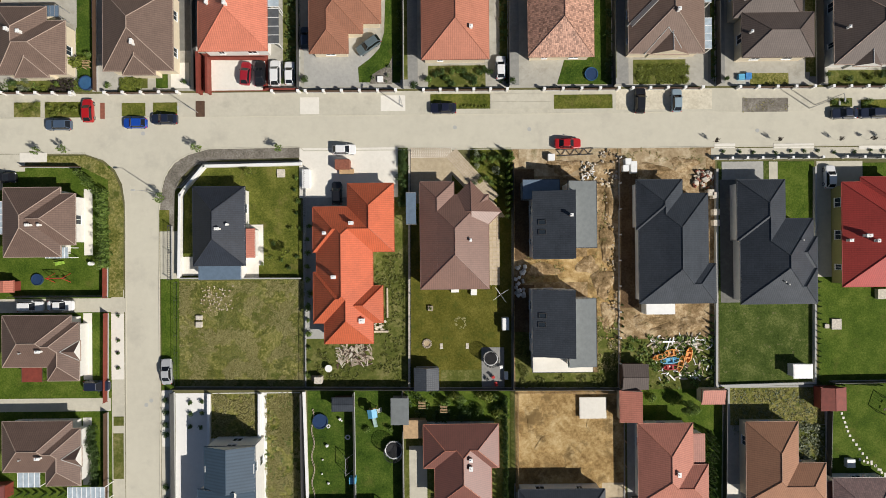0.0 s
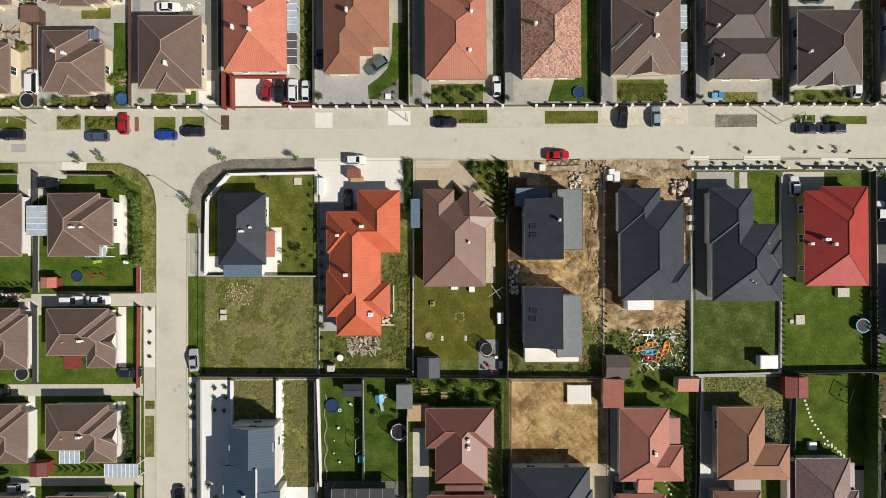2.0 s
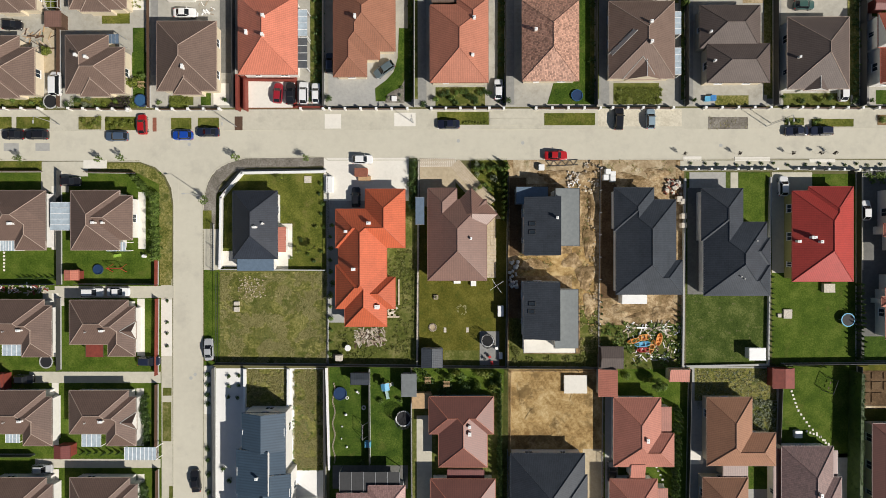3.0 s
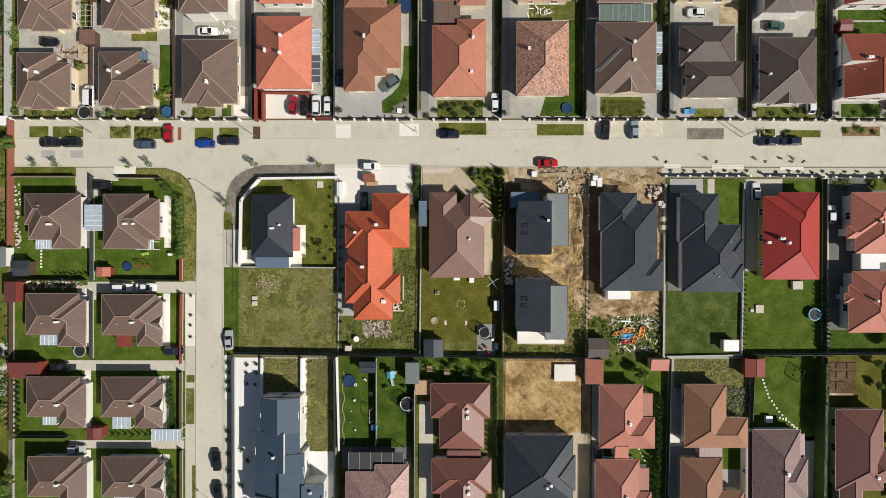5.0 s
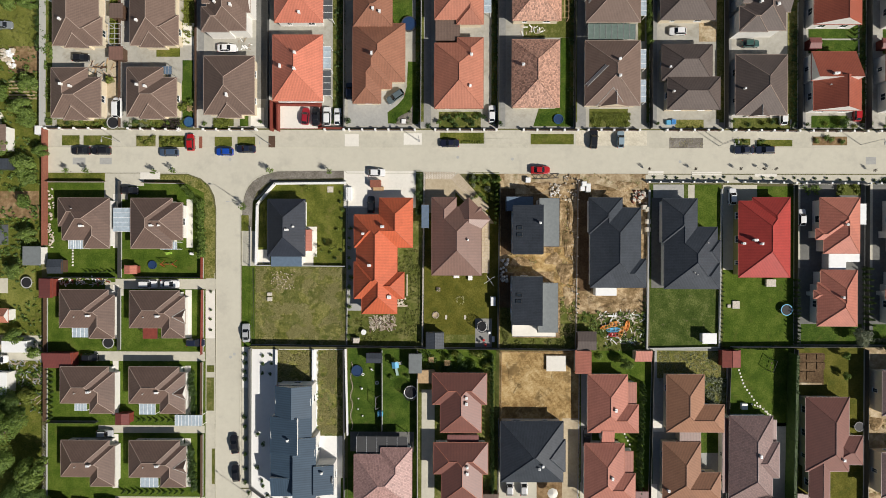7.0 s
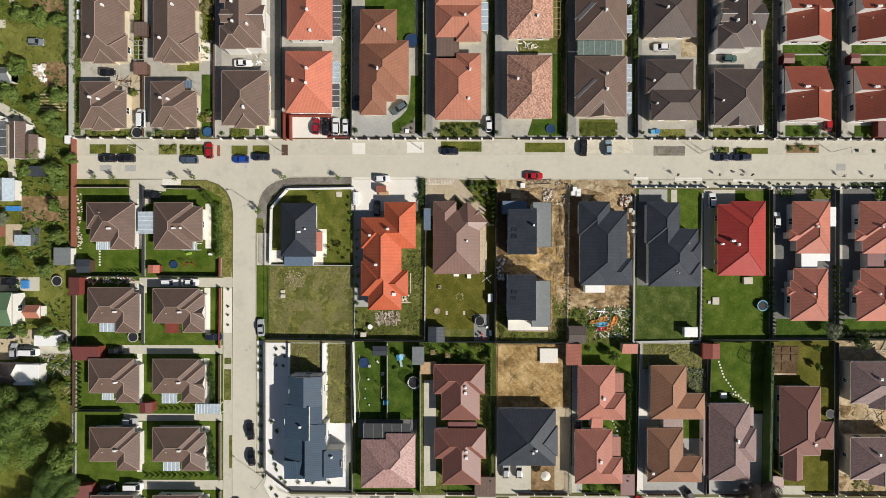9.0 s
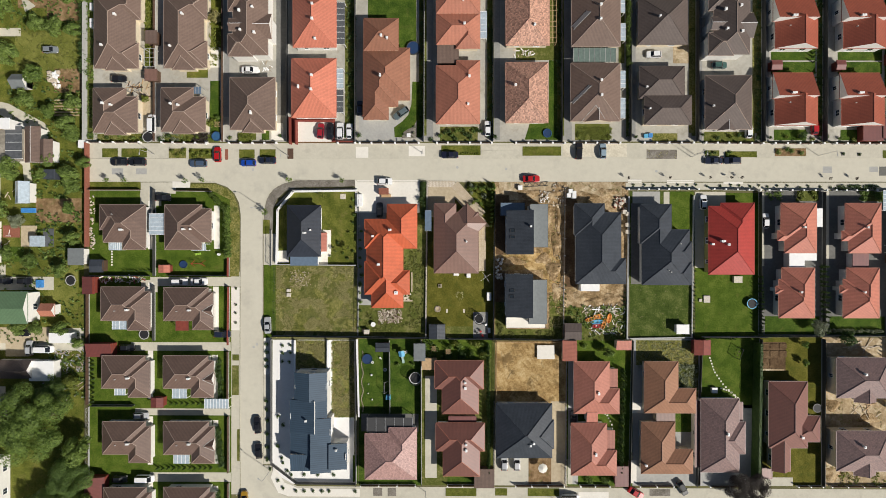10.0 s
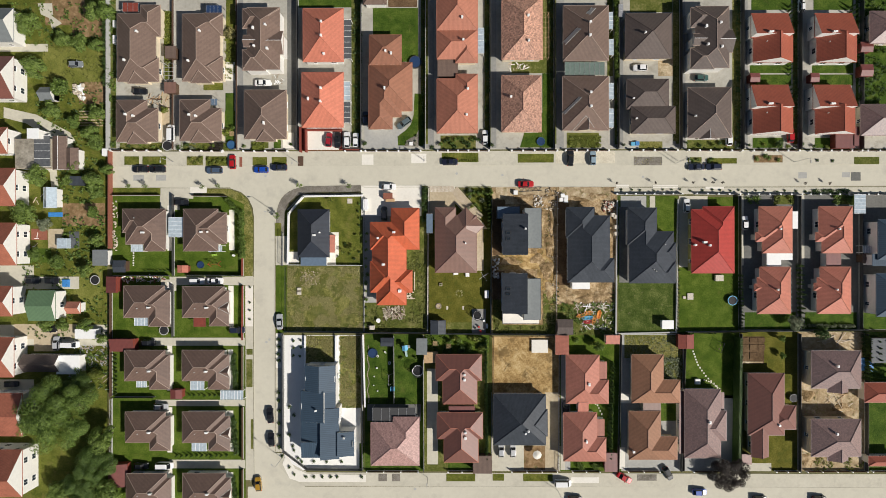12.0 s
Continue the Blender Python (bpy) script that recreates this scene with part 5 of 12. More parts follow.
slab("plot", "weeds", 0.045, -1.70, -21.50, 4.97, -18.47, "vegetable bed beside the houses", "garden")
slab("plot", "churned", 0.03, 10.37, -21.83, 27.70, 17.84, "churned sandy soil of a building site", "soil")
slab("plot", "weeds", 0.045, 10.57, -21.78, 13.51, -12.07, "weeds on the building plot", "weeds")
slab("plot", "weeds", 0.05, 13.49, -21.85, 27.28, -19.10, "weeds on the building plot", "weeds")
slab("plot", "sand", 0.045, 22.57, -9.88, 26.98, 1.24, "bare sand beside the houses", "soil")
slab("plot", "sand", 0.05, 12.38, -4.25, 22.57, -0.08, "bare sand beside the houses", "soil")
slab("plot", "weeds", 0.055, 24.11, -19.14, 27.42, -10.81, "weeds on the building plot", "weeds")
slab("plot", "churned", 0.03, 27.83, -21.99, 43.77, 17.68, "churned brown soil beside the houses", "soil")
slab("plot", "weeds", 0.045, 27.78, -21.98, 43.47, -13.69, "weeds behind the building site", "weeds")
slab("plot", "soil", 0.05, 28.35, 14.12, 42.24, 17.67, "pale trodden soil beside the houses", "soil")
slab("plot", "dull", 0.03, 44.15, -21.39, 60.03, 15.37, "deep green lawn beside the houses", "lawn")
slab("paving", "grey_paving", 0.05, 44.82, 11.21, 51.65, 15.31, "grey paving before the house", "paving")
slab("paving", "concrete", 0.05, 52.58, 6.53, 54.01, 15.25, "concrete path beside the houses", "path")
slab("drive", "dark_paving", 0.054, 44.44, -7.85, 47.57, 12.35, "grey side drive beside the houses", "drive")
slab("plot", "fresh", 0.03, 60.38, -21.36, 78.54, 14.94, "deep green lawn beside the houses", "lawn")
slab("drive", "concrete", 0.05, 60.41, -3.76, 67.96, 15.25, "concrete drive beside the house", "drive")
slab("plot", "dark_paving", 0.034, 76.10, -20.55, 92.12, 15.52, "dark grey paved yard", "yard")
slab("plot", "lush", 0.045, 77.80, -20.33, 91.36, -15.81, "back lawn beside the houses", "lawn")
slab("plot", "weeds", 0.045, 85.66, 12.97, 91.09, 15.53, "front garden bed beside the houses", "garden")
slab("path", "concrete", 0.047, 76.52, -3.30, 77.62, 15.56, "pale concrete strip beside the houses", "path")
slab("plot", "dark_paving", 0.03, 91.96, -20.50, 108.34, 15.50, "dark grey paved yard", "yard")
slab("plot", "lush", 0.045, 93.86, -20.34, 107.55, -15.82, "back lawn beside the houses", "lawn")
slab("plot", "weeds", 0.045, 101.72, 12.95, 107.29, 15.50, "front garden bed beside the houses", "garden")
slab("path", "concrete", 0.047, 92.49, -3.31, 93.70, 15.52, "pale concrete strip beside the houses", "path")
slab("plot", "dark_paving", 0.03, 108.14, -20.50, 129.34, 15.46, "dark grey paved yard", "yard")
slab("plot", "lush", 0.045, 108.86, -20.35, 128.53, -15.83, "back lawn beside the houses", "lawn")
slab("plot", "white_paving", 0.03, -45.28, -58.05, -24.78, -21.90, "white stone terrace beside the houses", "terrace")
slab("plot", "rough", 0.05, -39.77, -29.33, -31.88, -22.02, "strip of tall dry weeds", "weeds")
slab("plot", "rough", 0.05, -30.28, -41.36, -24.46, -22.05, "strip of tall dry weeds", "weeds")
slab("plot", "lush", 0.054, -25.15, -58.00, -23.79, -50.88, "narrow grass strip beside the houses", "lawn")
slab("plot", "lush", 0.03, -23.62, -58.32, -8.04, -21.65, "shady green lawn beside the houses", "lawn")
slab("drive", "dark_paving", 0.045, -23.02, -44.83, -8.67, -40.39, "dark paved yard beside the houses", "yard")
slab("plot", "weeds", 0.034, -7.74, -58.31, 10.32, -21.39, "overgrown garden beside the houses", "garden")
slab("drive", "concrete", 0.045, -6.98, -56.47, -4.07, -30.87, "concrete drive beside the houses", "drive")
slab("plot", "lush", 0.055, -1.39, -57.82, 6.02, -55.38, "front lawn beside the houses", "lawn")
slab("plot", "sand", 0.03, 10.48, -38.56, 28.76, -22.07, "bare yellow sand plot", "soil")
slab("plot", "concrete", 0.03, 10.39, -58.28, 28.79, -38.62, "concrete yard beside the houses", "yard")
slab("plot", "claysoil", 0.045, 18.9, -57.9, 25.67, -51.43, "brown earth corner beside the houses", "yard")
slab("plot", "beige_paving", 0.054, 24.58, -57.94, 28.09, -37.21, "beige gravel strip beside the houses", "yard")
slab("plot", "fresh", 0.034, 28.49, -58.25, 44.87, -21.50, "small green garden beside the houses", "garden")
slab("drive", "grey_paving", 0.045, 28.78, -57.94, 31.29, -27.17, "grey side drive beside the houses", "drive")
slab("drive", "concrete", 0.055, 28.67, -57.94, 29.90, -51.59, "concrete drive beside the houses", "drive")
slab("plot", "grey_paving", 0.03, 44.14, -58.24, 61.81, -21.55, "grey paved yard beside the houses", "yard")
slab("plot", "rough", 0.045, 45.77, -28.01, 61.26, -21.87, "patch of tall weeds", "weeds")
slab("plot", "weeds", 0.046, 55.75, -38.75, 61.34, -28.07, "patch of tall weeds", "weeds")
slab("plot", "lush", 0.045, 54.75, -44.77, 60.74, -39.67, "small lawn beside the houses", "lawn")
slab("paving", "pale", 0.047, 44.19, -40.08, 47.43, -37.63, "pale paving beside the houses", "paving")
slab("paving", "pale", 0.055, 43.89, -57.61, 45.88, -51.87, "pale paving beside the houses", "paving")
slab("paving", "pale", 0.05, 55.14, -40.09, 61.20, -38.77, "pale paving beside the houses", "paving")
slab("plot", "fresh", 0.03, 61.77, -38.78, 76.46, -21.12, "lawn with a stepping-stone path", "lawn")
slab("plot", "grey_paving", 0.03, 60.57, -58.22, 76.43, -38.00, "grey paved yard beside the houses", "yard")
slab("plot", "olive", 0.03, 76.31, -58.20, 92.08, -21.09, "garden lawn beside the houses", "lawn")
slab("paving", "concrete", 0.054, 76.55, -58.18, 84.83, -56.05, "concrete forecourt beside the houses", "paving")
slab("plot", "soil", 0.03, 91.90, -58.18, 109.95, -21.09, "bare earth plot beside the houses", "soil")
slab("plot", "lush", 0.03, 109.72, -58.16, 132.30, -21.10, "green lawn beside the houses", "lawn")
slab("plot", "yard", 0.03, -92.22, 27.81, 144.60, 80.60, "pale concrete yards of the north row", "yard")
slab("plot", "lawn", 0.05, -77.54, 46.65, -75.19, 65.16, "garden lawn beside the houses", "lawn")
slab("plot", "weeds", 0.05, -89.50, 27.87, -75.64, 29.80, "front garden bed beside the houses", "lawn")
slab("plot", "lawn", 0.05, -60.51, 46.59, -58.14, 65.09, "garden lawn beside the houses", "lawn")
slab("plot", "weeds", 0.05, -72.41, 27.80, -58.55, 29.70, "front garden bed beside the houses", "lawn")
slab("plot", "lush", 0.05, -78.35, 36.33, -75.18, 42.39, "narrow lawn beside the houses", "lawn")
slab("plot", "lush", 0.054, -61.03, 28.28, -58.61, 43.10, "garden lawn beside the houses", "lawn")
slab("plot", "lawn", 0.05, -66.94, 43.89, -61.62, 46.45, "garden lawn beside the houses", "lawn")
slab("plot", "lawn", 0.054, -60.81, 46.90, -58.45, 68.12, "garden lawn beside the houses", "lawn")
slab("plot", "weeds", 0.05, -52.90, 28.28, -49.46, 30.15, "front garden bed beside the houses", "lawn")
slab("plot", "lush", 0.05, -48.06, 28.27, -46.13, 30.77, "garden lawn beside the houses", "lawn")
slab("plot", "lush", 0.05, -44.11, 65.97, -24.40, 77.05, "garden lawn beside the houses", "lawn")
slab("plot", "lush", 0.05, -21.38, 51.33, -9.26, 65.79, "garden lawn beside the houses", "lawn")
slab("plot", "grey_paving", 0.05, -23.70, 28.25, -13.08, 39.17, "grey paved forecourt beside the houses", "lawn")
slab("plot", "pale", 0.05, -45.64, 28.27, -42.65, 32.45, "pale drive beside the houses", "lawn")
slab("plot", "redwood", 0.05, -41.55, 27.64, -29.60, 33.92, "red-framed forecourt beside the houses", "lawn")
slab("paving", "pale", 0.06, -38.98, 27.79, -30.51, 33.17, "white concrete forecourt beside the houses", "paving")
slab("plot", "weeds", 0.05, -3.30, 27.94, 6.13, 31.56, "front shrub bed beside the houses", "lawn")
patch("plot", "lush", 0.056, [(17.9, 28.3), (23.9, 28.3), (23.9, 37.5), (22.9, 37.5), (22.9, 32.9), (19.3, 32.9)], "green front lawn beside the houses", "lawn")
slab("plot", "lush", 0.05, 23.92, 28.22, 27.32, 48.14, "garden lawn beside the houses", "lawn")
slab("plot", "weeds", 0.054, 15.65, 48.18, 26.31, 73.82, "scruffy yard beside the houses", "lawn")
slab("plot", "weeds", 0.05, 30.44, 28.21, 39.05, 32.23, "front shrub bed beside the houses", "lawn")
slab("plot", "rough", 0.05, 49.68, 27.9, 55.98, 29.85, "dry bare front bed beside the houses", "lawn")
slab("plot", "soil", 0.05, 54.88, 47.30, 60.18, 51.80, "bare earth yard beside the houses", "lawn")
slab("plot", "weeds", 0.05, 41.29, 47.34, 43.95, 67.71, "narrow weeds strip beside the houses", "lawn")
slab("plot", "weeds", 0.05, 47.35, 64.38, 58.72, 76.69, "back garden beside the houses", "lawn")
slab("plot", "lush", 0.05, 79.25, 47.98, 90.24, 51.24, "garden lawn beside the houses", "lawn")
slab("plot", "lush", 0.05, 79.24, 44.66, 90.23, 47.62, "garden lawn beside the houses", "lawn")
slab("plot", "lush", 0.05, 79.97, 28.06, 87.95, 30.76, "front lawn beside the houses", "lawn")
slab("plot", "lush", 0.05, 79.69, 64.87, 90.29, 75.05, "garden lawn beside the houses", "lawn")
slab("plot", "lush", 0.05, 95.76, 47.92, 106.74, 51.18, "garden lawn beside the houses", "lawn")
slab("plot", "lush", 0.05, 95.76, 44.60, 106.73, 47.57, "garden lawn beside the houses", "lawn")
slab("plot", "lush", 0.05, 96.49, 28.03, 104.46, 30.71, "front lawn beside the houses", "lawn")
slab("plot", "lush", 0.05, 96.21, 64.80, 106.80, 74.98, "garden lawn beside the houses", "lawn")
slab("plot", "lush", 0.05, 108.20, 49.39, 112.00, 55.39, "garden lawn beside the houses", "lawn")
slab("plot", "weeds", 0.05, 62.54, 27.75, 75.20, 30.19, "front shrub bed beside the houses", "lawn")
slab("plot", "alley", 0.05, -7.52, 28.24, -5.01, 76.98, "grey side drive beside the houses", "lawn")
slab("plot", "alley", 0.05, 9.09, 28.22, 11.66, 76.91, "grey side drive beside the houses", "lawn")
slab("plot", "alley", 0.054, 26.90, 28.21, 29.67, 76.83, "grey side drive beside the houses", "lawn")
slab("plot", "alley", 0.054, 42.76, 28.20, 45.53, 76.76, "grey side drive beside the houses", "lawn")
slab("plot", "alley", 0.054, 59.37, 28.18, 62.12, 76.69, "grey side drive beside the houses", "lawn")
slab("plot", "alley", 0.05, 75.81, 28.09, 78.69, 76.62, "grey side drive beside the houses", "lawn")
slab("plot", "lush", 0.054, 107.39, 32.08, 141.49, 79.33, "shady green gardens beside the houses", "lawn")
slab("plot", "lawn", 0.058, -92.78, 74.57, 107.69, 80.01, "long back gardens of the next row", "lawn")
slab("plot", "weeds", 0.054, -27.14, 29.34, -24.43, 77.07, "narrow planted strip along the fence", "lawn")
slab("plot", "weeds", 0.054, -8.56, 29.32, -6.68, 76.99, "narrow planted strip along the fence", "lawn")
slab("plot", "weeds", 0.054, 8.50, 29.29, 10.14, 76.92, "narrow planted strip along the fence", "lawn")
slab("plot", "weeds", 0.062, 26.01, 29.26, 27.70, 76.84, "narrow planted strip along the fence", "lawn")
slab("plot", "weeds", 0.062, 43.20, 29.23, 44.62, 76.77, "narrow planted strip along the fence", "lawn")
slab("plot", "weeds", 0.062, 59.48, 29.21, 61.22, 76.70, "narrow planted strip along the fence", "lawn")
slab("plot", "weeds", 0.054, 75.66, 29.15, 77.48, 76.63, "narrow planted strip along the fence", "lawn")
slab("plot", "weeds", 0.05, 90.62, 29.09, 92.68, 76.56, "narrow planted strip along the fence", "lawn")
patch("plot", "lush", 0.06, [(-10.47, 37.16), (-11.25, 34.53), (-12.66, 32.96), (-14.83, 31.40), (-14.68, 28.92), (-7.87, 28.82), (-7.71, 42.77), (-10.24, 42.82)], "curved green lawn beside the forecourt", "lawn")
slab("plot", "weeds", 0.05, -92.21, 28.47, -90.53, 80.41, "strip of grass and shrubs by the end wall", "lawn")
slab("plot", "lawn", 0.02, -160.51, -82.22, -92.92, 81.87, "overgrown gardens of the old quarter", "garden")
slab("plot", "meadow", 0.04, -110.34, 44.03, -93.48, 55.35, "sunny meadow lawn beside the houses", "lawn")
slab("plot", "claysoil", 0.04, -109.58, 61.51, -98.93, 68.28, "bare earth yard beside the houses", "lawn")
slab("plot", "claysoil", 0.04, -105.06, 7.54, -93.51, 13.59, "dug garden soil beside the houses", "lawn")
slab("plot", "claysoil", 0.044, -100.44, 40.20, -92.85, 46.24, "bare earth beside the houses", "lawn")
slab("plot", "meadow", 0.04, -102.01, -14.50, -94.46, -3.11, "garden lawn beside the houses", "lawn")
slab("plot", "concrete", 0.044, -121.88, -9.47, -100.53, -6.14, "concrete yard beside the houses", "lawn")
slab("plot", "concrete", 0.04, -121.89, -24.68, -92.93, -19.05, "concrete yard beside the houses", "lawn")
slab("plot", "lush", 0.04, -114.99, -2.33, -108.16, 1.46, "garden lawn beside the houses", "lawn")
slab("plot", "concrete", 0.044, -121.82, 54.41, -108.85, 56.46, "concrete lane beside the houses", "lawn")
patch("path", "concrete", 0.05, [(-120.87, 36.65), (-114.88, 35.15), (-107.41, 30.65), (-101.4, 30.2), (-102.89, 32.61), (-111.86, 37.41), (-120.84, 39.5)], "curved concrete lane beside the houses", "path")
patch("path", "concrete", 0.05, [(-112.69, 25.03), (-108.41, 21.98), (-107.81, 15.89), (-105.82, 15.89), (-106.58, 22.73), (-110.40, 25.78)], "curved garden path beside the houses", "path")
slab("plot", "lawn", 0.04, -98.24, -47.16, -92.97, -36.52, "garden lawn beside the houses", "lawn")
slab("plot", "lawn", 0.04, -110.46, -60.84, -105.18, -53.23, "garden lawn beside the houses", "lawn")
slab("plot", "concrete", 0.04, -121.91, -36.54, -112.77, -33.79, "concrete yard beside the houses", "lawn")
slab("plot", "humus_and_shade", 0.062, 76.63, -29.55, 82.93, -22.29, "bare vegetable plot beside the houses", "lawn")
patch("paving", "concrete", 0.05, [(-110.73, 64.39), (-108.64, 63.49), (-107.77, 60.5), (-105.06, 62.01), (-107.44, 63.8), (-107.71, 67.39), (-111.61, 67.38)], "worn pale concrete pad in the yard", "yard")
slab("plot", "claysoil", 0.05, -102.24, 58.28, -93.76, 66.44, "worn earth between the trees", "lawn")
slab("plot", "concrete", 0.05, -121.87, -6.43, -112.73, -3.10, "concrete yard beside the houses", "lawn")
slab("plot", "beige_paving", 0.05, -112.73, -26.19, -106.95, -22.85, "sandy yard beside the sheds", "lawn")
slab("plot", "beige_paving", 0.055, -118.06, -22.86, -101.30, -18.90, "sandy yard beside the houses", "lawn")
slab("plot", "soil", 0.047, 11.45, 13.17, 25.54, 17.66, "trodden pale soil before the building site", "soil")
slab("paving", "brick", 0.09, -57.26, 23.30, -56.52, 25.94, "rust-red paved strip beside the street", "paving")
slab("paving", "pale", 0.1, -70.53, 16.28, -66.06, 17.85, "pale concrete square round a tree", "paving")
slab("paving", "pale", 0.07, 43.65, 17.55, 47.07, 18.31, "white gravel patch with small shrubs", "paving")
slab("paving", "pale", 0.07, 53.38, 17.43, 60.04, 18.19, "white gravel patch with small shrubs", "paving")
slab("paving", "pale", 0.07, 67.44, 17.12, 72.32, 17.87, "white gravel patch with small shrubs", "paving")
slab("plot", "rough", 0.062, 74.61, 29.90, 76.73, 76.62, "dry weedy strip between houses", "lawn")
slab("plot", "rough", 0.066, 58.85, 29.95, 60.16, 76.70, "dry weedy strip between houses", "lawn")
slab("plot", "fresh", 0.05, -7.58, -26.56, 9.70, -21.70, "uncut garden lawn beside the houses", "lawn")
# Three dark strips over the churned soil: house shade put into the ground colour.
slab("plot", "humus_and_shade", 0.05, 28.04, -8.53, 31.02, 13.73, "soil strip coloured darker to deepen the shade beside the new house", "soil")
slab("plot", "humus_and_shade", 0.054, 10.73, -0.49, 13.94, 14.36, "soil strip coloured darker to deepen the shade beside the new block", "soil")
slab("plot", "humus_and_shade", 0.05, 10.56, -12.35, 13.79, -4.66, "soil strip coloured darker to deepen the shade beside the new block", "soil")
slab("plot", "fresh", 0.054, 54.05, 4.83, 60.01, 15.22, "bright green front lawn", "lawn")
slab("plot", "pale", 0.058, -61.15, 46.45, -58.43, 51.44, "pale concrete pad behind the bungalow", "lawn")
slab("plot", "beige_paving", 0.054, -78.19, 34.52, -74.88, 43.15, "sandy yard behind the bungalow", "lawn")
slab("plot", "fresh", 0.05, -61.17, 33.86, -58.45, 38.39, "narrow bright lawn beside the houses", "lawn")
slab("plot", "dark_paving", 0.054, -44.39, 34.42, -41.44, 77.15, "dark paved alley between houses", "lawn")
slab("plot", "alley", 0.05, -58.04, 34.00, -56.20, 77.22, "grey paved alley between houses", "lawn")
slab("plot", "humus_and_shade", 0.05, -17.28, 66.00, -9.55, 73.97, "dug garden soil behind the lawn", "lawn")
h = House(-82.84, 34.77, "brown", "cream_wall", 3.0, 30, "brown hipped-roof bungalow with cream rendered walls", group="houses north of the street", cap="hip_tile")
h.plan((-88.63, 29.52, -80.50, 40.46), (-88.63, 29.52, -77.62, 38.31), (-85.81, 28.98, -80.50, 36.78))
h.chimney(-84.64, 36.07)
h.chimney(-83.14, 35.87)
h.windows()
h = House(-82.34, 55.29, "brown", "cream_wall", 3.0, 30, "long brown hipped-roof bungalow with cream rendered walls", group="houses north of the street", cap="hip_tile")
h.plan((-88.34, 45.34, -78.19, 63.16), (-82.22, 57.30, -76.92, 65.50), (-81.63, 45.34, -77.40, 51.54), (-85.59, 44.88, -80.42, 50.81))
h.chimney(-81.84, 57.59)
h.chimney(-85.24, 50.29)
h.windows()
h = House(-66.15, 34.70, "brown", "cream_wall", 3.0, 30, "brown hipped-roof bungalow with cream rendered walls", group="houses north of the street", cap="hip_tile")
h.plan((-71.87, 29.75, -63.89, 40.54), (-71.87, 29.75, -60.88, 38.26), (-69.06, 29.27, -63.56, 36.74))
h.chimney(-68.25, 36.00)
h.chimney(-66.75, 35.80)
h.windows()
h = House(-65.62, 55.30, "brown", "cream_wall", 3.0, 30, "long brown hipped-roof bungalow with cream rendered walls", group="houses north of the street", cap="hip_tile")
h.plan((-71.18, 45.37, -61.32, 63.10), (-65.81, 57.44, -60.53, 63.30), (-65.29, 45.55, -60.53, 51.95), (-69.04, 44.96, -63.54, 50.76))
h.chimney(-65.42, 57.60)
h.chimney(-68.82, 50.20)
h.windows()
h = House(-49.40, 36.46, "brown", "cream_wall", 3.2, 30, "brown hipped-roof house with a small front gable", group="houses north of the street", cap="hip_tile")
h.plan((-54.79, 30.13, -43.70, 42.96), (-51.72, 29.46, -46.57, 37.30))
h.chimney(-48.80, 33.76, 0.36, 0.72)
h.windows()


def villa(h, x0, y0, x1, y1):
    """A two-storey house: a long hipped roof, two corner bays, a cross gable and a dormer."""
    h.plan((x0 + 1.2, y0 + 0.3, x1 - 0.9, y1), (x0, y1 - 5.4, x0 + 6.0, y1 - 0.3), (x0, y0, x0 + 6.0, y0 + 5.4))
    h.wing(x0 + 5.4, y0 + 4.2, x1, y0 + 10.1, "x", drop=-0.05, capmat="white")
    h.wing(x0 + 0.4, y0 + 5.9, x0 + 5.2, y0 + 8.9, "x", drop=-0.6, capmat="white")
    for x, y, sx, sy in ((3.3, 10.4, 0.43, 0.6), (3.6, 5.7, 0.43, 0.43), (6.6, 11.0, 0.43, 0.43), (7.0, 5.0, 0.45, 0.5)):
        h.chimney(x0 + x, y0 + y, sx, sy)


h = House(-49.04, 55.72, "brown", "white_wall", 5.2, 30, "two-storey brown-roofed house with white walls", group="houses north of the street", cap="hip_tile")
villa(h, -54.48, 47.46, -43.93, 63.71)
h.windows(2)
h = House(-34.10, 40.32, "orange", "white_wall", 3.4, 32.5, "bright orange hipped-roof house with white walls", group="houses north of the street")
h.plan((-39.58, 33.08, -28.68, 47.48))
h.chimney(-37.50, 40.12, 0.36, 0.72)
h.chimney(-33.80, 42.32)
h.chimney(-33.90, 38.92)
h.windows()
h = House(-33.92, 57.26, "orange", "white_wall", 3.4, 32.5, "bright orange hipped-roof house with white walls", group="houses north of the street")
h.plan((-39.25, 50.26, -28.66, 64.19))
h.chimney(-33.72, 59.36)
h.chimney(-33.72, 55.76)
h.chimney(-33.52, 51.86)
h.windows()
h = House(-16.32, 45.08, "clay", "cream_wall", 3.0, 30, "rambling brown-red tiled house with stepped wings", group="houses north of the street")
h.plan((-21.88, 49.35, -13.46, 57.19), drop=-0.55)
h.plan((-22.10, 39.12, -10.70, 50.16), (-19.03, 37.43, -10.70, 50.16), (-22.10, 32.69, -15.95, 40.88), (-19.03, 35.85, -13.58, 40.88))
h.chimney(-17.42, 52.28)
h.chimney(-16.02, 51.78)
h.chimney(-17.62, 42.58, 0.36, 0.65)
h.windows()
h = House(-20.44, 69.40, "brown", "white_wall", 3.0, 30, "brown-roofed low house behind a lawn", group="houses north of the street")
h.plan((-23.47, 65.46, -17.42, 73.24))
h.windows()
h = House(1.32, 39.07, "terracotta", "cream_wall", 3.0, 30, "terracotta tiled house with cream walls", group="houses north of the street")
h.plan((-4.21, 31.57, 6.46, 45.86), (0.78, 31.57, 6.46, 47.06))
h.chimney(3.82, 42.67)
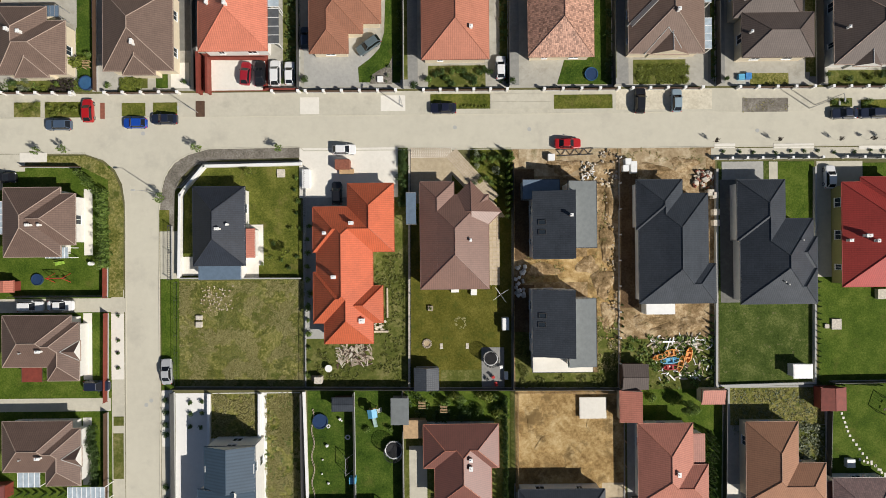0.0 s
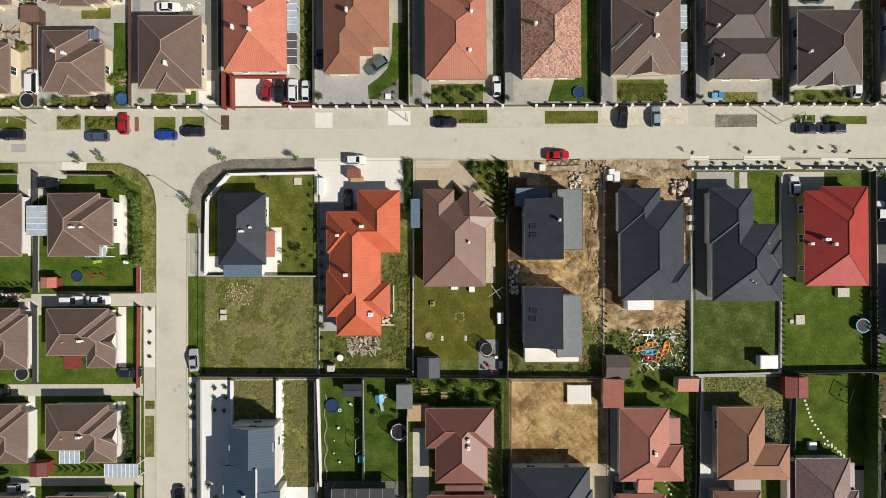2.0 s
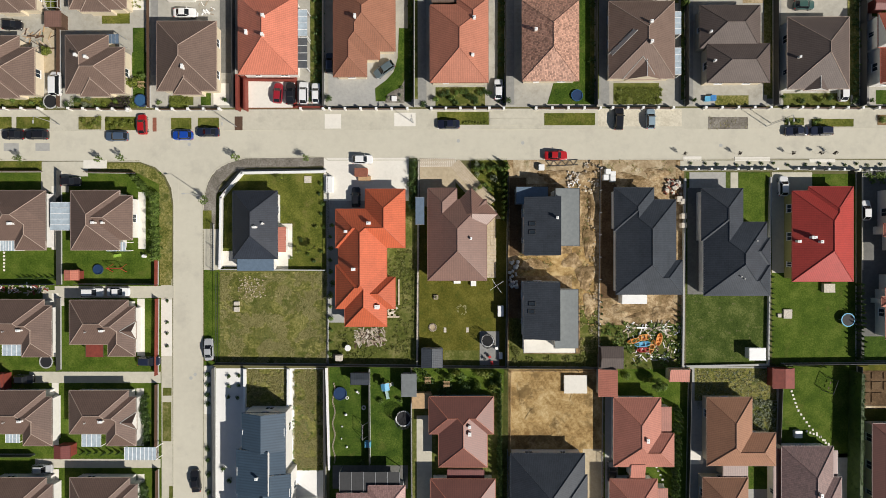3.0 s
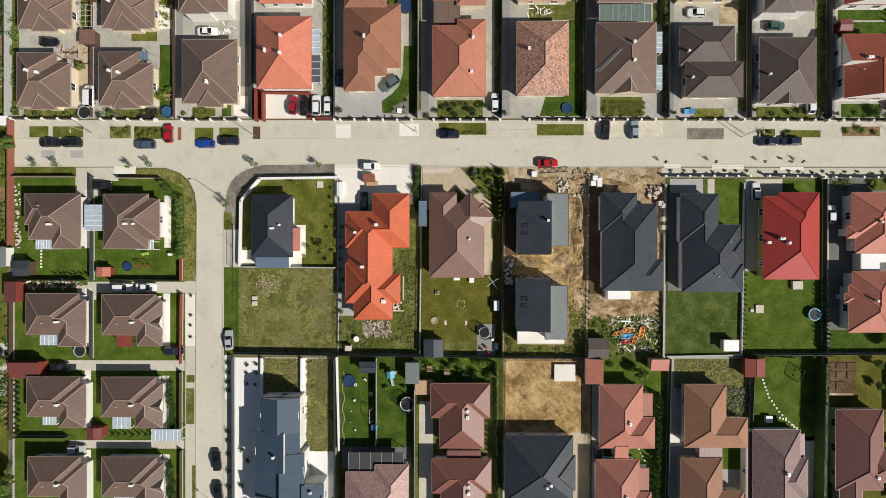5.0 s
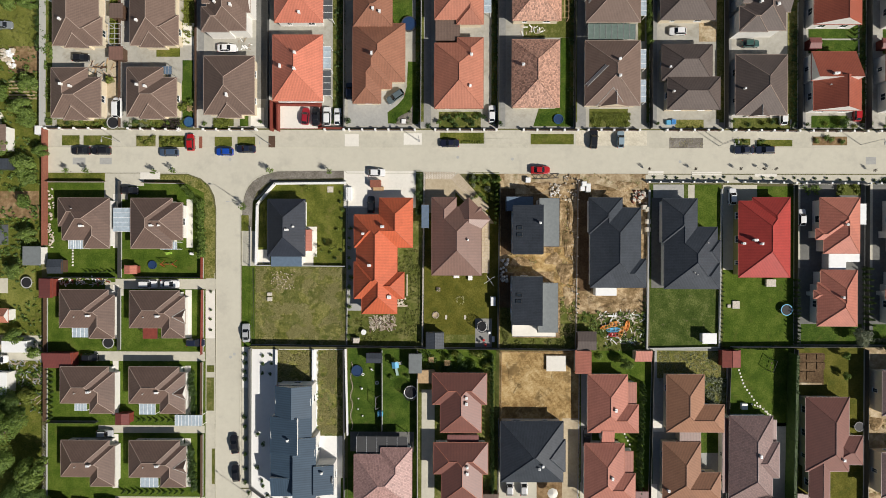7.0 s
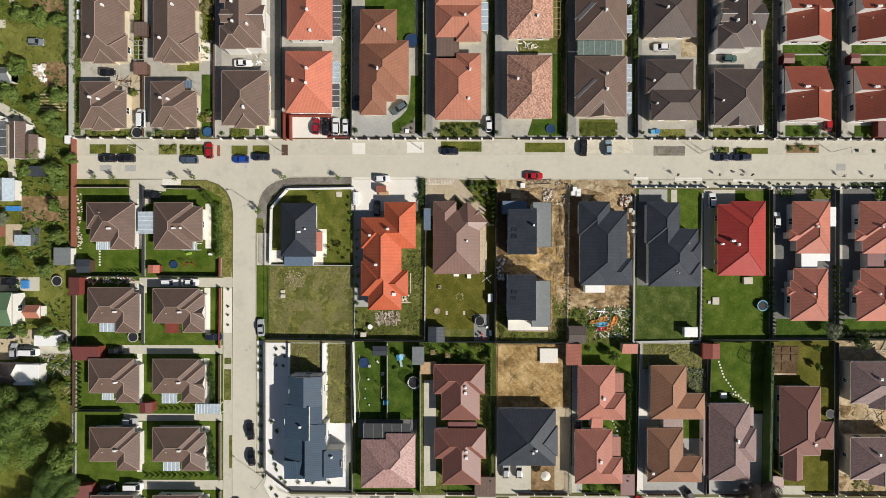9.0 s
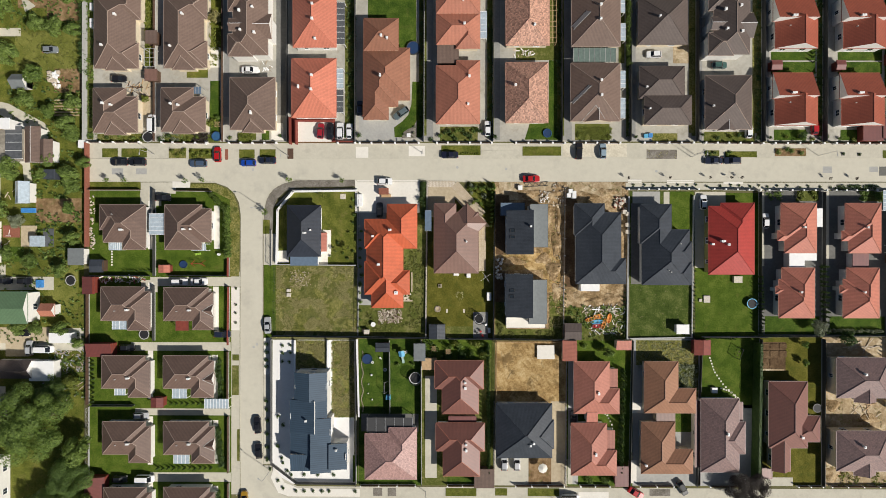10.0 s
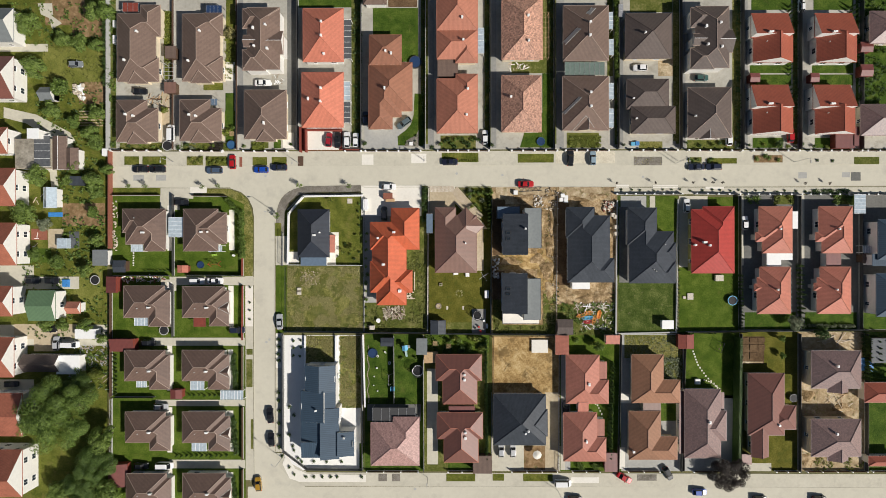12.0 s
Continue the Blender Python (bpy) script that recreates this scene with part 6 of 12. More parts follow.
h.chimney(3.52, 35.87)
h.windows()
h = House(1.15, 60.19, "terracotta", "cream_wall", 3.0, 30, "terracotta tiled house with cream walls", group="houses north of the street")
h.plan((-4.19, 51.02, 6.47, 58.64), (0.67, 50.01, 6.47, 58.64))
h.plan((-4.2, 58.5, 6.47, 70.0), drop=-0.3)
h.chimney(2.35, 61.09)
h.chimney(2.65, 55.19)
h.windows()
h = House(18.01, 39.21, "mottled", "cream_wall", 3.0, 30, "mottled clay-tiled house with cream walls", group="houses north of the street")
h.plan((12.79, 31.82, 23.16, 46.59))
h.chimney(15.01, 40.61)
h.windows()
h = House(18.16, 58.99, "mottled", "cream_wall", 3.0, 30, "mottled clay-tiled house with cream walls", group="houses north of the street")
h.plan((12.81, 50.80, 23.47, 67.14))
h.chimney(19.36, 61.19)
h.chimney(19.46, 54.79)
h.windows()
h = House(34.75, 39.24, "brown", "cream_wall", 3.0, 30, "taupe tiled house with roof windows and cream walls", group="houses north of the street", cap="hip_tile")
h.plan((28.74, 32.21, 40.75, 46.39))
h.wing(32.04, 32.08, 38.28, 36.37, "y", drop=0.1, capmat='white')
h.chimney(35.25, 41.24)
h.chimney(35.25, 37.64)
h.flashing((28.42, 36.45), (32.53, 40.40))
h.flashing((29.16, 36.30), (33.11, 40.11))
h.collector((28.8, 36.7), (29.3, 36.4), (33.0, 40.05), (32.5, 40.3))
h.flashing((31.08, 31.91), (34.30, 35.58), (36.81, 32.65))
h.windows()
h = House(34.83, 57.69, "brown", "cream_wall", 3.0, 30, "taupe tiled house with roof windows and cream walls", group="houses north of the street", cap="hip_tile")
h.plan((28.92, 50.43, 40.77, 64.86))
h.chimney(35.03, 59.09)
h.chimney(35.03, 55.79)
h.flashing((28.46, 54.91), (32.12, 58.41))
h.flashing((29.34, 54.47), (33.00, 57.98))
h.collector((29.0, 55.3), (29.5, 54.7), (32.9, 57.9), (32.1, 58.3))
h.flashing((34.45, 62.06), (36.35, 64.25))
h.flashing((35.33, 61.63), (37.23, 63.96))
h.collector((34.6, 62.1), (35.3, 61.75), (37.1, 63.9), (36.3, 64.1))
h.windows()
h = House(51.85, 38.27, "umber", "cream_wall", 3.0, 30, "brown hipped-roof house with a lower front wing", group="houses north of the street")
h.plan((45.49, 37.76, 56.43, 45.57))
h.plan((46.61, 31.32, 58.02, 38.39), drop=-0.35)
h.chimney(46.85, 40.27, 0.32, 0.32)
h.chimney(47.55, 34.97, 0.32, 0.32)
h.windows()
h = House(51.16, 56.90, "umber", "cream_wall", 3.0, 30, "brown hipped-roof house with cream walls", group="houses north of the street")
h.plan((45.15, 50.95, 57.16, 62.75))
h.chimney(49.36, 56.70, 0.36, 0.36)
h.windows()
h = House(67.12, 36.61, "umber", "white_wall", 3.0, 30, "grey-brown hipped-roof house with a white-edged front gable", group="houses north of the street", cap="hip_tile")
h.plan((61.48, 30.18, 72.78, 43.35))
h.wing(64.52, 29.91, 68.99, 34.06, "y", drop=0.1, capmat='white')
h.chimney(62.92, 35.61, 0.32, 0.32)
h.windows()
h = House(67.05, 55.21, "umber", "white_wall", 5.2, 30, "two-storey grey-brown house with dormers and white walls", group="houses north of the street", cap="hip_tile")
villa(h, 61.2, 47.47, 71.97, 63.58)
h.windows(2)
h = House(82.66, 37.45, "rust", "white_wall", 3.7, 33, "tall rust-red gabled house with grey side walls", group="houses north of the street", over=0.3)
h.wing(77.54, 37.52, 87.17, 43.70, "n", pitch=23)
h.wing(78.24, 31.10, 88.55, 38.04, "y", drop=0.3)
h.chimney(80.96, 38.15, 1.01, 0.36)
h.vent(80.66, 36.15)
h.windows()
h = House(98.75, 37.39, "rust", "white_wall", 3.7, 33, "tall rust-red gabled house with grey side walls", group="houses north of the street", over=0.3)
h.wing(93.62, 37.48, 103.26, 43.66, "n", pitch=23)
h.wing(94.36, 31.05, 104.68, 37.99, "y", drop=0.3)
h.chimney(96.75, 38.09, 1.01, 0.36)
h.vent(96.55, 36.09)
h.windows()
h = House(82.71, 56.03, "rust", "white_wall", 3.7, 33, "tall rust-red gabled house with grey side walls", group="houses north of the street", over=0.3)
h.wing(77.57, 56.17, 87.18, 62.34, "n", pitch=23)
h.wing(78.27, 49.81, 88.57, 56.73, "y", drop=0.3)
h.chimney(81.01, 56.43, 1.01, 0.36)
h.vent(80.71, 54.53)
h.windows()
h = House(99.22, 56.04, "rust", "white_wall", 3.7, 33, "tall rust-red gabled house with grey side walls", group="houses north of the street", over=0.3)
h.wing(94.09, 56.11, 103.71, 62.28, "n", pitch=23)
h.wing(94.83, 49.75, 105.14, 56.67, "y", drop=0.3)
h.chimney(97.22, 56.44, 1.01, 0.36)
h.vent(96.92, 54.44)
h.windows()
h = House(111.33, 34.75, "plum", "cream_wall", 3.0, 30, "plum tiled house with cream walls", group="houses north of the street")
h.plan((106.46, 30.66, 116.30, 38.81))
h.windows()
h = House(113.36, 58.96, "plum", "cream_wall", 3.0, 30, "plum tiled house with cream walls", group="houses north of the street")
h.plan((108.86, 54.70, 117.79, 63.12))
h.windows()
h = House(-81.38, 6.16, "taupe", "white_wall", 3.0, 30, "brown hipped-roof bungalow with white-capped hips", group="paired bungalows in the west block", cap="hip_tile")
h.plan((-87.04, 5.64, -75.64, 11.77), (-86.17, 2.56, -75.64, 11.77), (-81.35, 0.75, -75.64, 11.77))
h.chimney(-80.48, 5.56, 0.79, 0.36)
h.vent(-82.98, 9.36)
h.windows()
h = House(-64.53, 5.98, "taupe", "white_wall", 3.0, 30, "brown hipped-roof bungalow with white-capped hips", group="paired bungalows in the west block", cap="hip_tile")
h.plan((-70.96, 0.74, -61.85, 11.74), (-70.96, 2.61, -59.51, 10.74))
h.chimney(-65.23, 5.68, 0.58, 0.32)
h.chimney(-63.63, 5.68, 0.29, 0.29)
h.windows()
h = House(-80.77, -13.70, "taupe", "white_wall", 3.0, 30, "brown hipped-roof bungalow with white-capped hips", group="paired bungalows in the west block", cap="hip_tile")
h.plan((-86.73, -16.75, -75.93, -8.47), (-86.73, -16.75, -74.59, -9.61), (-80.16, -19.09, -74.59, -9.61))
h.chimney(-79.07, -13.90, 0.72, 0.32)
h.vent(-82.27, -14.20)
h.windows()
h = House(-64.98, -13.76, "taupe", "white_wall", 3.0, 30, "brown hipped-roof bungalow with white-capped hips", group="paired bungalows in the west block", cap="hip_tile")
h.plan((-71.25, -16.75, -60.26, -8.62), (-71.25, -16.75, -59.06, -9.75), (-64.09, -18.96, -59.06, -9.75))
h.wing(-62.34, -15.77, -58.94, -12.62, "x", drop=0.05, pitch=42, caps=False, walls=False)
h.flashing((-59.04, -12.62), (-61.19, -14.17), (-59.04, -15.77))
h.chimney(-63.98, -13.96, 0.72, 0.32)
h.vent(-67.18, -14.26)
h.windows()
h = House(-80.69, -30.51, "taupe", "white_wall", 3.0, 30, "brown hipped-roof bungalow with white-capped hips", group="paired bungalows in the west block", cap="hip_tile")
h.plan((-86.55, -33.41, -75.82, -25.39), (-86.55, -33.41, -74.61, -26.59), (-79.98, -35.61, -74.61, -26.59))
h.chimney(-78.89, -30.41, 0.72, 0.32)
h.vent(-82.19, -30.81)
h.windows()
h = House(-65.10, -30.67, "taupe", "white_wall", 3.0, 30, "brown hipped-roof bungalow with white-capped hips", group="paired bungalows in the west block", cap="hip_tile")
h.plan((-71.34, -33.40, -60.28, -25.39), (-71.34, -33.40, -58.95, -26.59), (-64.44, -35.60, -58.95, -26.59))
h.wing(-62.23, -32.54, -58.83, -29.39, "x", drop=0.05, pitch=42, caps=False, walls=False)
h.flashing((-58.93, -29.39), (-61.08, -30.94), (-58.93, -32.54))
h.chimney(-64.10, -30.47, 0.72, 0.32)
h.vent(-67.30, -30.87)
h.windows()
h = House(-80.50, -46.77, "taupe", "white_wall", 3.0, 30, "brown hipped-roof bungalow with white-capped hips", group="paired bungalows in the west block", cap="hip_tile")
h.plan((-86.37, -49.64, -75.70, -41.62), (-86.37, -49.64, -74.50, -42.82), (-79.87, -51.71, -74.50, -42.82))
h.chimney(-78.80, -46.27, 0.72, 0.32)
h.vent(-82.00, -46.77)
h.windows()
h = House(-64.83, -46.73, "taupe", "white_wall", 3.0, 30, "brown hipped-roof bungalow with white-capped hips", group="paired bungalows in the west block", cap="hip_tile")
h.plan((-71.29, -49.67, -60.10, -41.61), (-71.29, -49.67, -58.76, -42.81), (-64.33, -51.82, -58.76, -42.81))
h.wing(-62.04, -48.76, -58.64, -45.61, "x", drop=0.05, pitch=42, caps=False, walls=False)
h.flashing((-58.74, -45.61), (-60.89, -47.16), (-58.74, -48.76))
h.chimney(-63.83, -46.23, 0.72, 0.32)
h.vent(-67.03, -46.73)
h.windows()
h = House(-80.42, -62.98, "taupe", "white_wall", 3.0, 30, "brown hipped-roof bungalow with white-capped hips", group="paired bungalows in the west block", cap="hip_tile")
h.plan((-86.12, -66.01, -75.52, -57.85), (-86.12, -66.01, -74.31, -59.05), (-79.68, -68.07, -74.31, -59.05))
h.chimney(-78.62, -62.18, 0.72, 0.32)
h.vent(-81.92, -62.78)
h.windows()
h = House(-64.67, -62.93, "taupe", "white_wall", 3.0, 30, "brown hipped-roof bungalow with white-capped hips", group="paired bungalows in the west block", cap="hip_tile")
h.plan((-71.24, -65.85, -59.92, -57.76), (-71.24, -65.85, -58.58, -58.96), (-64.21, -68.04, -58.58, -58.96))
h.wing(-61.86, -64.91, -58.46, -61.76, "x", drop=0.05, pitch=42, caps=False, walls=False)
h.flashing((-58.56, -61.76), (-60.71, -63.31), (-58.56, -64.91))
h.chimney(-63.67, -62.13, 0.72, 0.32)
h.vent(-66.87, -62.73)
h.windows()
h = House(-36.60, 5.30, "ink", "white_wall", 3.2, 34, "dark slate hipped-roof house with white walls", group="houses south of the street")
h.plan((-40.70, -0.90, -32.49, 11.58))
h.chimney(-35.80, 4.80, 0.65, 0.32)
h.chimney(-34.60, 5.50, 0.29, 0.29)
h.windows()
h = House(-15.28, -0.79, "vivid", "white_wall", 3.1, 36, "sprawling bright orange tiled house", group="houses south of the street")
h.plan((-16.22, 1.08, -8.91, 11.89), (-21.73, 1.08, -8.91, 8.20), (-21.21, -10.17, -12.31, 8.20), (-21.73, -10.17, -12.31, -2.14), (-20.03, -13.46, -12.31, -2.14), (-17.41, -10.17, -10.75, -4.39))
h.chimney(-17.98, -2.79, 0.65, 0.43)
h.chimney(-15.28, 5.51, 0.65, 0.43)
h.chimney(-19.48, 4.01, 0.50, 0.36)
h.chimney(-13.88, -9.69, 0.79, 0.65)
h.windows()
h = House(0.95, 3.52, "redbrown", "cream_wall", 3.0, 30, "brown tiled house with a hipped front porch", group="houses south of the street")
h.plan((-4.70, -4.97, 6.14, 9.96), (-4.70, 3.27, 0.65, 12.05))
h.wing(-0.07, 3.84, 6.72, 10.65, turn=45)
h.chimney(3.15, 2.72, 0.29, 0.36)
h.windows()
h = House(35.71, 2.13, "slate", "white_wall", 3.2, 30.5, "dark slate hipped house still under construction", group="houses south of the street")
h.plan((29.97, -7.54, 40.92, 9.83), (34.87, -7.54, 42.10, -1.32), (29.61, 4.18, 36.86, 12.03))
h.windows()
h = House(51.83, 2.03, "slate", "white_wall", 3.2, 30.5, "dark slate hipped house with a stepped front", group="houses south of the street")
h.plan((46.07, -7.77, 57.59, 5.67), (51.19, -7.77, 58.16, -2.21), (53.12, -2.09, 58.19, 2.80), (45.63, 2.29, 53.17, 11.87))
h.vent(51.60, -4.20)
h.vent(52.30, -4.60)
h.vent(54.63, 2.23)
h.windows()
h = House(67.40, 2.84, "red", "olive_wall", 3.2, 28, "bright red hipped-roof house with olive walls", group="houses south of the street")
h.plan((62.24, -5.19, 73.36, 11.37), (65.21, -5.19, 73.36, 12.16))
h.chimney(62.90, 2.14, 0.58, 0.36)
h.chimney(64.90, 2.84, 0.86, 0.43)
h.chimney(65.90, 2.04, 0.43, 0.43)
h.windows()
h = House(83.79, 6.10, "pink", "white_wall", 3.2, 30.5, "salmon tiled house with white walls", group="houses south of the street", cap="terracotta")
h.plan((80.68, 0.03, 88.47, 7.50), (79.82, 3.01, 88.47, 12.14), (78.96, 3.01, 83.52, 5.39))
h.chimney(83.99, 6.20, 0.36, 0.36)
h.windows()
h = House(99.05, 6.08, "pink", "white_wall", 3.2, 30.5, "salmon tiled house with white walls", group="houses south of the street", cap="terracotta")
h.plan((96.18, 0.01, 104.10, 7.48), (95.39, 2.99, 104.10, 12.11), (94.54, 2.99, 98.69, 5.37))
h.chimney(99.05, 6.18, 0.36, 0.36)
h.windows()
h = House(83.17, -9.66, "pink", "white_wall", 3.2, 30.5, "salmon tiled house with white walls", group="houses south of the street", cap="terracotta")
h.plan((79.33, -15.81, 88.00, -6.41), (80.07, -9.84, 88.00, -3.63), (78.55, -9.84, 83.50, -8.06))
h.chimney(83.27, -9.36, 0.36, 0.36)
h.windows()
h = House(98.70, -9.66, "pink", "white_wall", 3.2, 30.5, "salmon tiled house with white walls", group="houses south of the street", cap="terracotta")
h.plan((94.91, -15.81, 103.69, -6.42), (95.70, -9.72, 103.69, -3.64), (94.12, -9.72, 98.67, -7.87))
h.chimney(98.50, -9.36, 0.36, 0.36)
h.windows()
h = House(115.02, 2.69, "steelblue", "white_wall", 5.2, 30, "grey hipped-roof house with grey walls", group="houses south of the street")
h.plan((109.15, -1.75, 121.67, 8.52))
h.wing(108.05, -3.23, 122.08, -0.29, "flat", drop=0.4)
h.windows()
h = House(115.17, -10.76, "steelblue", "white_wall", 5.2, 30, "grey hipped-roof house with grey walls", group="houses south of the street")
h.plan((108.69, -16.29, 121.66, -5.27))
h.windows()
h = House(1.46, -32.94, "brownred", "white_wall", 3.0, 30, "brown-red tiled house with white-capped hips", group="houses along the south street", cap="terracotta")
h.plan((-4.50, -33.35, 7.41, -26.49), (-2.72, -39.47, 6.22, -27.68))
h.chimney(2.86, -31.24, 0.43, 0.43)
h.chimney(2.86, -32.54, 0.50, 0.58)
h.windows()
h = House(1.78, -48.25, "brownred", "white_wall", 3.0, 30, "brown-red tiled house with white-capped hips", group="houses along the south street", cap="terracotta")
h.plan((-4.23, -48.60, 7.69, -41.72), (-2.45, -54.74, 6.50, -42.92))
h.chimney(3.08, -46.15, 0.43, 0.43)
h.chimney(3.08, -47.55, 0.50, 0.58)
h.windows()
h = House(17.87, -43.66, "slate", "white_wall", 3.2, 30.5, "dark slate hipped-roof house", group="houses along the south street")
h.plan((10.51, -50.14, 24.13, -36.85), (20.47, -47.81, 24.59, -40.83))
h.chimney(19.17, -45.46, 0.43, 0.43)
h.chimney(18.47, -46.16, 0.36, 0.36)
h.windows()
h = House(35.06, -32.97, "salmon", "white_wall", 3.0, 30, "salmon hipped-roof house with a side wing", group="houses along the south street", cap="terracotta")
h.plan((29.57, -39.35, 38.22, -26.65), (32.86, -39.35, 40.62, -33.22))
h.wing(37.11, -34.20, 40.25, -28.51, "flat", drop=0.3)
h.chimney(34.96, -33.77, 0.43, 0.65)
h.windows()
h = House(34.39, -48.07, "salmon", "white_wall", 3.0, 30, "salmon hipped-roof house with a side wing", group="houses along the south street", cap="terracotta")
h.plan((28.89, -54.42, 37.56, -41.69), (32.19, -54.42, 39.96, -48.28))
h.wing(36.44, -49.30, 39.58, -43.59, "flat", drop=0.3)
h.chimney(34.29, -48.47, 0.43, 0.65)
h.windows()
h = House(53.07, -32.83, "tan", "cream_wall", 3.0, 30, "tan hipped-roof house with cream walls", group="houses along the south street")
h.plan((46.74, -39.14, 54.96, -26.57), (50.49, -39.14, 59.31, -33.15))
h.windows()
h = House(52.26, -47.63, "tan", "cream_wall", 3.0, 30, "tan hipped-roof house with cream walls", group="houses along the south street")
h.plan((45.99, -53.97, 54.22, -41.37), (49.74, -53.97, 58.57, -47.97))
h.chimney(46.86, -51.63)
h.windows()
h = House(65.38, -44.55, "plum", "white_wall", 3.0, 30, "plum-brown hipped-roof house with side bays", group="houses along the south street")
h.plan((60.45, -53.56, 69.88, -35.58), (64.65, -49.07, 71.38, -41.27))
h.wing(59.38, -52.59, 61.03, -36.34, "flat", drop=0.6, roof='brownred')
h.wing(68.46, -41.73, 71.01, -36.62, "flat", drop=0.5, roof='brownred')
h.chimney(65.68, -43.35, 0.43, 0.65)
h.windows()
h = House(83.29, -42.34, "brownred", "cream_wall", 3.0, 30, "red-brown L-shaped tiled house", group="houses along the south street")
h.plan((77.05, -47.58, 86.48, -31.40))
h.wing(77.85, -53.28, 82.35, -43.08, "y")
h.plan((82.31, -46.08, 89.50, -39.79))
h.chimney(84.09, -44.44)
h.windows()
h = House(99.10, -30.69, "plum", "cream_wall", 4.2, 30, "plum mottled tiled house with cream walls", group="houses along the south street")
h.plan((92.73, -34.99, 105.50, -25.34))
h.wing(96.99, -36.05, 102.19, -32.04, "y", drop=0.1)
h.chimney(97.80, -28.79)
h.windows()
h = House(99.12, -48.40, "plum", "cream_wall", 4.2, 30, "plum mottled tiled house with cream walls", group="houses along the south street")
h.plan((92.69, -52.69, 105.48, -43.02))
h.wing(96.95, -53.78, 102.16, -49.75, "y", drop=0.1)
h.chimney(97.72, -46.10)
h.windows()
h = House(-15.33, -49.19, "rose", "white_wall", 3.3, 30, "pinkish hipped-roof house with a stepped ridge", group="houses along the south street")
h.plan((-21.6, -55.46, -8.95, -44.28), (-15.75, -53.79, -8.95, -42.82))
h.windows()
h = House(112.55, -36.38, "rust", "white_wall", 3.0, 30, "flat grey house with a red-brown roof", group="houses along the south street")
h.plan((107.35, -38.96, 117.70, -33.87))
h.windows()
h = House(113.05, -54.35, "rust", "white_wall", 3.0, 30, "low house with a red roof", group="houses along the south street")
h.plan((108.36, -55.60, 117.67, -53.05))
h.windows()
h = House(17.13, 5.94, "slate", "white_wall", 5.0, 30.5, "modern block with staggered dark and grey roofs under construction", group="houses south of the street", over=0.15)
h.wing(12.89, -0.27, 19.06, 10.19, "w", pitch=18)
h.wing(18.39, 1.42, 22.73, 11.71, "e", pitch=10, roof='greyflat')
h.wing(11.58, 9.14, 17.33, 12.16, "flat", eave=3.6, roof='bluesheet')
h.chimney(18.33, 6.34, 0.36, 0.36)
h.skylight(14.23, 5.34)
h.skylight(14.23, 3.84)
h.windows()
h = House(17.67, -11.67, "slate", "white_wall", 5.0, 30.5, "modern block with staggered dark and grey roofs under construction", group="houses south of the street", over=0.15)
h.wing(12.75, -15.48, 18.90, -5.08, "w", pitch=18)
h.wing(18.19, -17.07, 22.51, -6.51, "e", pitch=10, roof='greyflat')
h.wing(12.98, -18.34, 22.46, -15.51, "flat", eave=3.0, roof='pale')
h.skylight(14.17, -9.07)
h.skylight(14.07, -10.47)
h.windows()
h = House(-32.72, -41.02, "steelblue", "white_wall", 5.0, 22, "blue-grey standing-seam house with white terraces", group="houses along the south street", over=0.12)
h.wing(-38.39, -35.79, -30.60, -28.92, "y")
h.wing(-39.44, -43.46, -33.24, -35.53, "w", pitch=14)
h.wing(-33.50, -40.28, -30.60, -35.52, "e", pitch=14)
h.wing(-34.30, -53.11, -29.67, -40.02, "e", pitch=14)
h.wing(-30.03, -52.48, -25.92, -46.24, "e", pitch=14, drop=0.4)
h.wing(-39.55, -49.08, -34.37, -43.75, "w", pitch=14, drop=0.8)
h.wing(-39.55, -53.08, -34.37, -48.81, "s", pitch=14, drop=0.8)
h.chimney(-35.32, -40.22, 0.43, 0.36)
h.chimney(-28.22, -47.52, 0.43, 0.36)
h.windows(2)
h = House(-122.31, 17.42, "oldtile", "white_wall", 5.0, 38, "old white gabled house with a red tiled roof", group="old quarter houses", over=0.3)
h.wing(-130.87, 12.55, -113.75, 22.30, "x")
h.windows(2)
h = House(-122.19, 2.60, "oldtile", "white_wall", 5.0, 38, "old white gabled house with a red tiled roof", group="old quarter houses", over=0.3)
h.wing(-130.90, -2.87, -113.47, 8.06, "x")
h.windows(2)
h = House(-122.77, -12.19, "oldtile", "white_wall", 5.0, 38, "old white gabled house with a red tiled roof", group="old quarter houses", over=0.3)
h.wing(-130.93, -16.10, -114.64, -8.36, "x")
h.windows(2)
h = House(-122.55, -26.85, "oldtile", "white_wall", 5.0, 38, "old white gabled house with a red tiled roof", group="old quarter houses", over=0.3)
h.wing(-130.95, -31.97, -114.21, -21.72, "x")
h.windows(2)
h = House(-122.81, -56.55, "oldtile", "white_wall", 6.0, 38, "large white gabled house with a dark red roof", group="old quarter houses", over=0.3)
h.wing(-134.45, -62.65, -111.27, -50.52, "x")
h.windows(2)
h = House(-122.45, 45.86, "brownred", "white_wall", 5.0, 38, "old white gabled house with a brown roof", group="old quarter houses", over=0.3)
h.wing(-130.82, 40.48, -114.18, 51.34, "x")
h.windows(2)
h = House(-125.11, 59.68, "greyflat", "white_wall", 4.5, 38, "large pale metal-roofed house", group="old quarter houses", over=0.3)
h.wing(-135.65, 55.36, -114.61, 64.06, "x")
h.windows()
h = House(-123.74, -41.77, "oldtile", "white_wall", 5, 20, "old house with a dark red roof", group="old quarter houses", over=0.3)
h.wing(-135.36, -47.25, -112.05, -36.24, "x")
h.windows(2)
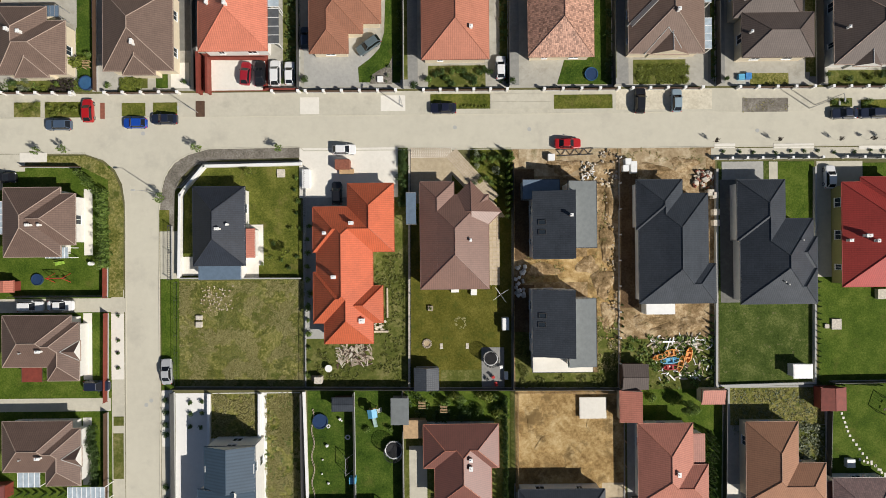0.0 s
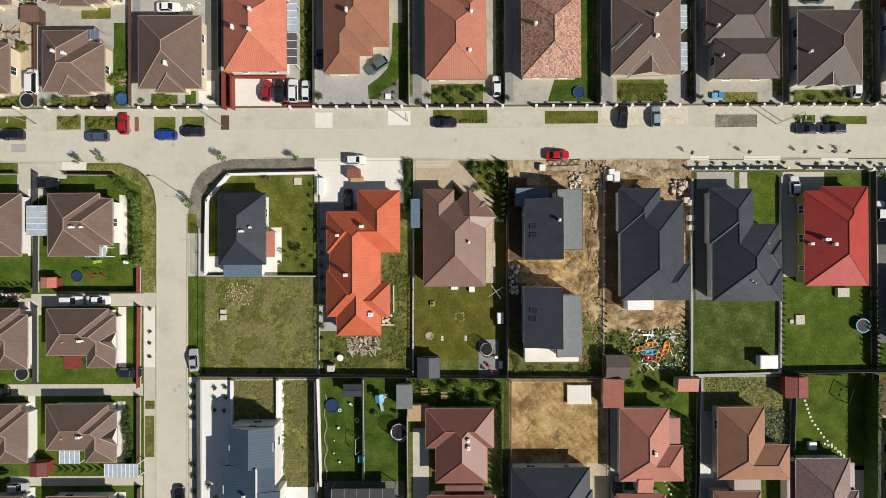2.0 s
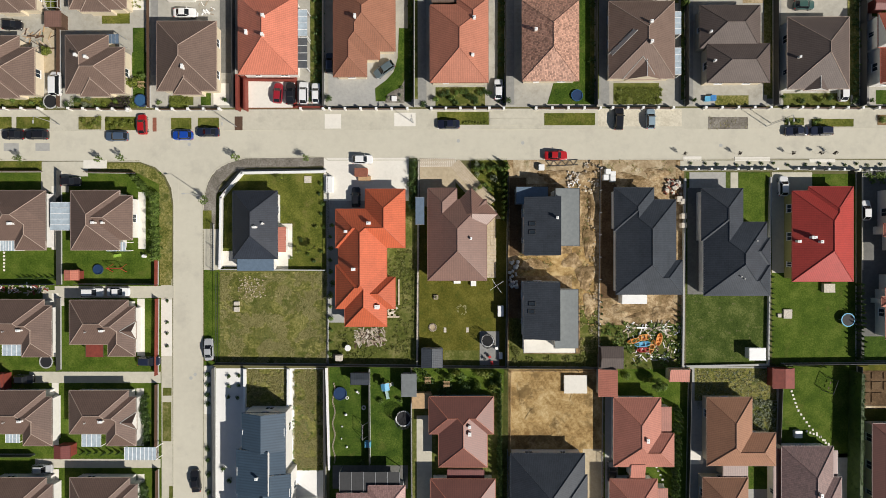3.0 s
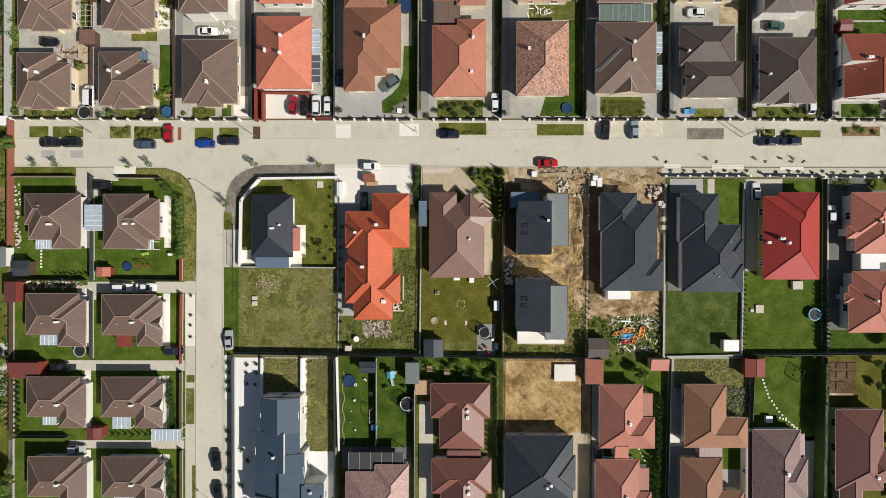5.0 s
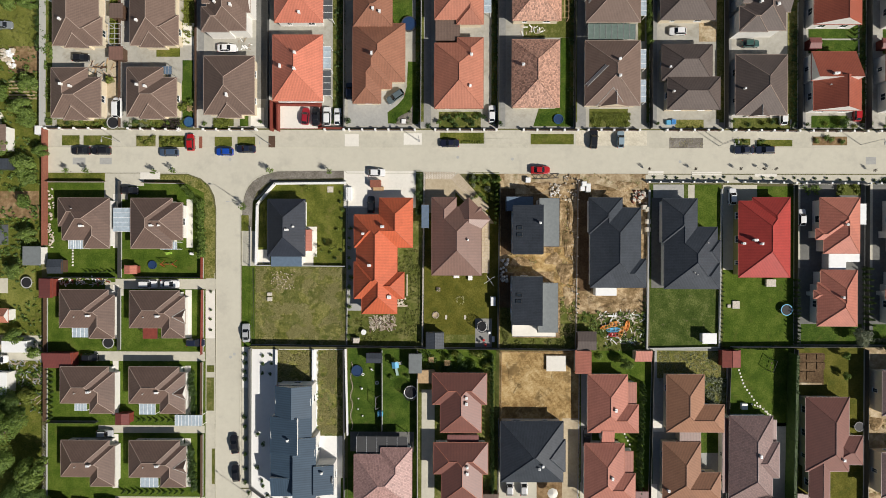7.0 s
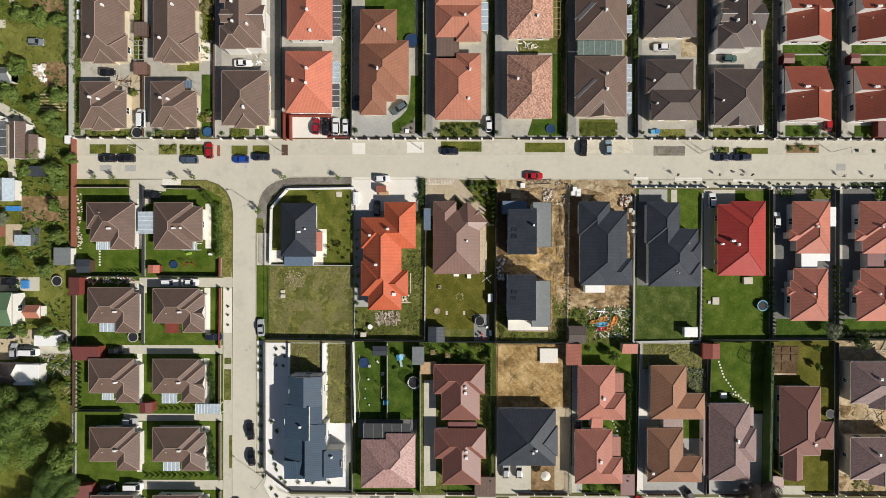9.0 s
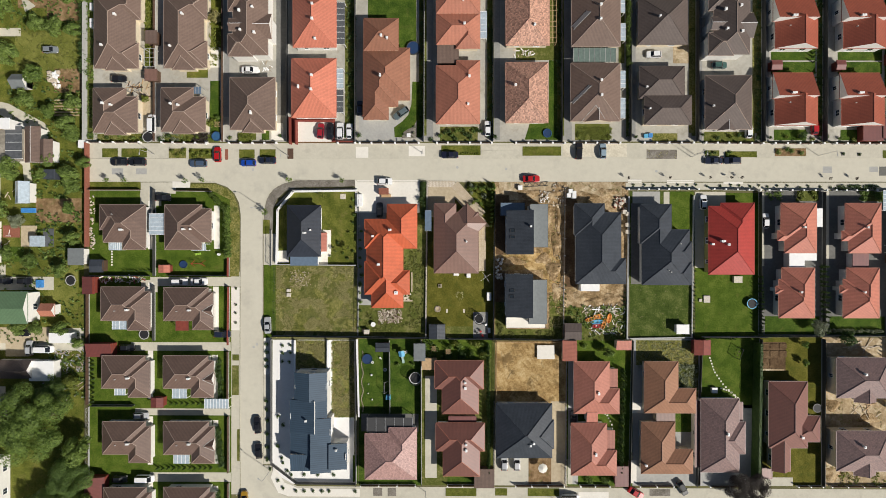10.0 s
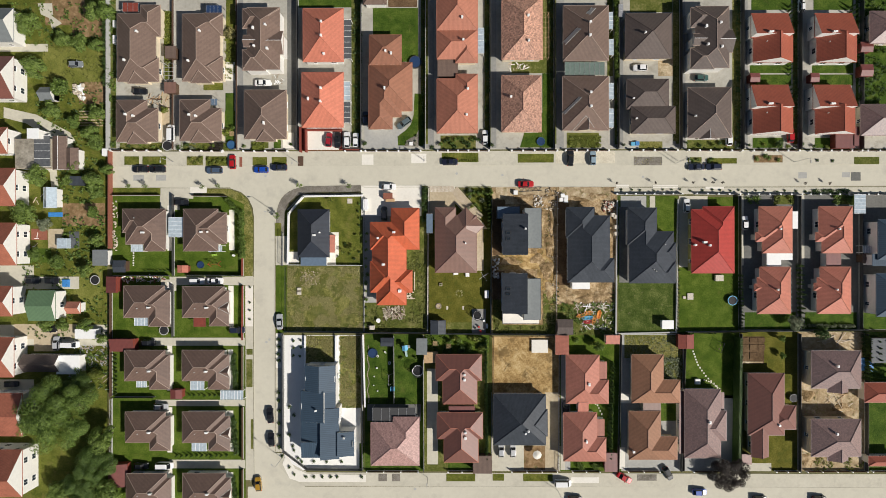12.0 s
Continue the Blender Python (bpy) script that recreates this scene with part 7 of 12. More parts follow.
h = House(-107.25, -13.50, "green", "white_wall", 4.5, 20, "small house with a green painted roof", group="old quarter houses", over=0.3)
h.wing(-110.74, -17.36, -103.73, -9.59, "x")
h.windows()
h = House(-102.07, 28.37, "brown", "white_wall", 3, 38, "low brown-roofed house with a white flat terrace", group="old quarter houses", over=0.3)
h.wing(-105.4, 22.2, -101.7, 31.0, "y", pitch=24, capmat="white")
h.wing(-101.9, 22.2, -98.75, 27.9, "y", pitch=24)
h = House(-111.11, 28.40, "beige_paving", "white_wall", 3.2, 38, "flat-roofed modern house with white walls", group="old quarter houses", over=0.3)
h.wing(-115.2, 22.5, -105.6, 30.2, "flat", roof="terrace_tile")
h = House(-123.33, 29.55, "oldtile", "white_wall", 5.0, 38, "old white gabled house with a red tiled roof", group="old quarter houses", over=0.3)
h.wing(-130.86, 26.20, -115.80, 32.88, "x")
h.windows(2)
h = House(-108.56, -28.74, "umber", "white_wall", 3.0, 38, "dark-roofed low house with pale walls", group="old quarter houses", over=0.3)
h.wing(-113.41, -30.99, -103.80, -26.53, "x")
h.windows()
h = House(-101.48, -29.23, "white", "white_wall", 3.0, 38, "white flat-roofed pavilion beside the sheds", group="old quarter houses", over=0.3)
h.wing(-104.46, -31.58, -98.55, -26.83, "flat")
h.windows()
h = House(-106.34, 14.86, "acrylic", "white_wall", 2.8, 38, "grey-roofed shed house in the garden", group="old quarter houses", over=0.3)
h.wing(-108.01, 12.20, -104.62, 17.53, "y")
h.windows()
h = House(-100.26, -14.20, "terracotta", "white_wall", 2.6, 38, "red tiled low house in a garden", group="old quarter houses", over=0.3)
h.wing(-102.04, -15.71, -98.49, -12.73, "x")
h.windows()
h = House(-107.34, 42.24, "greyflat", "white_wall", 2.6, 38, "small grey-roofed house among trees", group="old quarter houses", over=0.3)
h.wing(-109.16, 40.58, -105.48, 43.97, "x")
h.windows()
h = House(-108.79, 31.22, "white", "white_wall", 5.5, 38, "white flat garden house by the lane", group="old quarter houses", over=0.3)
h.wing(-110.23, 30.01, -107.34, 32.47, "flat")
h.windows(2)
# ---- fences, plants, cars and garden things ----
fence(-91.36, 27.57, -78.40, 27.54, 1.1, "dark slatted fence on a concrete footing with white pillars", panel='brownwood', post='white_wall', bay=3.0, post_size=0.38, post_tall=1.25, cap='white')
fence(-72.75, 27.50, -61.49, 27.33, 1.1, "dark slatted fence on a concrete footing with white pillars", panel='brownwood', post='white_wall', bay=3.0, post_size=0.38, post_tall=1.25, cap='white')
fence(-55.91, 27.34, -44.13, 27.33, 1.1, "dark slatted fence on a concrete footing with white pillars", panel='brownwood', post='white_wall', bay=3.0, post_size=0.38, post_tall=1.25, cap='white')
fence(-28.72, 27.33, -24.48, 27.33, 1.1, "dark slatted fence on a concrete footing with white pillars", panel='brownwood', post='white_wall', bay=3.0, post_size=0.38, post_tall=1.25, cap='white')
fence(-23.28, 27.33, -8.61, 27.32, 1.1, "dark slatted fence on a concrete footing with white pillars", panel='brownwood', post='white_wall', bay=3.0, post_size=0.38, post_tall=1.25, cap='white')
fence(-4.07, 27.33, 9.55, 27.33, 1.1, "dark slatted fence on a concrete footing with white pillars", panel='brownwood', post='white_wall', bay=3.0, post_size=0.38, post_tall=1.25, cap='white')
fence(15.61, 27.32, 27.72, 27.32, 1.1, "dark slatted fence on a concrete footing with white pillars", panel='brownwood', post='white_wall', bay=3.0, post_size=0.38, post_tall=1.25, cap='white')
fence(29.99, 27.32, 41.37, 27.32, 1.1, "dark slatted fence on a concrete footing with white pillars", panel='brownwood', post='white_wall', bay=3.0, post_size=0.38, post_tall=1.25, cap='white')
fence(47.43, 27.32, 59.57, 27.31, 1.1, "dark slatted fence on a concrete footing with white pillars", panel='brownwood', post='white_wall', bay=3.0, post_size=0.38, post_tall=1.25, cap='white')
fence(62.60, 27.31, 76.72, 27.18, 1.1, "dark slatted fence on a concrete footing with white pillars", panel='brownwood', post='white_wall', bay=3.0, post_size=0.38, post_tall=1.25, cap='white')
fence(79.71, 27.17, 91.73, 27.14, 1.1, "dark slatted fence on a concrete footing with white pillars", panel='brownwood', post='white_wall', bay=3.0, post_size=0.38, post_tall=1.25, cap='white')
fence(94.73, 27.13, 108.23, 27.10, 1.1, "dark slatted fence on a concrete footing with white pillars", panel='brownwood', post='white_wall', bay=3.0, post_size=0.38, post_tall=1.25, cap='white')
fence(109.73, 27.09, 135.19, 27.03, 1.1, "dark slatted fence on a concrete footing with white pillars", panel='brownwood', post='white_wall', bay=3.0, post_size=0.38, post_tall=1.25, cap='white')
fence(43.55, 15.75, 60.81, 15.78, 1.1, "dark fence with pale pillars along the pavement", panel='dark', post='white_wall', bay=2.6, post_size=0.34, post_tall=1.2, cap='white')
fence(64.67, 15.80, 76.10, 15.60, 1.1, "dark fence with pale pillars along the pavement", panel='dark', post='white_wall', bay=2.6, post_size=0.34, post_tall=1.2, cap='white')
fence(78.19, 15.56, 92.46, 15.53, 1.1, "dark fence with pale pillars along the pavement", panel='dark', post='white_wall', bay=2.6, post_size=0.34, post_tall=1.2, cap='white')
fence(94.71, 15.53, 135.17, 15.45, 1.1, "dark fence with pale pillars along the pavement", panel='dark', post='white_wall', bay=2.6, post_size=0.34, post_tall=1.2, cap='white')
fence(-74.86, 68.22, -74.90, 27.98, 1.2, "brown timber fence between the gardens")
fence(-57.81, 68.15, -57.74, 27.81, 1.2, "brown timber fence between the gardens")
fence(-41.39, 78.70, -41.42, 27.80, 1.9, "dark panel fence between the plots", panel='dark', post='dark')
fence(-24.40, 78.62, -24.48, 27.79, 1.9, "dark panel fence between the plots", panel='dark', post='dark')
fence(-7.27, 78.54, -7.39, 27.79, 1.9, "dark panel fence between the plots", panel='dark', post='dark')
fence(9.97, 78.47, 9.86, 27.78, 1.9, "dark panel fence between the plots", panel='dark', post='dark')
fence(27.05, 78.39, 26.97, 27.77, 1.9, "dark panel fence between the plots", panel='dark', post='dark')
fence(43.95, 78.31, 43.94, 27.76, 1.9, "dark panel fence between the plots", panel='dark', post='dark')
fence(60.52, 78.24, 60.60, 27.75, 1.9, "dark panel fence between the plots", panel='dark', post='dark')
fence(76.92, 78.16, 76.86, 27.63, 1.9, "dark panel fence between the plots", panel='dark', post='dark')
fence(92.10, 78.09, 92.03, 27.59, 1.9, "dark panel fence between the plots", panel='dark', post='dark')
fence(108.30, 78.02, 108.23, 27.56, 1.9, "dark panel fence between the plots", panel='dark', post='dark')
fence(-92.06, 77.40, -92.12, 28.02, 1.9, "grey concrete panel fence at the end of the street", panel='grey_wall', post='grey_wall')
garden_wall([(-91.58, 27.30), (-91.61, 1.45)], 1.6, 0.3, "rust-red brick wall beside the old gardens", mat='brick', cap='brick')
fence(-91.52, 15.72, -78.42, 15.70, 1.2, "dark wooden garden fence")
fence(-69.76, 15.50, -60.56, 15.36, 1.2, "dark wooden garden fence")
fence(-74.76, 15.69, -74.78, -5.87, 1.5, "dark fence between the gardens", panel='dark', post='dark')
fence(-91.40, -5.86, -76.16, -5.87, 1.6, "dark fence between the gardens", panel='dark', post='dark')
fence(-71.51, -5.75, -56.30, -5.87, 1.6, "dark fence between the gardens", panel='dark', post='dark')
fence(-56.18, -8.59, -56.33, -23.02, 1.4, "rust-red timber street fence", panel='redwood', post='redwood')
fence(-74.94, -8.45, -74.95, -22.11, 1.4, "dark fence between the gardens", panel='dark', post='dark')
fence(-90.67, -38.36, -80.00, -38.35, 1.5, "dark fence between the gardens", panel='dark', post='dark')
fence(-56.35, -24.84, -56.41, -38.96, 1.3, "dark street fence in the garden", panel='brownwood')
fence(-56.28, -41.09, -56.28, -55.03, 1.3, "dark street fence in the garden", panel='brownwood')
fence(-56.28, -57.76, -56.31, -82.01, 1.3, "dark street fence in the garden", panel='brownwood')
fence(-56.25, -1.04, -56.30, -6.03, 1.4, "rust-red timber gate in the garden", panel='redwood', post='redwood')
fence(-91.55, -8.43, -91.59, -38.06, 1.4, "dark fence behind the gardens")
fence(-91.58, -38.82, -91.64, -82.10, 1.4, "pale wire fence behind the gardens", panel='grey_wall', solid=False)
garden_wall([(-44.09, -2.72), (-43.82, 10.60), (-43.08, 11.60), (-39.93, 15.24), (-24.12, 15.46)], 1.1, 0.34, "white rendered garden wall round the corner plot")
fence(-44.23, 11.81, -40.52, 15.55, 1.0, "dark metal railing outside the white wall", panel='dark', post='dark', solid=False, base=0.3)
fence(-40.52, 15.82, -24.14, 15.94, 1.0, "dark metal railing outside the white wall", panel='dark', post='dark', solid=False, base=0.3)
fence(-45.67, -3.20, -45.62, 5.62, 1.6, "dark metal railing beside the drive", panel='dark', post='dark', solid=False)
garden_wall([(-44.01, -3.00), (-24.31, -3.18)], 0.9, 0.14, "grey panel wall behind the dark house", mat='grey_wall', cap='grey_wall')
fence(-45.26, -20.86, -6.73, -21.30, 1.9, "tall dark panel fence across the back of the plots", panel='dark', post='dark')
fence(-6.73, -21.39, 10.21, -21.54, 1.7, "dark panel fence behind the garden", panel='dark', post='dark')
fence(10.39, -21.54, 27.42, -21.69, 1.6, "dark panel fence behind the building site", panel='dark', post='dark')
fence(-44.84, -3.68, -44.94, -20.92, 1.2, "thin wire fence beside the meadow", panel='dark', post='dark', bay=3.0, solid=False, base=0, post_size=0.06, picket=2.0, slim=0.01)
fence(-23.59, 15.08, -23.87, -21.11, 1.3, "dark mesh fence grown over with weeds", panel='dark', post='dark', solid=False)
garden_wall([(-6.51, 17.43), (-6.86, -21.33)], 0.5, 0.2, "low pale concrete wall between the plots", mat='grey_wall', cap='stone')
fence(-6.27, 17.52, -6.62, -21.45, 1.4, "dark mesh fence in the garden", panel='dark', post='dark', solid=False, base=0)
fence(10.40, 15.13, 10.03, -21.36, 2.0, "tall dark panel fence", panel='dark', post='dark')
fence(27.99, 16.07, 27.56, -21.75, 1.0, "low fence on stubby white posts", panel='pinewood', post='white', solid=False, post_size=0.2, base=0.15)
garden_wall([(43.74, 13.94), (43.30, -21.90)], 0.7, 0.28, "low grey concrete boundary wall", mat='grey_wall', cap='grey_wall')
garden_wall([(43.41, -21.41), (59.41, -21.08)], 0.5, 0.25, "low concrete wall behind the lawn", mat='grey_wall', cap='grey_wall')
garden_wall([(59.90, 14.26), (59.43, -21.15)], 0.6, 0.2, "low grey boundary wall", mat='grey_wall', cap='grey_wall')
fence(76.23, 15.14, 76.20, -20.23, 1.5, "dark fence between the yards", panel='dark', post='dark')
fence(92.01, 15.08, 91.96, -20.19, 1.5, "dark fence between the yards", panel='dark', post='dark')
fence(108.21, 15.05, 108.16, -20.19, 1.5, "dark fence between the yards", panel='dark', post='dark')
fence(62.03, -20.94, 109.66, -20.50, 1.6, "dark fence behind the gardens", panel='dark', post='dark')
garden_wall([(-39.54, -22.02), (-39.61, -30.23)], 0.8, 0.35, "white garden wall")
garden_wall([(-31.27, -22.05), (-31.33, -32.10)], 0.8, 0.35, "white garden wall")
garden_wall([(-24.04, -21.77), (-23.54, -40.86)], 0.8, 0.3, "white garden wall")
fence(-45.49, -21.66, -45.36, -52.81, 1.6, "dark metal street fence", panel='dark', post='dark')
fence(-45.36, -52.81, -39.02, -57.61, 1.4, "dark metal street fence", panel='dark', post='dark')
fence(-39.02, -57.61, -24.41, -57.75, 1.4, "dark metal street fence", panel='dark', post='dark')
fence(-15.95, -21.94, -15.83, -40.01, 1.7, "dark fence between the lawns", panel='dark', post='dark')
fence(-24.45, -21.91, -24.25, -58.01, 1.7, "dark panel fence between the plots", panel='dark', post='dark')
fence(-8.03, -21.96, -7.90, -58.00, 1.7, "dark panel fence between the plots", panel='dark', post='dark')
fence(10.62, -22.33, 27.99, -22.38, 0.9, "open timber picket fence round the sand plot", panel='pinewood', post='pinewood', solid=False, base=0)
fence(10.9, -22.4, 10.75, -37.0, 1.3, "open pale timber fence beside the sand plot", panel='pinewood', post='pinewood', solid=False, base=0, picket=0.62, slim=0.1)
fence(10.31, -37.2, 10.26, -57.97, 1.2, "timber picket fence in the garden", panel='brownwood', post='pinewood', solid=False, base=0.1)
fence(28.44, -22.38, 28.08, -57.95, 1.2, "timber picket fence in the garden", panel='brownwood', post='pinewood', solid=False, base=0.1)
fence(44.66, -21.83, 43.92, -57.94, 1.5, "dark fence between the plots", panel='dark', post='dark')
fence(61.73, -21.88, 60.49, -57.92, 1.5, "dark fence between the plots", panel='dark', post='dark')
fence(76.44, -21.42, 76.29, -57.89, 1.5, "dark fence between the plots", panel='dark', post='dark')
fence(91.96, -21.40, 91.90, -57.88, 1.5, "dark fence between the plots", panel='dark', post='dark')
fence(109.66, -21.41, 109.61, -57.85, 1.5, "dark fence between the plots", panel='dark', post='dark')
fence(-23.05, -58.17, -9.41, -58.15, 1.1, "dark street fence with pale posts", panel='brownwood', post='white_wall', post_size=0.25, cap='white')
fence(-1.39, -58.14, 6.03, -58.13, 1.1, "dark street fence with pale posts", panel='brownwood', post='white_wall', post_size=0.25, cap='white')
fence(15.55, -58.12, 27.63, -58.11, 1.1, "dark street fence with pale posts", panel='brownwood', post='white_wall', post_size=0.25, cap='white')
fence(31.70, -58.09, 38.94, -58.09, 1.1, "dark street fence with pale posts", panel='brownwood', post='white_wall', post_size=0.25, cap='white')
fence(46.48, -58.08, 54.76, -58.07, 1.1, "dark street fence with pale posts", panel='brownwood', post='white_wall', post_size=0.25, cap='white')
fence(63.80, -58.06, 73.58, -58.05, 1.1, "dark street fence with pale posts", panel='brownwood', post='white_wall', post_size=0.25, cap='white')
fence(85.60, -58.03, 91.61, -58.02, 1.1, "dark street fence with pale posts", panel='brownwood', post='white_wall', post_size=0.25, cap='white')
fence(93.86, -58.03, 109.62, -58.01, 1.1, "dark street fence with pale posts", panel='brownwood', post='white_wall', post_size=0.25, cap='white')
fence(111.11, -58.00, 135.06, -57.97, 1.1, "dark street fence with pale posts", panel='brownwood', post='white_wall', post_size=0.25, cap='white')
hedge(-60.10, 14.36, -56.44, 10.20, 1.5, 2.4, 1.0, "leaf", "leafy green hedge bush", "corner hedge", "bush")
hedge(-56.42, 10.94, -56.09, -0.55, 2.2, 2.5, 0.9, "leaf", "leafy green hedge bush", "corner hedge", "bush")
hedge(9.6, 15.9, 9.5, 6.6, 1.5, 3.4, 1.0, "leaf", "clipped dark green thuja", "thuja row by the brown house")
hedge(28.07, -8.01, 27.97, -17.20, 0.9, 1.2, 1.1, "leaf_dark", "clipped dark green thuja", "young thuja row")
hedge(42.74, -9.97, 42.61, -20.08, 1.0, 1.3, 1.1, "leaf_dark", "clipped dark green thuja", "young thuja row by the wall")
hedge(60.17, -4.62, 59.94, -20.69, 0.9, 1.3, 1.0, "leaf_dark", "clipped dark green thuja", "thuja row beside the lawn")
hedge(60.76, -21.25, 69.93, -21.33, 1.0, 1.3, 1.0, "leaf_dark", "clipped dark green thuja", "thuja row behind the lawn")
hedge(8.67, -23.01, 8.94, -57.13, 2.4, 2.6, 1.0, "leaf_dark", "clipped dark green thuja", "tall thuja row between gardens")
hedge(42.23, -29.21, 41.50, -54.02, 2.6, 3.0, 1.0, "leaf_dark", "clipped dark green thuja", "tall thuja row behind the salmon houses")
clipped_hedge(75.30, -22.21, 74.73, -56.67, 1.0, 3.3, "leaf_dark", "tall dense clipped dark green hedge")
hedge(76.33, -5.96, 76.43, -20.05, 1.6, 2.2, 0.9, "leaf_dark", "clipped dark green thuja", "dark thuja screen")
hedge(109.31, -21.14, 109.30, -33.35, 2.0, 3.2, 1.0, "leaf_dark", "clipped dark green thuja", "tall dark thuja screen")
hedge(91.66, -3.25, 92.24, -19.68, 2.0, 2.8, 1.3, "leaf_dark", "clipped dark green thuja", "thuja screen between yards")
hedge(76.37, -6.26, 76.36, -19.77, 1.4, 2.0, 1.1, "leaf_dark", "clipped dark green thuja", "thuja screen beside the lawn")
hedge(93.45, -19.33, 106.13, -19.34, 1.3, 1.4, 1.2, "leaf_silver", "pale bushy hedge plant", "pale hedge", "bush")
hedge(-90.56, -27.23, -90.42, -37.50, 1.2, 1.8, 1.2, "leaf_dark", "clipped dark green thuja", "thuja row in the west block")
hedge(-72.05, -37.86, -61.16, -38.04, 1.0, 1.4, 1.3, "leaf_dark", "clipped dark green thuja", "thuja row in the west block")
hedge(-73.99, -54.12, -60.67, -54.10, 1.2, 1.6, 1.3, "leaf_dark", "clipped dark green thuja", "thuja row in the west block")
hedge(-82.68, -4.62, -75.09, -4.62, 0.9, 1.2, 1.1, "leaf_dark", "clipped dark green thuja", "thuja row in the west block")
hedge(89.57, 65.56, 89.54, 47.61, 1.3, 2.2, 1.1, "leaf_dark", "clipped dark green thuja", "thuja row between red houses")
hedge(105.79, 65.32, 105.77, 50.41, 1.8, 3.0, 1.3, "leaf_dark", "clipped dark green thuja", "thuja row between red houses")
hedge(89.88, 44.70, 90.31, 33.46, 1.0, 1.6, 1.1, "leaf_dark", "clipped dark green thuja", "thuja row between red houses")
hedge(43.27, 70.24, 43.55, 47.00, 1.6, 2.2, 1.1, "leaf", "leafy green hedge bush", "hedge between yards", "bush")
hedge(-58.59, -27.39, -58.08, -36.50, 2.0, 1.8, 1.2, "leaf_dark", "leafy green hedge bush", "street hedge", "bush")
hedge(-58.77, -43.78, -57.88, -52.81, 2.4, 2.0, 1.3, "leaf_dark", "leafy dark hedge bush", "street hedge", "bush")
hedge(-58.64, -60.35, -58.19, -64.87, 2.0, 2.0, 1.3, "leaf_dark", "leafy dark hedge bush", "street hedge", "bush")
hedge(-92.90, 63.27, -92.63, 45.17, 1.8, 2.2, 1.4, "leaf_dark", "leafy hedge bush in the garden", "old quarter hedge", "bush")
hedge(111.68, -21.73, 111.67, -32.76, 2.2, 3.2, 1.5, "leaf_dark", "clipped dark green thuja", "tall dark thuja screen")
hedge(113.84, -21.75, 113.82, -32.78, 2.2, 3.0, 1.5, "leaf_dark", "clipped dark green thuja", "tall dark thuja screen")
hedge(10.13, 16.94, 10.03, 8.14, 1.3, 2.4, 0.9, "leaf", "clipped dark green thuja", "thuja row beside the building site")
plant("bigtree", -100.50, -40.49, 22, 15, "leaf", "large leafy tree with a broad rounded crown", group="trees of the old quarter")
plant("bigtree", -92.45, -54.12, 12, 10, "leaf_deep", "large leafy tree with a broad rounded crown", group="trees of the old quarter")
plant("bigtree", -98.07, -35.52, 10, 8, "leaf_deep", "large leafy tree with a broad rounded crown", group="trees of the old quarter")
plant("tree", -91.36, -47.92, 9, 9, "leaf_broad", "leafy garden tree with an uneven crown", group="trees of the old quarter")
plant("bigtree", -96.48, -60.49, 12, 8, "leaf_deep", "large leafy tree with a broad rounded crown", group="trees of the old quarter")
plant("tree", -89.99, -61.95, 9, 8, "leaf_broad", "leafy garden tree with an uneven crown", group="trees of the old quarter")
plant("tree", -103.53, -62.81, 8, 6, "leaf_broad", "leafy garden tree with an uneven crown", group="trees of the old quarter")
plant("tree", -111.97, -41.29, 8, 7, "leaf_broad", "leafy garden tree with an uneven crown", group="trees of the old quarter")
plant("tree", -112.74, -45.93, 6, 6, "leaf_broad", "leafy garden tree with an uneven crown", group="trees of the old quarter")
plant("tree", -111.71, 60.49, 8.5, 6, "leaf_broad", "leafy garden tree with an uneven crown", group="trees of the old quarter")
plant("tree", -109.94, 49.22, 8, 6, "leaf_broad", "leafy garden tree with an uneven crown", group="trees of the old quarter")
plant("tree", -103.13, 56.66, 6, 4.5, "leaf_broad", "leafy garden tree with an uneven crown", group="trees of the old quarter")
plant("tree", -98.64, 55.89, 6, 4.5, "leaf_broad", "leafy garden tree with an uneven crown", group="trees of the old quarter")
plant("tree", -94.34, 55.24, 5, 4, "leaf", "leafy garden tree with an uneven crown", group="trees of the old quarter")
plant("tree", -103.68, 43.89, 6, 5, "leaf", "leafy garden tree with an uneven crown", group="trees of the old quarter")
plant("tree", -106.15, 38.02, 6.5, 4.5, "leaf_broad", "leafy garden tree with an uneven crown", group="trees of the old quarter")
plant("tree", -94.36, 37.32, 6, 4, "leaf_broad", "leafy garden tree with an uneven crown", group="trees of the old quarter")
plant("tree", -100.37, 35.09, 5, 4, "leaf", "leafy garden tree with an uneven crown", group="trees of the old quarter")
plant("tree", -95.48, 31.97, 6, 5, "leaf_broad", "leafy garden tree with an uneven crown", group="trees of the old quarter")
plant("tree", -94.38, 29.10, 5, 4, "leaf_broad", "leafy garden tree with an uneven crown", group="trees of the old quarter")
plant("tree", -109.22, 20.47, 7.5, 6, "leaf_broad", "leafy garden tree with an uneven crown", group="trees of the old quarter")
plant("tree", -102.31, 19.48, 4, 3, "leaf_broad", "leafy garden tree with an uneven crown", group="trees of the old quarter")
plant("tree", -94.74, 19.32, 6.5, 5, "leaf_broad", "leafy garden tree with an uneven crown", group="trees of the old quarter")
plant("tree", -100.38, 23.14, 5, 4, "leaf_broad", "leafy garden tree with an uneven crown", group="trees of the old quarter")
plant("tree", -113.26, 11.14, 8.5, 6, "leaf_broad", "leafy garden tree with an uneven crown", group="trees of the old quarter")
plant("tree", -108.20, 7.76, 5, 4, "leaf_silver", "leafy garden tree with an uneven crown", group="trees of the old quarter")
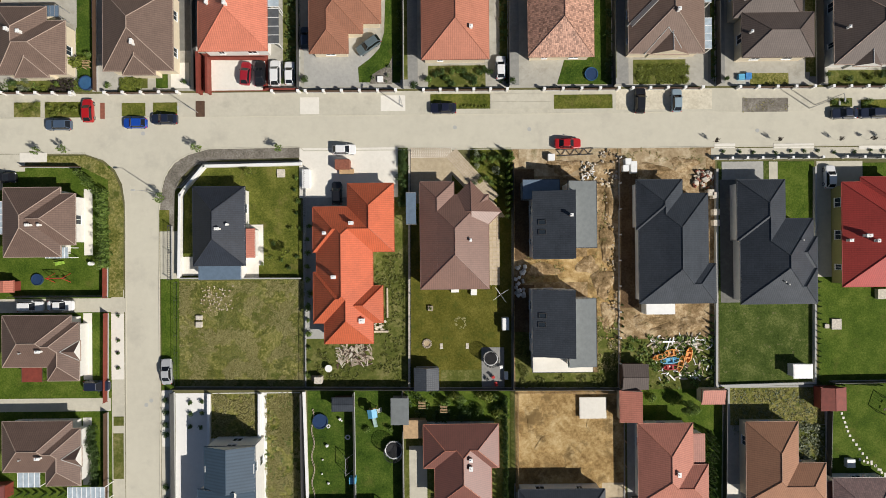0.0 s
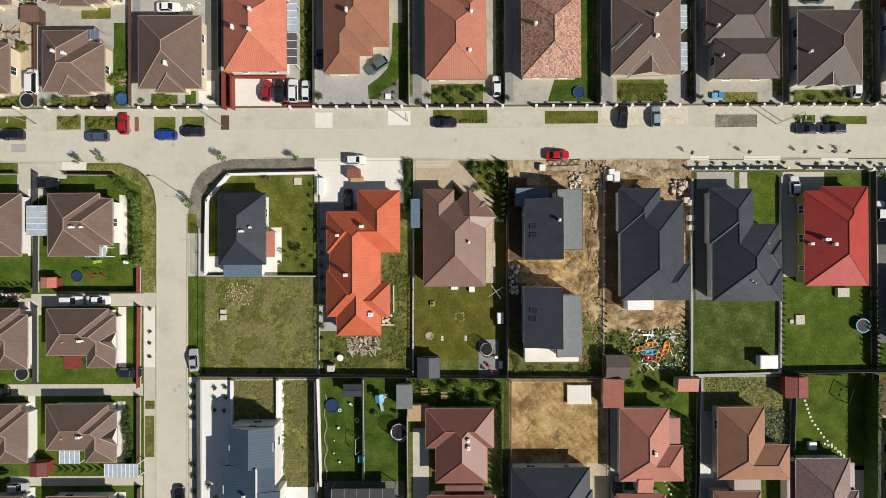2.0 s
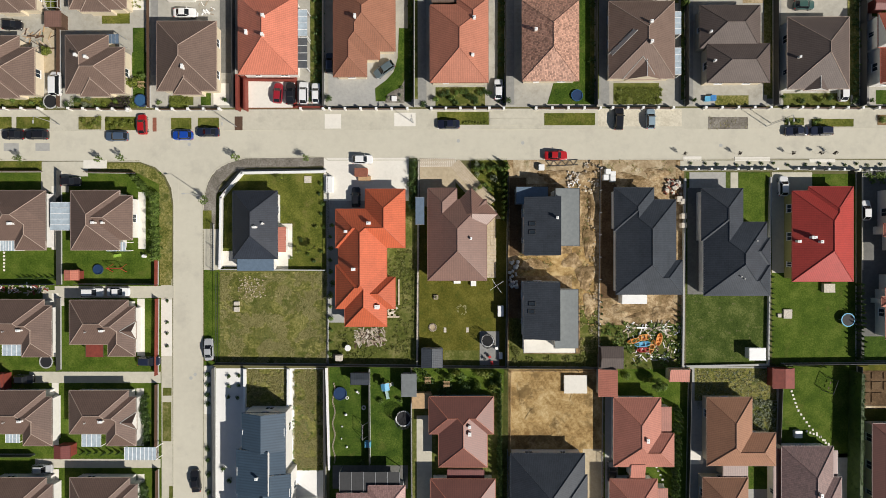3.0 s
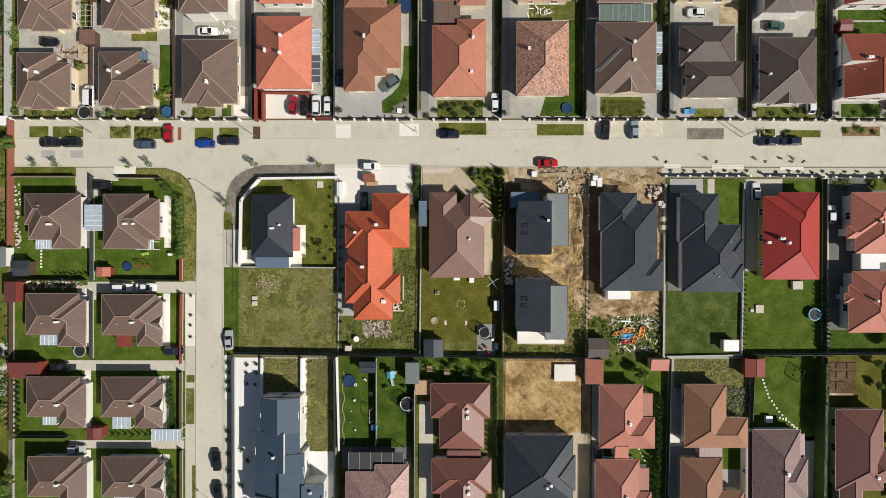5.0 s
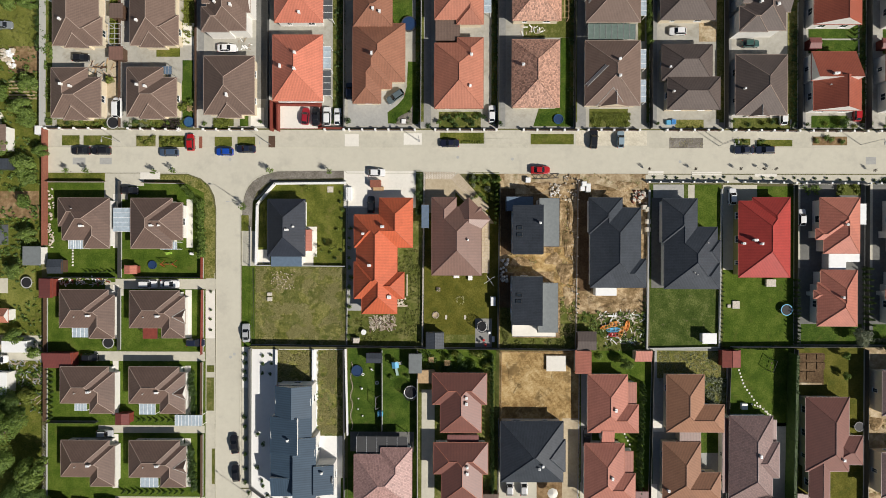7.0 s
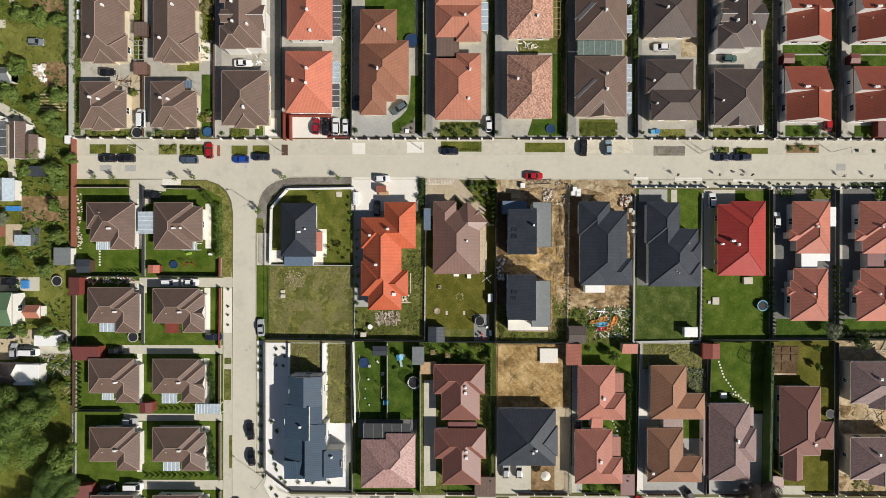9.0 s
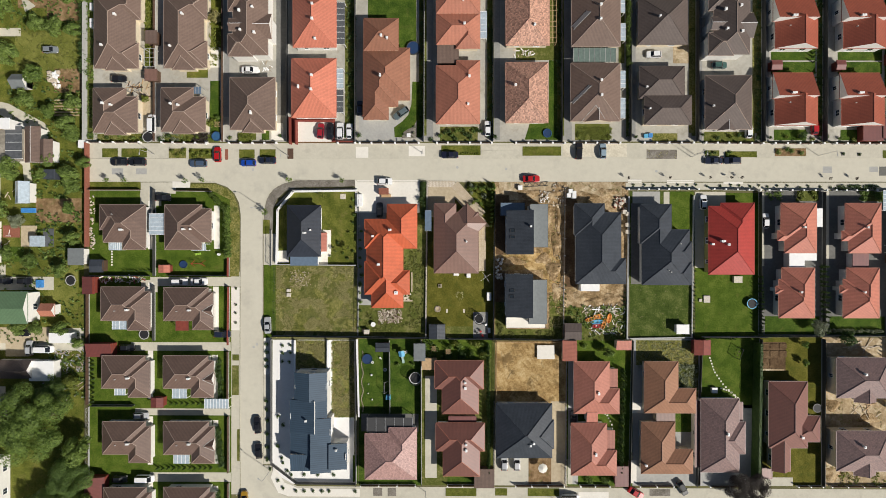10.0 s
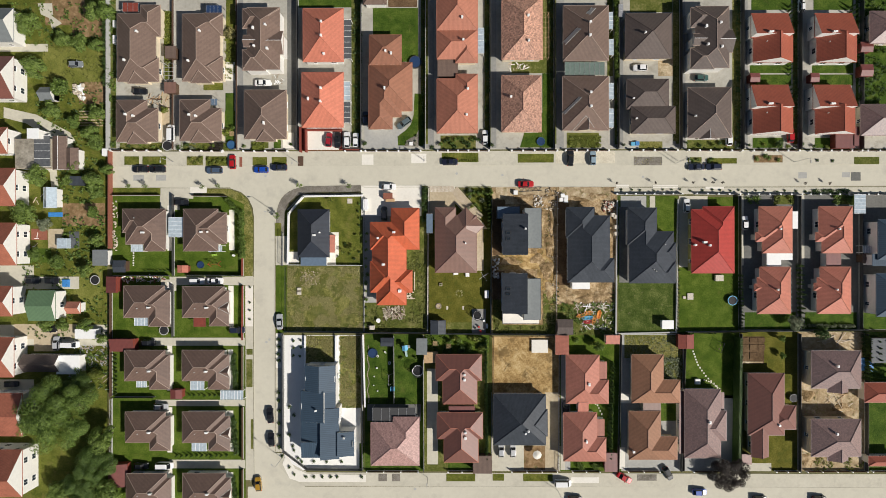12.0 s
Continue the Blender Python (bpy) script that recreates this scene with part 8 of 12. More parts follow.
plant("tree", -95.34, 11.19, 4, 3.5, "leaf", "leafy garden tree with an uneven crown", group="trees of the old quarter")
plant("tree", -97.41, -4.51, 5, 4, "leaf_broad", "leafy garden tree with an uneven crown", group="trees of the old quarter")
plant("tree", -94.41, 3.71, 5, 4, "leaf_broad", "leafy garden tree with an uneven crown", group="trees of the old quarter")
plant("tree", -103.43, -18.70, 5, 4, "leaf_broad", "leafy garden tree with an uneven crown", group="trees of the old quarter")
plant("tree", -98.95, -32.14, 6, 4, "leaf_broad", "leafy garden tree with an uneven crown", group="trees of the old quarter")
plant("tree", -94.45, -32.15, 5, 4, "leaf_lime", "leafy garden tree with an uneven crown", group="trees of the old quarter")
plant("tree", -91.32, 63.67, 7, 6, "leaf", "leafy garden tree with an uneven crown", group="trees of the old quarter")
plant("tree", -94.69, 63.94, 7, 5, "leaf_broad", "leafy garden tree with an uneven crown", group="trees of the old quarter")
plant("tree", -110.91, -0.01, 5, 4, "leaf", "leafy garden tree with an uneven crown", group="trees of the old quarter")
plant("tree", -104.92, -2.26, 5, 4, "leaf", "leafy garden tree with an uneven crown", group="trees of the old quarter")
plant("tree", -107.93, -18.69, 5, 4, "leaf_broad", "leafy garden tree with an uneven crown", group="trees of the old quarter")
plant("tree", -97.44, -18.70, 5, 4, "leaf", "leafy garden tree with an uneven crown", group="trees of the old quarter")
plant("tree", -94.39, 16.41, 5, 4, "leaf_broad", "leafy garden tree with an uneven crown", group="trees of the old quarter")
plant("tree", -92.94, -22.43, 4, 4, "leaf_broad", "leafy garden tree with an uneven crown", group="trees of the old quarter")
plant("tree", -107.56, 42.01, 4, 3, "leaf", "leafy garden tree with an uneven crown", group="trees of the old quarter")
plant("tree", -91.39, 22.38, 4, 4, "leaf", "leafy garden tree with an uneven crown", group="trees of the old quarter")
plant("bigtree", 71.9, -57.4, 11.5, 6.5, "leaf_red", "dark purple-leaved tree beside the street")
plant("tree", 89.60, -18.43, 5.0, 4.5, "leaf_silver", "pale grey-green tree in the yard corner")
plant("tree", 96.73, -21.00, 5, 4, "leaf_dark", "dark green garden tree")
plant("sapling", -40.69, 18.06, 3.4, 3.0, "leaf", "spiky young tree beside the street", group="young street trees")
plant("sapling", -27.54, 17.93, 3.2, 3.0, "leaf", "spiky young tree beside the street", group="young street trees")
plant("sapling", -46.67, 10.09, 4.0, 3.0, "leaf", "spiky young tree beside the street", group="young street trees")
plant("sapling", -32.41, 14.09, 2.6, 2.6, "leaf_lime", "young garden tree with thin leaves", group="young garden trees")
plant("sapling", -27.03, 0.79, 2.6, 2.6, "leaf_lime", "young garden tree with thin leaves", group="young garden trees")
plant("sapling", -29.03, 0.36, 2.6, 2.6, "leaf_lime", "young garden tree with thin leaves", group="young garden trees")
plant("sapling", -26.11, 1.24, 2.6, 2.6, "leaf_lime", "young garden tree with thin leaves", group="young garden trees")
plant("sapling", -66.55, 17.78, 3.0, 3.0, "leaf", "spiky young tree beside the street", group="young street trees")
plant("sapling", -62.23, 18.09, 3.0, 3.0, "leaf", "spiky young tree beside the street", group="young street trees")
plant("sapling", -86.05, 17.95, 3.0, 3.0, "leaf", "spiky young tree beside the street", group="young street trees")
plant("sapling", -81.53, 17.94, 3.0, 3.0, "leaf", "spiky young tree beside the street", group="young street trees")
plant("sapling", -96.28, 17.52, 3.0, 3.0, "leaf", "spiky young tree beside the street", group="young street trees")
plant("sapling", 43.41, 18.64, 1.6, 2.2, "leaf_red", "spiky young tree beside the street", group="young street trees")
plant("sapling", 53.61, 18.67, 1.6, 2.2, "leaf_red", "spiky young tree beside the street", group="young street trees")
plant("sapling", 63.55, 18.69, 1.6, 2.2, "leaf_red", "spiky young tree beside the street", group="young street trees")
plant("sapling", 68.75, 18.70, 1.6, 2.2, "leaf_red", "spiky young tree beside the street", group="young street trees")
plant("sapling", 71.36, 18.71, 1.6, 2.2, "leaf_red", "spiky young tree beside the street", group="young street trees")
plant("sapling", 93.08, 18.40, 1.6, 2.2, "leaf_red", "spiky young tree beside the street", group="young street trees")
plant("sapling", 99.48, 18.39, 1.6, 2.2, "leaf_red", "spiky young tree beside the street", group="young street trees")
plant("bush", -46.72, -22.97, 1.3, 0.7, "leaf_dark", "small dark shrub in pale gravel", group="pavement shrubs")
plant("bush", -46.74, -24.95, 1.3, 0.7, "leaf_dark", "small dark shrub in pale gravel", group="pavement shrubs")
plant("bush", -46.76, -26.93, 1.3, 0.7, "leaf_dark", "small dark shrub in pale gravel", group="pavement shrubs")
plant("bush", -46.76, -28.61, 1.3, 0.7, "leaf_dark", "small dark shrub in pale gravel", group="pavement shrubs")
plant("bush", -46.84, -37.15, 1.3, 0.7, "leaf_dark", "small dark shrub in pale gravel", group="pavement shrubs")
plant("bush", -46.73, -39.30, 1.3, 0.7, "leaf_dark", "small dark shrub in pale gravel", group="pavement shrubs")
plant("bush", -46.57, -42.00, 1.3, 0.7, "leaf_dark", "small dark shrub in pale gravel", group="pavement shrubs")
plant("bush", -46.57, -45.47, 1.3, 0.7, "leaf_dark", "small dark shrub in pale gravel", group="pavement shrubs")
plant("bush", -46.58, -48.80, 1.3, 0.7, "leaf_dark", "small dark shrub in pale gravel", group="pavement shrubs")
plant("bush", -46.58, -51.82, 1.3, 0.7, "leaf_dark", "small dark shrub in pale gravel", group="pavement shrubs")
plant("bush", -45.80, -54.21, 1.1, 0.7, "leaf_dark", "small dark shrub in pale gravel", group="pavement shrubs")
plant("bush", -43.85, -57.23, 1.1, 0.7, "leaf_dark", "small dark shrub in pale gravel", group="pavement shrubs")
plant("bush", -42.64, -59.04, 1.1, 0.7, "leaf_dark", "small dark shrub in pale gravel", group="pavement shrubs")
plant("bush", -39.46, -59.80, 1.1, 0.7, "leaf_dark", "small dark shrub in pale gravel", group="pavement shrubs")
plant("bush", -37.34, -59.80, 1.1, 0.7, "leaf_dark", "small dark shrub in pale gravel", group="pavement shrubs")
plant("bush", -35.07, -59.79, 1.1, 0.7, "leaf_dark", "small dark shrub in pale gravel", group="pavement shrubs")
plant("bush", -32.81, -59.78, 1.1, 0.7, "leaf_dark", "small dark shrub in pale gravel", group="pavement shrubs")
plant("bush", -30.99, -59.79, 1.1, 0.7, "leaf_dark", "small dark shrub in pale gravel", group="pavement shrubs")
plant("bush", -24.49, -59.78, 1.1, 0.7, "leaf_dark", "small dark shrub in pale gravel", group="pavement shrubs")
plant("bush", -42.63, -52.70, 1.1, 0.7, "leaf_dark", "small dark shrub in pale gravel", group="pavement shrubs")
plant("bush", -41.57, -54.81, 1.1, 0.7, "leaf_dark", "small dark shrub in pale gravel", group="pavement shrubs")
plant("bush", -40.51, -55.72, 1.1, 0.7, "leaf_dark", "small dark shrub in pale gravel", group="pavement shrubs")
plant("bush", -42.7, -23.4, 1.05, 0.7, "leaf_dark", "small dark shrub in pale gravel", group="terrace shrubs")
plant("bush", -40.8, -23.2, 1.05, 0.7, "leaf_dark", "small dark shrub in pale gravel", group="terrace shrubs")
plant("bush", -42.7, -25.2, 1.05, 0.7, "leaf_dark", "small dark shrub in pale gravel", group="terrace shrubs")
plant("bush", -40.8, -25.1, 1.05, 0.7, "leaf_dark", "small dark shrub in pale gravel", group="terrace shrubs")
plant("bush", -42.75, -27.3, 1.05, 0.7, "leaf_dark", "small dark shrub in pale gravel", group="terrace shrubs")
plant("bush", -43.85, -40.95, 1.3, 0.8, "leaf_dark", "small dark shrub in pale gravel", group="terrace shrubs")
plant("bush", -42.62, -43.19, 1.3, 0.8, "leaf_dark", "small dark shrub in pale gravel", group="terrace shrubs")
plant("bush", -43.84, -48.48, 1.3, 0.8, "leaf_dark", "small dark shrub in pale gravel", group="terrace shrubs")
plant("bush", -42.93, -51.49, 1.1, 0.7, "leaf_dark", "small dark shrub in pale gravel", group="terrace shrubs")
plant("bush", -37.34, -55.71, 1.1, 0.7, "leaf_dark", "small dark shrub in pale gravel", group="terrace shrubs")
plant("bush", -33.86, -55.71, 1.1, 0.7, "leaf_dark", "small dark shrub in pale gravel", group="terrace shrubs")
plant("bush", -29.93, -55.71, 1.1, 0.7, "leaf_dark", "small dark shrub in pale gravel", group="terrace shrubs")
plant("bush", -54.41, -9.02, 0.8, 0.6, "leaf_dark", "small round clipped shrub in white paving", group="pavement shrubs")
plant("bush", -54.45, -13.10, 0.8, 0.6, "leaf_dark", "small round clipped shrub in white paving", group="pavement shrubs")
plant("bush", -54.48, -15.22, 0.8, 0.6, "leaf_dark", "small round clipped shrub in white paving", group="pavement shrubs")
plant("bush", -54.49, -17.65, 0.8, 0.6, "leaf_dark", "small round clipped shrub in white paving", group="pavement shrubs")
plant("bush", 44.96, 16.96, 0.8, 0.5, "leaf_dark", "small dark shrub in the pavement bed", group="pavement shrubs")
plant("bush", 47.77, 16.95, 0.8, 0.5, "leaf_dark", "small dark shrub in the pavement bed", group="pavement shrubs")
plant("bush", 49.97, 16.84, 0.8, 0.5, "leaf_dark", "small dark shrub in the pavement bed", group="pavement shrubs")
plant("bush", 53.63, 16.67, 0.8, 0.5, "leaf_dark", "small dark shrub in the pavement bed", group="pavement shrubs")
plant("bush", 56.06, 16.94, 0.8, 0.5, "leaf_dark", "small dark shrub in the pavement bed", group="pavement shrubs")
plant("bush", 58.39, 16.92, 0.8, 0.5, "leaf_dark", "small dark shrub in the pavement bed", group="pavement shrubs")
plant("bush", 60.56, 17.00, 0.8, 0.5, "leaf_dark", "small dark shrub in the pavement bed", group="pavement shrubs")
plant("bush", 63.24, 16.63, 0.8, 0.5, "leaf_dark", "small dark shrub in the pavement bed", group="pavement shrubs")
plant("bush", 66.62, 16.70, 0.8, 0.5, "leaf_dark", "small dark shrub in the pavement bed", group="pavement shrubs")
plant("bush", 69.20, 16.98, 0.8, 0.5, "leaf_dark", "small dark shrub in the pavement bed", group="pavement shrubs")
plant("bush", 71.23, 16.79, 0.8, 0.5, "leaf_dark", "small dark shrub in the pavement bed", group="pavement shrubs")
plant("bush", 74.04, 16.61, 0.8, 0.5, "leaf_dark", "small dark shrub in the pavement bed", group="pavement shrubs")
plant("bush", 76.22, 16.81, 0.8, 0.5, "leaf_dark", "small dark shrub in the pavement bed", group="pavement shrubs")
plant("bush", 78.30, 16.51, 0.8, 0.5, "leaf_dark", "small dark shrub in the pavement bed", group="pavement shrubs")
plant("bush", 80.73, 16.72, 0.8, 0.5, "leaf_dark", "small dark shrub in the pavement bed", group="pavement shrubs")
plant("bush", 83.23, 16.76, 0.8, 0.5, "leaf_dark", "small dark shrub in the pavement bed", group="pavement shrubs")
plant("bush", 86.34, 16.40, 0.8, 0.5, "leaf_dark", "small dark shrub in the pavement bed", group="pavement shrubs")
plant("bush", 88.42, 16.66, 0.8, 0.5, "leaf_dark", "small dark shrub in the pavement bed", group="pavement shrubs")
plant("bush", 91.41, 16.53, 0.8, 0.5, "leaf_dark", "small dark shrub in the pavement bed", group="pavement shrubs")
plant("bush", 93.92, 16.39, 0.8, 0.5, "leaf_dark", "small dark shrub in the pavement bed", group="pavement shrubs")
plant("bush", 96.02, 16.59, 0.8, 0.5, "leaf_dark", "small dark shrub in the pavement bed", group="pavement shrubs")
plant("bush", 98.67, 16.57, 0.8, 0.5, "leaf_dark", "small dark shrub in the pavement bed", group="pavement shrubs")
plant("bush", 100.69, 16.63, 0.8, 0.5, "leaf_dark", "small dark shrub in the pavement bed", group="pavement shrubs")
plant("bush", 104.02, 16.74, 0.8, 0.5, "leaf_dark", "small dark shrub in the pavement bed", group="pavement shrubs")
plant("bush", 105.65, 16.48, 0.8, 0.5, "leaf_dark", "small dark shrub in the pavement bed", group="pavement shrubs")
plant("bush", 108.47, 16.51, 0.8, 0.5, "leaf_dark", "small dark shrub in the pavement bed", group="pavement shrubs")
plant("bush", -91.13, 29.29, 1.70, 0.74, "leaf_dark", "small front garden shrub", group="front garden shrubs")
plant("bush", -86.92, 28.89, 1.25, 0.73, "leaf_dark", "small front garden shrub", group="front garden shrubs")
plant("bush", -83.63, 29.25, 1.35, 1.23, "leaf", "small front garden shrub", group="front garden shrubs")
plant("bush", -80.13, 28.74, 1.12, 1.01, "leaf", "small front garden shrub", group="front garden shrubs")
plant("bush", -78.14, 28.47, 1.13, 0.62, "leaf_dark", "small front garden shrub", group="front garden shrubs")
plant("bush", -73.52, 28.46, 1.66, 1.11, "leaf_dark", "small front garden shrub", group="front garden shrubs")
plant("bush", -71.31, 29.25, 1.67, 1.14, "leaf_dark", "small front garden shrub", group="front garden shrubs")
plant("bush", -66.39, 28.41, 1.44, 0.65, "leaf_lime", "small front garden shrub", group="front garden shrubs")
plant("bush", -64.18, 28.98, 1.01, 0.87, "leaf", "small front garden shrub", group="front garden shrubs")
plant("bush", -60.59, 29.62, 0.94, 0.72, "leaf_dark", "small front garden shrub", group="front garden shrubs")
plant("bush", -55.96, 28.81, 1.25, 0.75, "leaf", "small front garden shrub", group="front garden shrubs")
plant("bush", -43.34, 29.27, 1.23, 0.63, "leaf_dark", "small front garden shrub", group="front garden shrubs")
plant("bush", -26.82, 29.26, 1.60, 0.70, "leaf", "small front garden shrub", group="front garden shrubs")
plant("bush", -5.66, 28.36, 1.47, 0.63, "leaf_dark", "small front garden shrub", group="front garden shrubs")
plant("bush", -3.26, 29.19, 1.60, 1.23, "leaf", "small front garden shrub", group="front garden shrubs")
plant("bush", 0.56, 28.60, 1.54, 1.05, "leaf_dark", "small front garden shrub", group="front garden shrubs")
plant("bush", 4.31, 28.62, 1.45, 0.79, "leaf_dark", "small front garden shrub", group="front garden shrubs")
plant("bush", 10.47, 28.93, 1.40, 1.14, "leaf_dark", "small front garden shrub", group="front garden shrubs")
plant("bush", 31.31, 29.38, 1.46, 0.68, "leaf_lime", "small front garden shrub", group="front garden shrubs")
plant("bush", 38.93, 29.08, 1.18, 0.65, "leaf_lime", "small front garden shrub", group="front garden shrubs")
plant("bush", 45.51, 28.87, 0.96, 1.24, "leaf_dark", "small front garden shrub", group="front garden shrubs")
plant("bush", 62.21, 29.39, 1.15, 0.98, "leaf_dark", "small front garden shrub", group="front garden shrubs")
plant("bush", 65.78, 28.61, 1.32, 0.96, "leaf_dark", "small front garden shrub", group="front garden shrubs")
plant("bush", 69.15, 28.88, 1.51, 1.29, "leaf_lime", "small front garden shrub", group="front garden shrubs")
plant("bush", 71.08, 29.31, 1.63, 0.98, "leaf_dark", "small front garden shrub", group="front garden shrubs")
plant("bush", 75.80, 28.58, 1.65, 0.95, "leaf_dark", "small front garden shrub", group="front garden shrubs")
plant("bush", 78.77, 28.70, 1.01, 1.14, "leaf_dark", "small front garden shrub", group="front garden shrubs")
plant("bush", 82.85, 28.85, 1.25, 1.02, "leaf_lime", "small front garden shrub", group="front garden shrubs")
plant("bush", 85.96, 29.08, 1.62, 0.86, "leaf_lime", "small front garden shrub", group="front garden shrubs")
plant("bush", 89.38, 28.42, 1.61, 0.65, "leaf_lime", "small front garden shrub", group="front garden shrubs")
plant("bush", 92.93, 29.07, 1.42, 0.83, "leaf_dark", "small front garden shrub", group="front garden shrubs")
plant("bush", 96.08, 28.45, 1.32, 1.13, "leaf", "small front garden shrub", group="front garden shrubs")
plant("bush", 99.47, 28.21, 1.66, 0.71, "leaf_lime", "small front garden shrub", group="front garden shrubs")
plant("bush", 103.19, 28.41, 1.69, 0.65, "leaf", "small front garden shrub", group="front garden shrubs")
plant("bush", 105.06, 28.64, 1.61, 0.76, "leaf_lime", "small front garden shrub", group="front garden shrubs")
plant("bush", 108.53, 27.99, 1.22, 1.02, "leaf_dark", "small front garden shrub", group="front garden shrubs")
plant("bush", -70.33, 25.38, 1.4, 0.8, "leaf_lime", "small yellow-green verge shrub", group="verge shrubs")
plant("bush", -68.09, 25.04, 1.4, 0.8, "leaf_lime", "small yellow-green verge shrub", group="verge shrubs")
plant("bush", -65.42, 25.25, 1.4, 0.8, "leaf_lime", "small yellow-green verge shrub", group="verge shrubs")
plant("bush", -63.98, 24.84, 1.4, 0.8, "leaf_lime", "small yellow-green verge shrub", group="verge shrubs")
plant("bush", -62.60, 25.21, 1.4, 0.8, "leaf_lime", "small yellow-green verge shrub", group="verge shrubs")
plant("bush", -61.18, 24.90, 1.4, 0.8, "leaf_lime", "small yellow-green verge shrub", group="verge shrubs")
plant("bush", -63.02, 24.43, 1.4, 0.8, "leaf_lime", "small yellow-green verge shrub", group="verge shrubs")
plant("bush", -69.26, 24.35, 1.4, 0.8, "leaf_lime", "small yellow-green verge shrub", group="verge shrubs")
plant("bush", -64.88, 24.16, 1.4, 0.8, "leaf_lime", "small yellow-green verge shrub", group="verge shrubs")
plant("bush", -67.35, 25.70, 1.4, 0.8, "leaf_lime", "small yellow-green verge shrub", group="verge shrubs")
plant("bush", 63.14, 24.95, 1.2, 0.8, "leaf", "small verge shrub in the garden", group="verge shrubs")
plant("bush", 64.07, 24.59, 1.2, 0.8, "leaf", "small verge shrub in the garden", group="verge shrubs")
plant("bush", 65.15, 24.93, 1.2, 0.8, "leaf", "small verge shrub in the garden", group="verge shrubs")
plant("bush", 69.07, 25.05, 1.2, 0.8, "leaf", "small verge shrub in the garden", group="verge shrubs")
plant("bush", 68.19, 24.54, 1.2, 0.8, "leaf", "small verge shrub in the garden", group="verge shrubs")
plant("bush", 80.89, 25.12, 1.6, 0.9, "leaf", "small verge shrub in the garden", group="verge shrubs")
plant("bush", 83.14, 25.71, 1.6, 0.9, "leaf", "small verge shrub in the garden", group="verge shrubs")
plant("bush", 84.18, 25.26, 1.6, 0.9, "leaf", "small verge shrub in the garden", group="verge shrubs")
plant("bush", 86.58, 24.81, 1.6, 0.9, "leaf", "small verge shrub in the garden", group="verge shrubs")
plant("bush", 2.08, 24.76, 0.6, 0.4, "leaf_lime", "low yellow-green verge plant", group="verge shrubs")
plant("bush", 2.66, 24.90, 0.6, 0.4, "leaf_lime", "low yellow-green verge plant", group="verge shrubs")
plant("bush", 3.24, 24.92, 0.6, 0.4, "leaf_lime", "low yellow-green verge plant", group="verge shrubs")
plant("bush", 3.83, 24.88, 0.6, 0.4, "leaf_lime", "low yellow-green verge plant", group="verge shrubs")
plant("bush", 4.41, 24.76, 0.6, 0.4, "leaf_lime", "low yellow-green verge plant", group="verge shrubs")
plant("bush", 4.99, 24.62, 0.6, 0.4, "leaf_lime", "low yellow-green verge plant", group="verge shrubs")
plant("bush", 5.57, 24.65, 0.6, 0.4, "leaf_lime", "low yellow-green verge plant", group="verge shrubs")
plant("bush", 6.16, 24.83, 0.6, 0.4, "leaf_lime", "low yellow-green verge plant", group="verge shrubs")
plant("bush", 5.91, 12.93, 1.28, 1.13, "leaf", "shrub in the planted front garden", group="front garden shrubs")
plant("bush", 5.08, 12.52, 1.46, 1.25, "leaf_lime", "shrub in the planted front garden", group="front garden shrubs")
plant("bush", 5.95, 15.11, 1.03, 1.21, "leaf_lime", "shrub in the planted front garden", group="front garden shrubs")
plant("bush", 9.06, 12.03, 1.92, 1.28, "leaf_lime", "shrub in the planted front garden", group="front garden shrubs")
plant("bush", 8.72, 13.21, 1.48, 1.31, "leaf_lime", "shrub in the planted front garden", group="front garden shrubs")
plant("bush", 8.64, 13.12, 1.15, 0.99, "leaf_lime", "shrub in the planted front garden", group="front garden shrubs")
plant("bush", 4.46, 16.84, 1.40, 1.27, "leaf_silver", "shrub in the planted front garden", group="front garden shrubs")
plant("bush", 6.71, 12.20, 1.26, 1.22, "leaf", "shrub in the planted front garden", group="front garden shrubs")
plant("bush", 7.89, 16.05, 1.95, 0.87, "leaf_lime", "shrub in the planted front garden", group="front garden shrubs")
plant("bush", 4.02, 12.03, 1.29, 1.51, "leaf_silver", "shrub in the planted front garden", group="front garden shrubs")
plant("bush", 4.68, 16.36, 1.41, 0.90, "leaf_silver", "shrub in the planted front garden", group="front garden shrubs")
plant("bush", 7.68, 14.20, 1.69, 1.38, "leaf_silver", "shrub in the planted front garden", group="front garden shrubs")
plant("bush", 4.58, 15.01, 1.22, 1.04, "leaf_silver", "shrub in the planted front garden", group="front garden shrubs")
plant("bush", 4.10, 16.26, 1.87, 1.00, "leaf_lime", "shrub in the planted front garden", group="front garden shrubs")
plant("bush", -1.95, 30.18, 1.4, 0.98, "leaf_dark", "small front garden shrub", group="front garden shrubs")
plant("bush", -1.07, 30.47, 1.4, 1.03, "leaf_dark", "small front garden shrub", group="front garden shrubs")
plant("bush", -0.21, 29.49, 1.4, 0.97, "leaf", "small front garden shrub", group="front garden shrubs")
plant("bush", 0.68, 30.42, 1.4, 1.27, "leaf", "small front garden shrub", group="front garden shrubs")
plant("bush", 1.56, 30.62, 1.4, 1.31, "leaf", "small front garden shrub", group="front garden shrubs")
plant("bush", 2.44, 30.54, 1.4, 1.13, "leaf_dark", "small front garden shrub", group="front garden shrubs")
plant("bush", 3.29, 29.51, 1.4, 1.12, "leaf_dark", "small front garden shrub", group="front garden shrubs")
plant("bush", 4.16, 29.35, 1.4, 1.22, "leaf_dark", "small front garden shrub", group="front garden shrubs")
